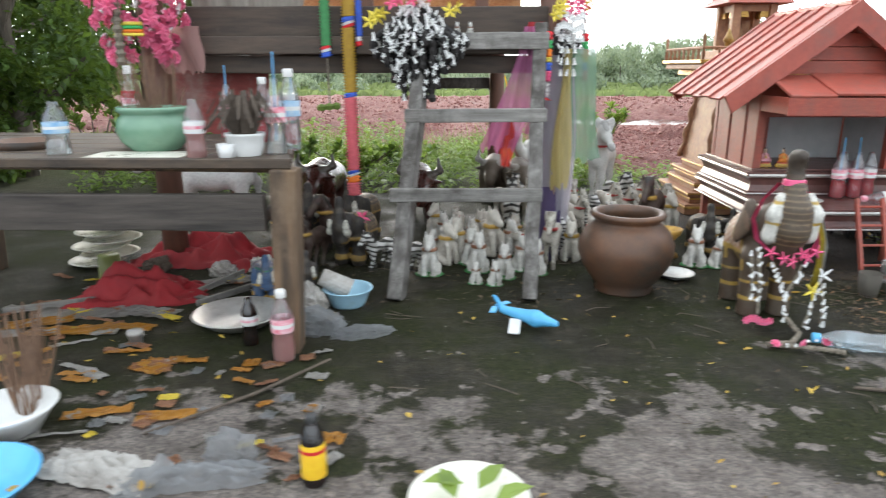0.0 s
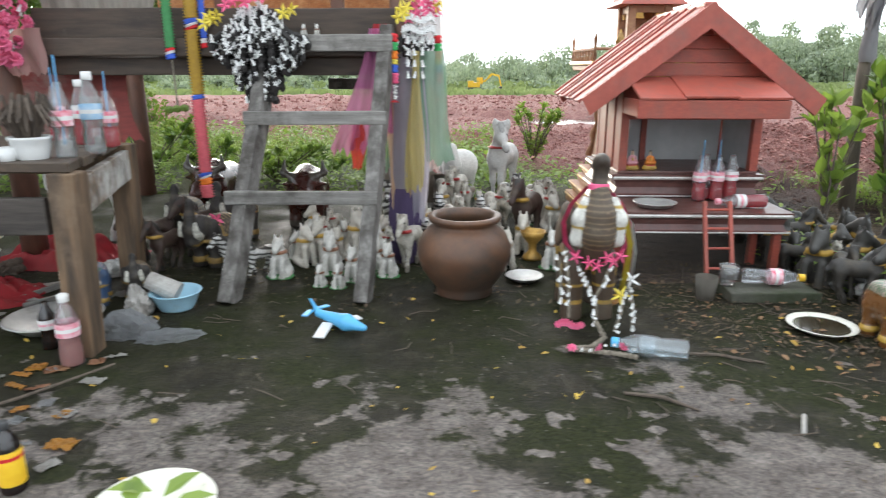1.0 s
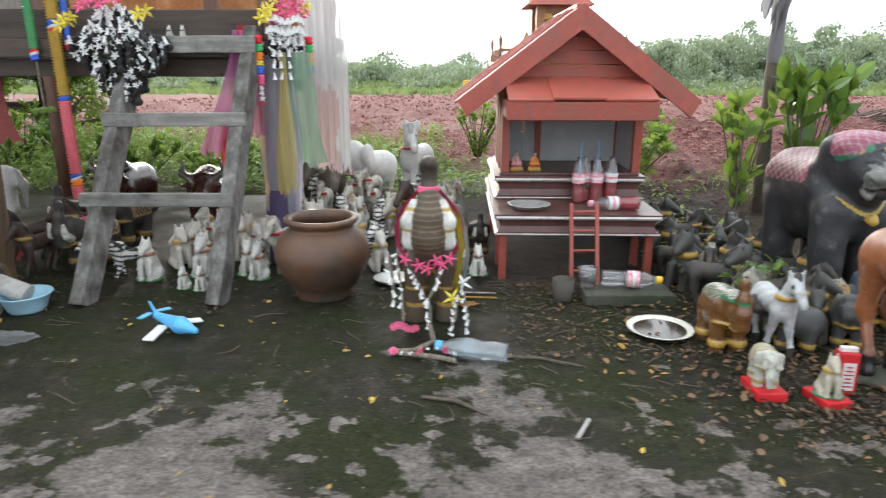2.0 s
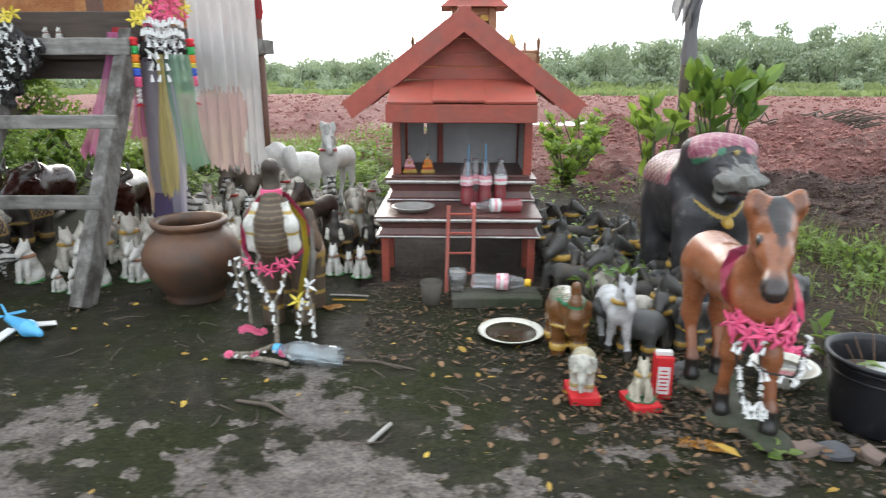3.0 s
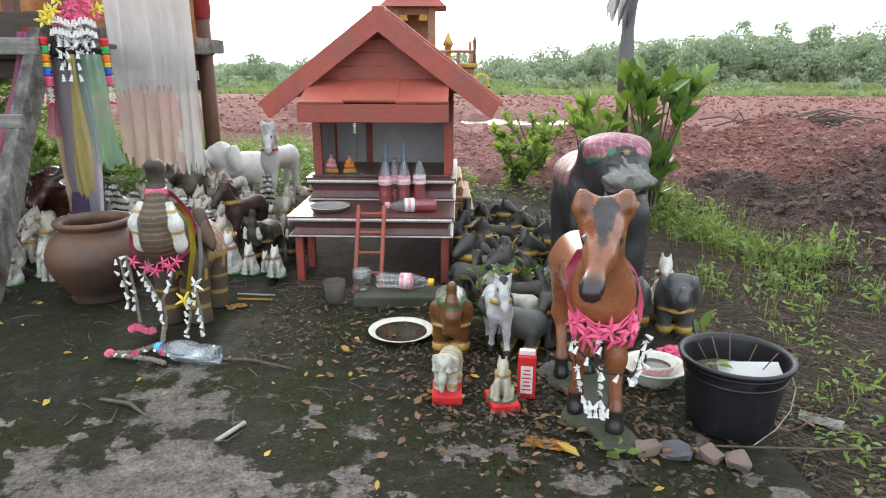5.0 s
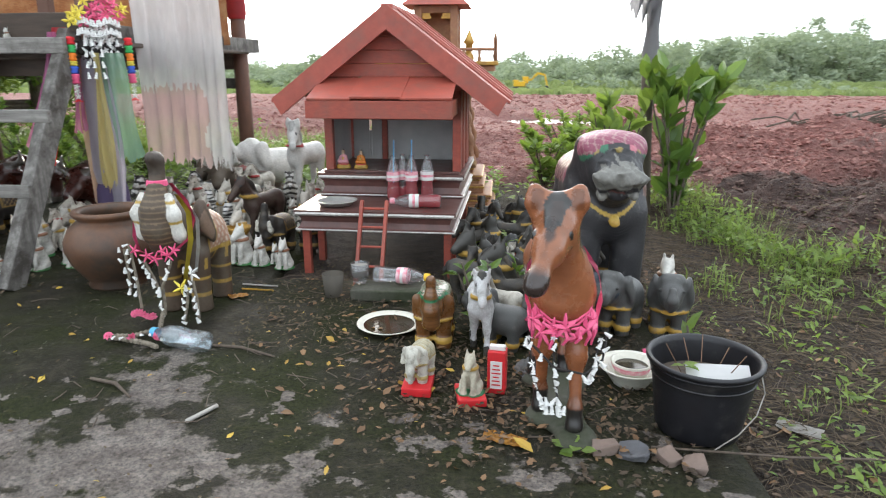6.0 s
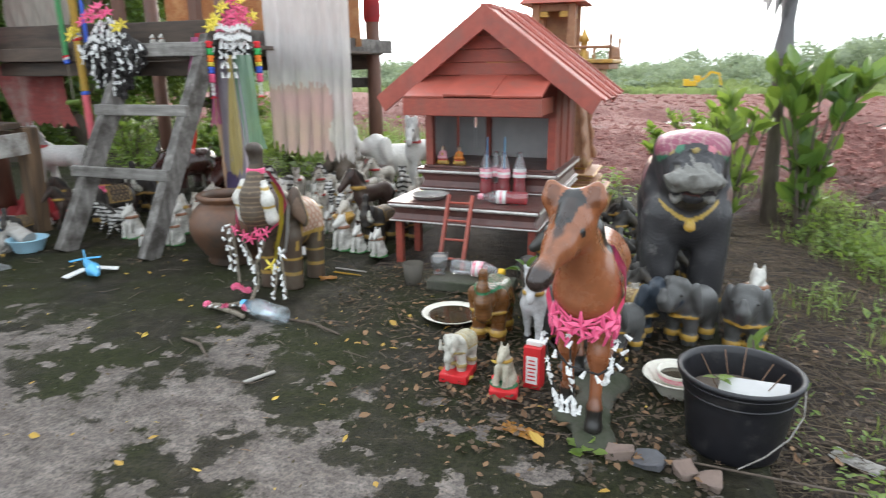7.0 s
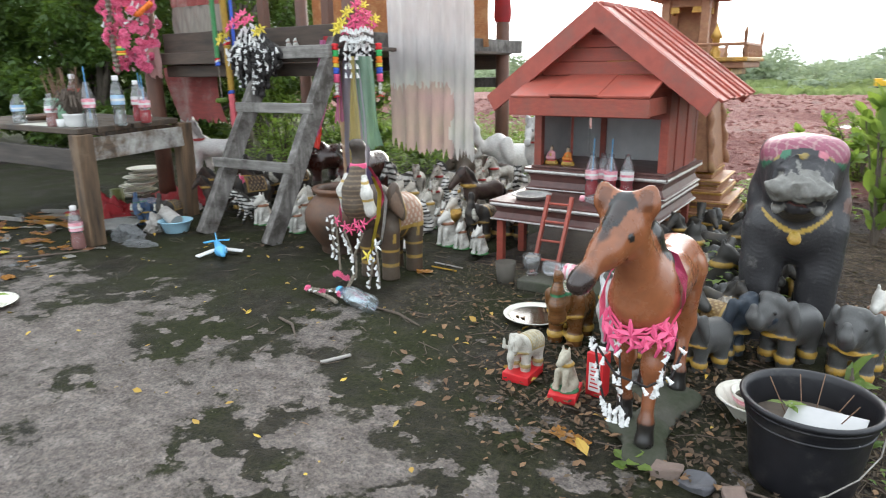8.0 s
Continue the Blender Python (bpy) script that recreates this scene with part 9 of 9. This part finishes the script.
for k in range(8):
    x = -2.9 + 0.36 * k
    leafy_plant("bush", (x, 5.5 + 0.5 * math.sin(k * 2.1), -0.05), 0.75 - 0.07 * k, 0.45, 9, 42, 0.075, M_shrub if k % 2 else M_weed, "dense green bush behind the platform", "bush", 60 + k, 0.5)
lf = thing("leaf_cluster", (2.585, 1.43, 0.0), "fresh green round leaves lying on the slab", "leaves")
lv = Leaves()
for k in range(7):
    v, f = leaf_points(rnd, 0.038, 0.85, 0.05)
    lv.add(v, f, turn_matrix((0.02 * math.cos(k * 2.4) * 1.2, 0.02 * math.sin(k * 2.4), 0.008 + 0.002 * k), k * 52, 12))
lv.make("leaf_spray", M_weed, lf)
yl = thing("long_leaf", (2.49, 1.41, 0.0), "long yellow-green fallen leaf", "leaf", turn=40)
lv = Leaves()
v, f = leaf_points(rnd, 0.075, 0.4, 0.0)
lv.add(v, f, turn_matrix((0, 0, 0.012), 0, 4))
lv.make("leaf_blade", M_yellow_leaf, yl)

# pole with a grey rag
pt = thing("wooden_pole", (3.30, 4.22, -0.05), "rough bark pole with a grey rag tied to it", "pole")
part("pole_shaft", tube([(0.02, 0, 0), (0.0, 0, 0.4), (-0.02, 0, 0.9), (0.0, 0, 1.9)], [0.05, 0.043, 0.036, 0.03], 10), M_bark, pt, "", True)
bm = lathe([(0.046, 0), (0.052, 0.05), (0.044, 0.2), (0.058, 0.42), (0.046, 0.6), (0.07, 0.75), (0.05, 0.9)], 14, (-0.01, 0, 0.98))
for v in bm.verts:
    v.co += noise.noise_vector(v.co * 9) * 0.02
part("rag", bm, M_gray_rag, pt, "torn grey rag", True)
bm = drape(0.16, 0.36, 12, 10, 0.015, 2, -0.3, -0.06, 3, 0.0012, 0.3)
bmesh.ops.transform(bm, matrix=Matrix.Translation((-0.04, -0.055, 1.62)), verts=bm.verts)
part("rag_tail", bm, M_gray_rag, pt, "torn grey rag", True)


def tree(place, trunk_h, crown_r, crown_h, leaves, size, seed, label, material):
    t = thing("tree", place, label, "tree")
    r = random.Random(seed)
    part("trunk", tube([(0, 0, -0.1), (0.05, 0, trunk_h * 0.5), (0.0, 0.05, trunk_h), (0.1, 0, trunk_h + crown_h * 0.6)], [0.16, 0.12, 0.10, 0.03], 10), M_bark, t, "", True)
    clumps = []
    for i in range(46):
        a, u = r.uniform(0, 6.28), r.random() ** 0.5
        z = trunk_h * 0.35 + crown_h * r.random()
        k = math.sin(math.pi * min(1, max(0.05, (z - trunk_h * 0.35) / crown_h * 0.9 + 0.1))) ** 0.5
        c = Vector((crown_r * u * k * math.cos(a), crown_r * u * k * math.sin(a), z))
        clumps.append((c, r.uniform(0.25, 0.5) * crown_r * 0.55))
        if i % 3 == 0:
            part("limb", tube([(0, 0, min(trunk_h, z * 0.7)), c * 0.6 + Vector((0, 0, 0.1)), c], [0.05, 0.03, 0.012], 6), M_bark, t)
    g = np.random.default_rng(seed)
    k = g.integers(0, len(clumps), leaves)
    d = g.normal(0, 1, (leaves, 3)) * (1, 1, 0.8)
    d *= (np.array([c[1] for c in clumps])[k] * g.random(leaves) ** 0.4 / np.linalg.norm(d, axis=1))[:, None]
    at = np.array([c[0][:] for c in clumps])[k] + d
    v, f = strew([(0, 0, 0), (-0.28, 0.5, 0), (0, 1, -0.15), (0.28, 0.5, 0)], [(0, 1, 2, 3)], at, g.uniform(0, 360, leaves), g.uniform(-70, 40, leaves), g.uniform(-40, 40, leaves), size * g.uniform(0.6, 1.2, leaves))
    bulk("crown", v, f, material, t)


for k, (x, y, th, cr, ch, n, sd) in enumerate(((-3.9, 6.0, 1.2, 1.5, 4.2, 15000, 1), (-5.6, 5.2, 1.0, 1.7, 4.4, 15000, 2), (-5.2, 7.6, 1.2, 1.9, 4.8, 15000, 3), (-7.4, 6.5, 1.0, 2.2, 4.5, 13000, 4), (-3.6, 8.2, 0.9, 1.1, 2.6, 9000, 5), (-7.0, 9.5, 0.8, 2.4, 5.0, 12000, 6), (-9.5, 5.0, 0.8, 2.4, 5.0, 11000, 7), (-4.6, 4.6, 0.5, 0.9, 1.5, 8000, 8), (-5.8, 3.8, 0.5, 1.0, 1.6, 8000, 9), (-3.9, 5.2, 0.4, 0.7, 1.2, 6000, 10), (-9.0, 8.5, 0.8, 2.4, 5.0, 11000, 11))):
    tree((x, y, ground_height(x, y)), th, cr, ch, int(n * 1.9), 0.085, 90 + sd, "dense dark green tree behind the table", M_tree_leaf)


def far_wood():
    """A closed line of tree crowns beyond the field, higher towards +x, with scrub before it."""
    r = np.random.default_rng(5)
    tr = bmesh.new()
    P, N, S = [], [], []
    for i in range(560):
        scrub = i >= 400
        x, y = r.uniform(-85, 105), r.uniform(95, 135)
        h = (4.5 + 5.9 * min(1, max(0, (x - 2) / 55.0))) * r.uniform(0.55, 1.0) * (1.4 if r.random() < 0.05 else 1.0)
        w = r.uniform(3.2, 6.0)
        if scrub:
            y, h, w = r.uniform(78, 96), r.uniform(0.5, 2.0), r.uniform(1.0, 2.6)
        z0 = ground_height(x, y) - 0.2
        tube([(x, y, z0), (x + r.normal(0, 0.3), y, z0 + h * 0.7)], [0.12, 0.04], 5, tr)
        m = int(r.integers(12, 20))
        q = (np.arange(m) + r.random(m)) / m
        rad = np.minimum(w * r.uniform(0.22, 0.36, m), 0.24 * h + 0.3)
        bx = r.normal(0, w * 0.42, m) * (1.15 - 0.75 * q)
        blob = np.stack([bx, r.normal(0, w * 0.3, m), h * (0.08 + 0.84 * q)], 1)
        n = int((90 if scrub else 260) + 20 * h * w)
        k = r.integers(0, m, n)
        nv = np.stack([r.normal(0, 1, n), r.normal(-0.35, 1, n), r.normal(0.4, 0.9, n)], 1)
        nv /= np.linalg.norm(nv, axis=1)[:, None]
        d = rad[k] * r.uniform(0.6, 1.0, n) + np.abs(r.normal(0, 0.16, n))
        p = blob[k] + nv * d[:, None] * (1, 1, 0.8)
        p[:, 2] = np.maximum(p[:, 2], 0.1)
        P.append(p + (x, y, z0))
        N.append(nv + r.normal(0, 0.3, (n, 3)))
        S.append(r.uniform(0.12, 0.34, n))
    P, N, S = np.concatenate(P), np.concatenate(N), np.concatenate(S)
    N /= np.linalg.norm(N, axis=1)[:, None]
    t1 = np.cross(N, r.normal(0, 1, N.shape))
    t1 /= np.linalg.norm(t1, axis=1)[:, None]
    t2 = np.cross(N, t1) * 0.65
    sz = S[:, None]
    quad = np.stack([P - t1 * sz, P + t2 * sz, P + t1 * sz, P - t2 * sz], 1).reshape(-1, 3)
    w1 = tagged(new("far_woods"), "green line of trees beyond the field, distance haze painted into the leaves", "trees", "", "stuff")
    bulk("wood_crowns", quad, np.arange(len(quad)).reshape(-1, 4), M_far_leaf_hazed, w1)
    part("wood_trunks", tr, M_bark, w1)
    # rough grass on the bank before the trees, haze included in its colour
    n = 20000
    xy = np.stack([r.uniform(-120, 170, n), r.uniform(70, 97, n)], 1)
    at = [(x, y, ground_height(x, y) - 0.05) for x, y in xy]
    v, f = strew([(-1, 0, 0), (1, 0, 0), (0.3, 0, 1.1), (-0.5, 0, 0.9)], [(0, 1, 2, 3)], at, r.uniform(0, 180, n), 0, 0, r.uniform(0.25, 0.7, n))
    tagged(bulk("bank_grass", v, f, M_bank_hazed), "rough grass on the far bank, its green paled for distance haze", "grass", "", "stuff")


far_wood()


def clods():
    """Broken lumps of dug earth, half sunk in the ground, thickest where the digging was fresh."""
    r = np.random.default_rng(8)
    g = bmesh.new()
    bmesh.ops.create_icosphere(g, subdivisions=1, radius=1.0)
    ball = np.array([v.co for v in g.verts])
    tri = np.array([[v.index for v in f.verts] for f in g.faces])
    g.free()
    octa = np.array([(1, 0, 0), (-1, 0, 0), (0, 1, 0), (0, -1, 0), (0, 0, 1), (0, 0, -1)], float)
    otri = np.array([(0, 2, 4), (2, 1, 4), (1, 3, 4), (3, 0, 4), (2, 0, 5), (1, 2, 5), (3, 1, 5), (0, 3, 5)])
    m, tree_, bsdf = nodes_of("red_clod")
    geo = tree_.nodes.new("ShaderNodeNewGeometry")
    n1 = noise_node(tree_, 30, 6, 0.7, geo.outputs["Position"])
    f = mix_node(tree_, 0.5, geo.outputs["Random Per Island"], n1.outputs["Fac"])
    red = ramp_node(tree_, f, [(0.2, (0.14, 0.054, 0.045)), (0.55, (0.26, 0.108, 0.090)), (0.85, (0.40, 0.215, 0.185))]).outputs[0]
    brown = ramp_node(tree_, f, [(0.2, (0.035, 0.018, 0.014)), (0.55, (0.085, 0.047, 0.037)), (0.85, (0.17, 0.11, 0.09))]).outputs[0]
    link(tree_, mix_node(tree_, topsoil(tree_, geo.outputs["Position"]), red, brown), bsdf.inputs["Base Color"])
    bsdf.inputs["Roughness"].default_value = 0.95
    bump_on(tree_, bsdf, n1.outputs["Fac"], 0.8, 0.01)
    whole = tagged(new("earth_clods"), "loose clods of dug red and brown earth", "clods", "", "stuff")
    for name, shape, faces, count, reach in (("near_clods", ball, tri, 15000, 0), ("crumbs", octa, otri, 52000, 0), ("far_clods", octa, otri, 22000, 1)):
        at, size = [], []
        for _ in range(count):
            if reach:
                x, y = r.uniform(-12, 45), 11 + 40 * r.random() ** 1.6
                sz = r.uniform(0.02, 0.06) * (0.6 + y / 40)
                if ((x - 4.7) / 2.7) ** 2 + ((y - 16.3) / 2.0) ** 2 < 1:
                    continue
            else:
                y = 2.2 + 9.4 * r.random() ** 1.3
                x = r.uniform(0.5, 11) if r.random() < 0.6 else r.uniform(3.7, 7)
                sz = min((0.0075 if shape is ball else 0.0055) * (1 + r.pareto(2.6)), 0.022) * (0.75 + y / 11)
            if r.random() < red_share(x, y):
                at.append((x, y, ground_height(x, y) + sz * 0.05))
                size.append(sz)
        n = len(at)
        vary = shape[None] * r.uniform(0.55, 1.35, (n, len(shape), 3)) * np.stack([r.uniform(0.8, 1.7, n), r.uniform(0.7, 1.2, n), r.uniform(0.55, 1.0, n)], 1)[:, None, :]
        v, fc = strew(vary, faces, at, r.uniform(0, 360, n), r.uniform(-25, 25, n), 0, np.array(size))
        bulk(name, v, fc, m, whole)


clods()


def brush_pile(place, w, n, seed, label):
    t = thing("brush_pile", place, label, "branches")
    r = random.Random(seed)
    bm = bmesh.new()
    for _ in range(n):
        x, y, a, l = r.gauss(0, w * 0.35), r.gauss(0, w * 0.12), r.gauss(0, 0.5), r.uniform(0.3, 0.9) * w * 0.5
        z = abs(r.gauss(0, 0.1))
        tube([(x - l / 2 * math.cos(a), y - l / 2 * math.sin(a), z), (x, y, z + r.uniform(0.02, 0.12)), (x + l / 2 * math.cos(a), y + l / 2 * math.sin(a), z + r.gauss(0.02, 0.08))], [0.018, 0.014, 0.006], 4, bm)
    part("brushwood", bm, M_twig, t)["kind"] = "stuff"


for k, (x, y, w, n) in enumerate(((7.6, 9.9, 1.6, 60), (9.4, 10.3, 2.0, 60), (5.4, 11.5, 1.2, 24))):
    brush_pile((x, y, ground_height(x, y)), w, n, k, "pile of dead brushwood on the red earth")


def excavator(place, turn):
    t = thing("excavator", place, "yellow tracked excavator standing far across the field", "excavator", turn=turn)
    for y in (-1.0, 1.0):
        bm = bmesh.new()
        box(bm, (0, y, 0.42), (3.6, 0.55, 0.8), None, 0.25)
        part("track", bm, M_dark_metal, t)
    for name, c, s in (("house", (0.6, 0, 1.35), (2.4, 2.2, 0.9)), ("engine_hood", (1.3, 0, 1.95), (1.2, 2.1, 0.4)), ("cab", (-0.6, -0.55, 2.0), (1.2, 1.0, 1.6))):
        bm = bmesh.new()
        box(bm, c, s, None, 0.08)
        part(name, bm, M_yellow_paint, t)
    bm = bmesh.new()
    box(bm, (-0.65, -0.55, 2.2), (1.24, 0.8, 0.8), None, 0.03)
    part("cab_window", bm, M_dark_metal, t)
    part("boom", board((-0.8, 0.3, 1.5), (-3.0, 0.3, 3.5), 0.35, 0.45, 0.05), M_yellow_paint, t)
    part("boom_fore", board((-3.0, 0.3, 3.45), (-4.4, 0.3, 3.1), 0.3, 0.4, 0.05), M_yellow_paint, t)
    part("arm", board((-4.3, 0.3, 3.3), (-4.9, 0.3, 0.9), 0.25, 0.3, 0.04), M_yellow_paint, t)
    bm = bmesh.new()
    box(bm, (-4.7, 0.3, 0.6), (0.8, 1.0, 0.8), pose(0, 0, 0, 0, 25, 0), 0.1)
    part("bucket", bm, M_dark_metal, t)
    t.scale = (0.62, 0.62, 0.62)


# a compact machine, so every measure is scaled down
excavator((5.0, 84.0, ground_height(5.0, 84.0)), 180)
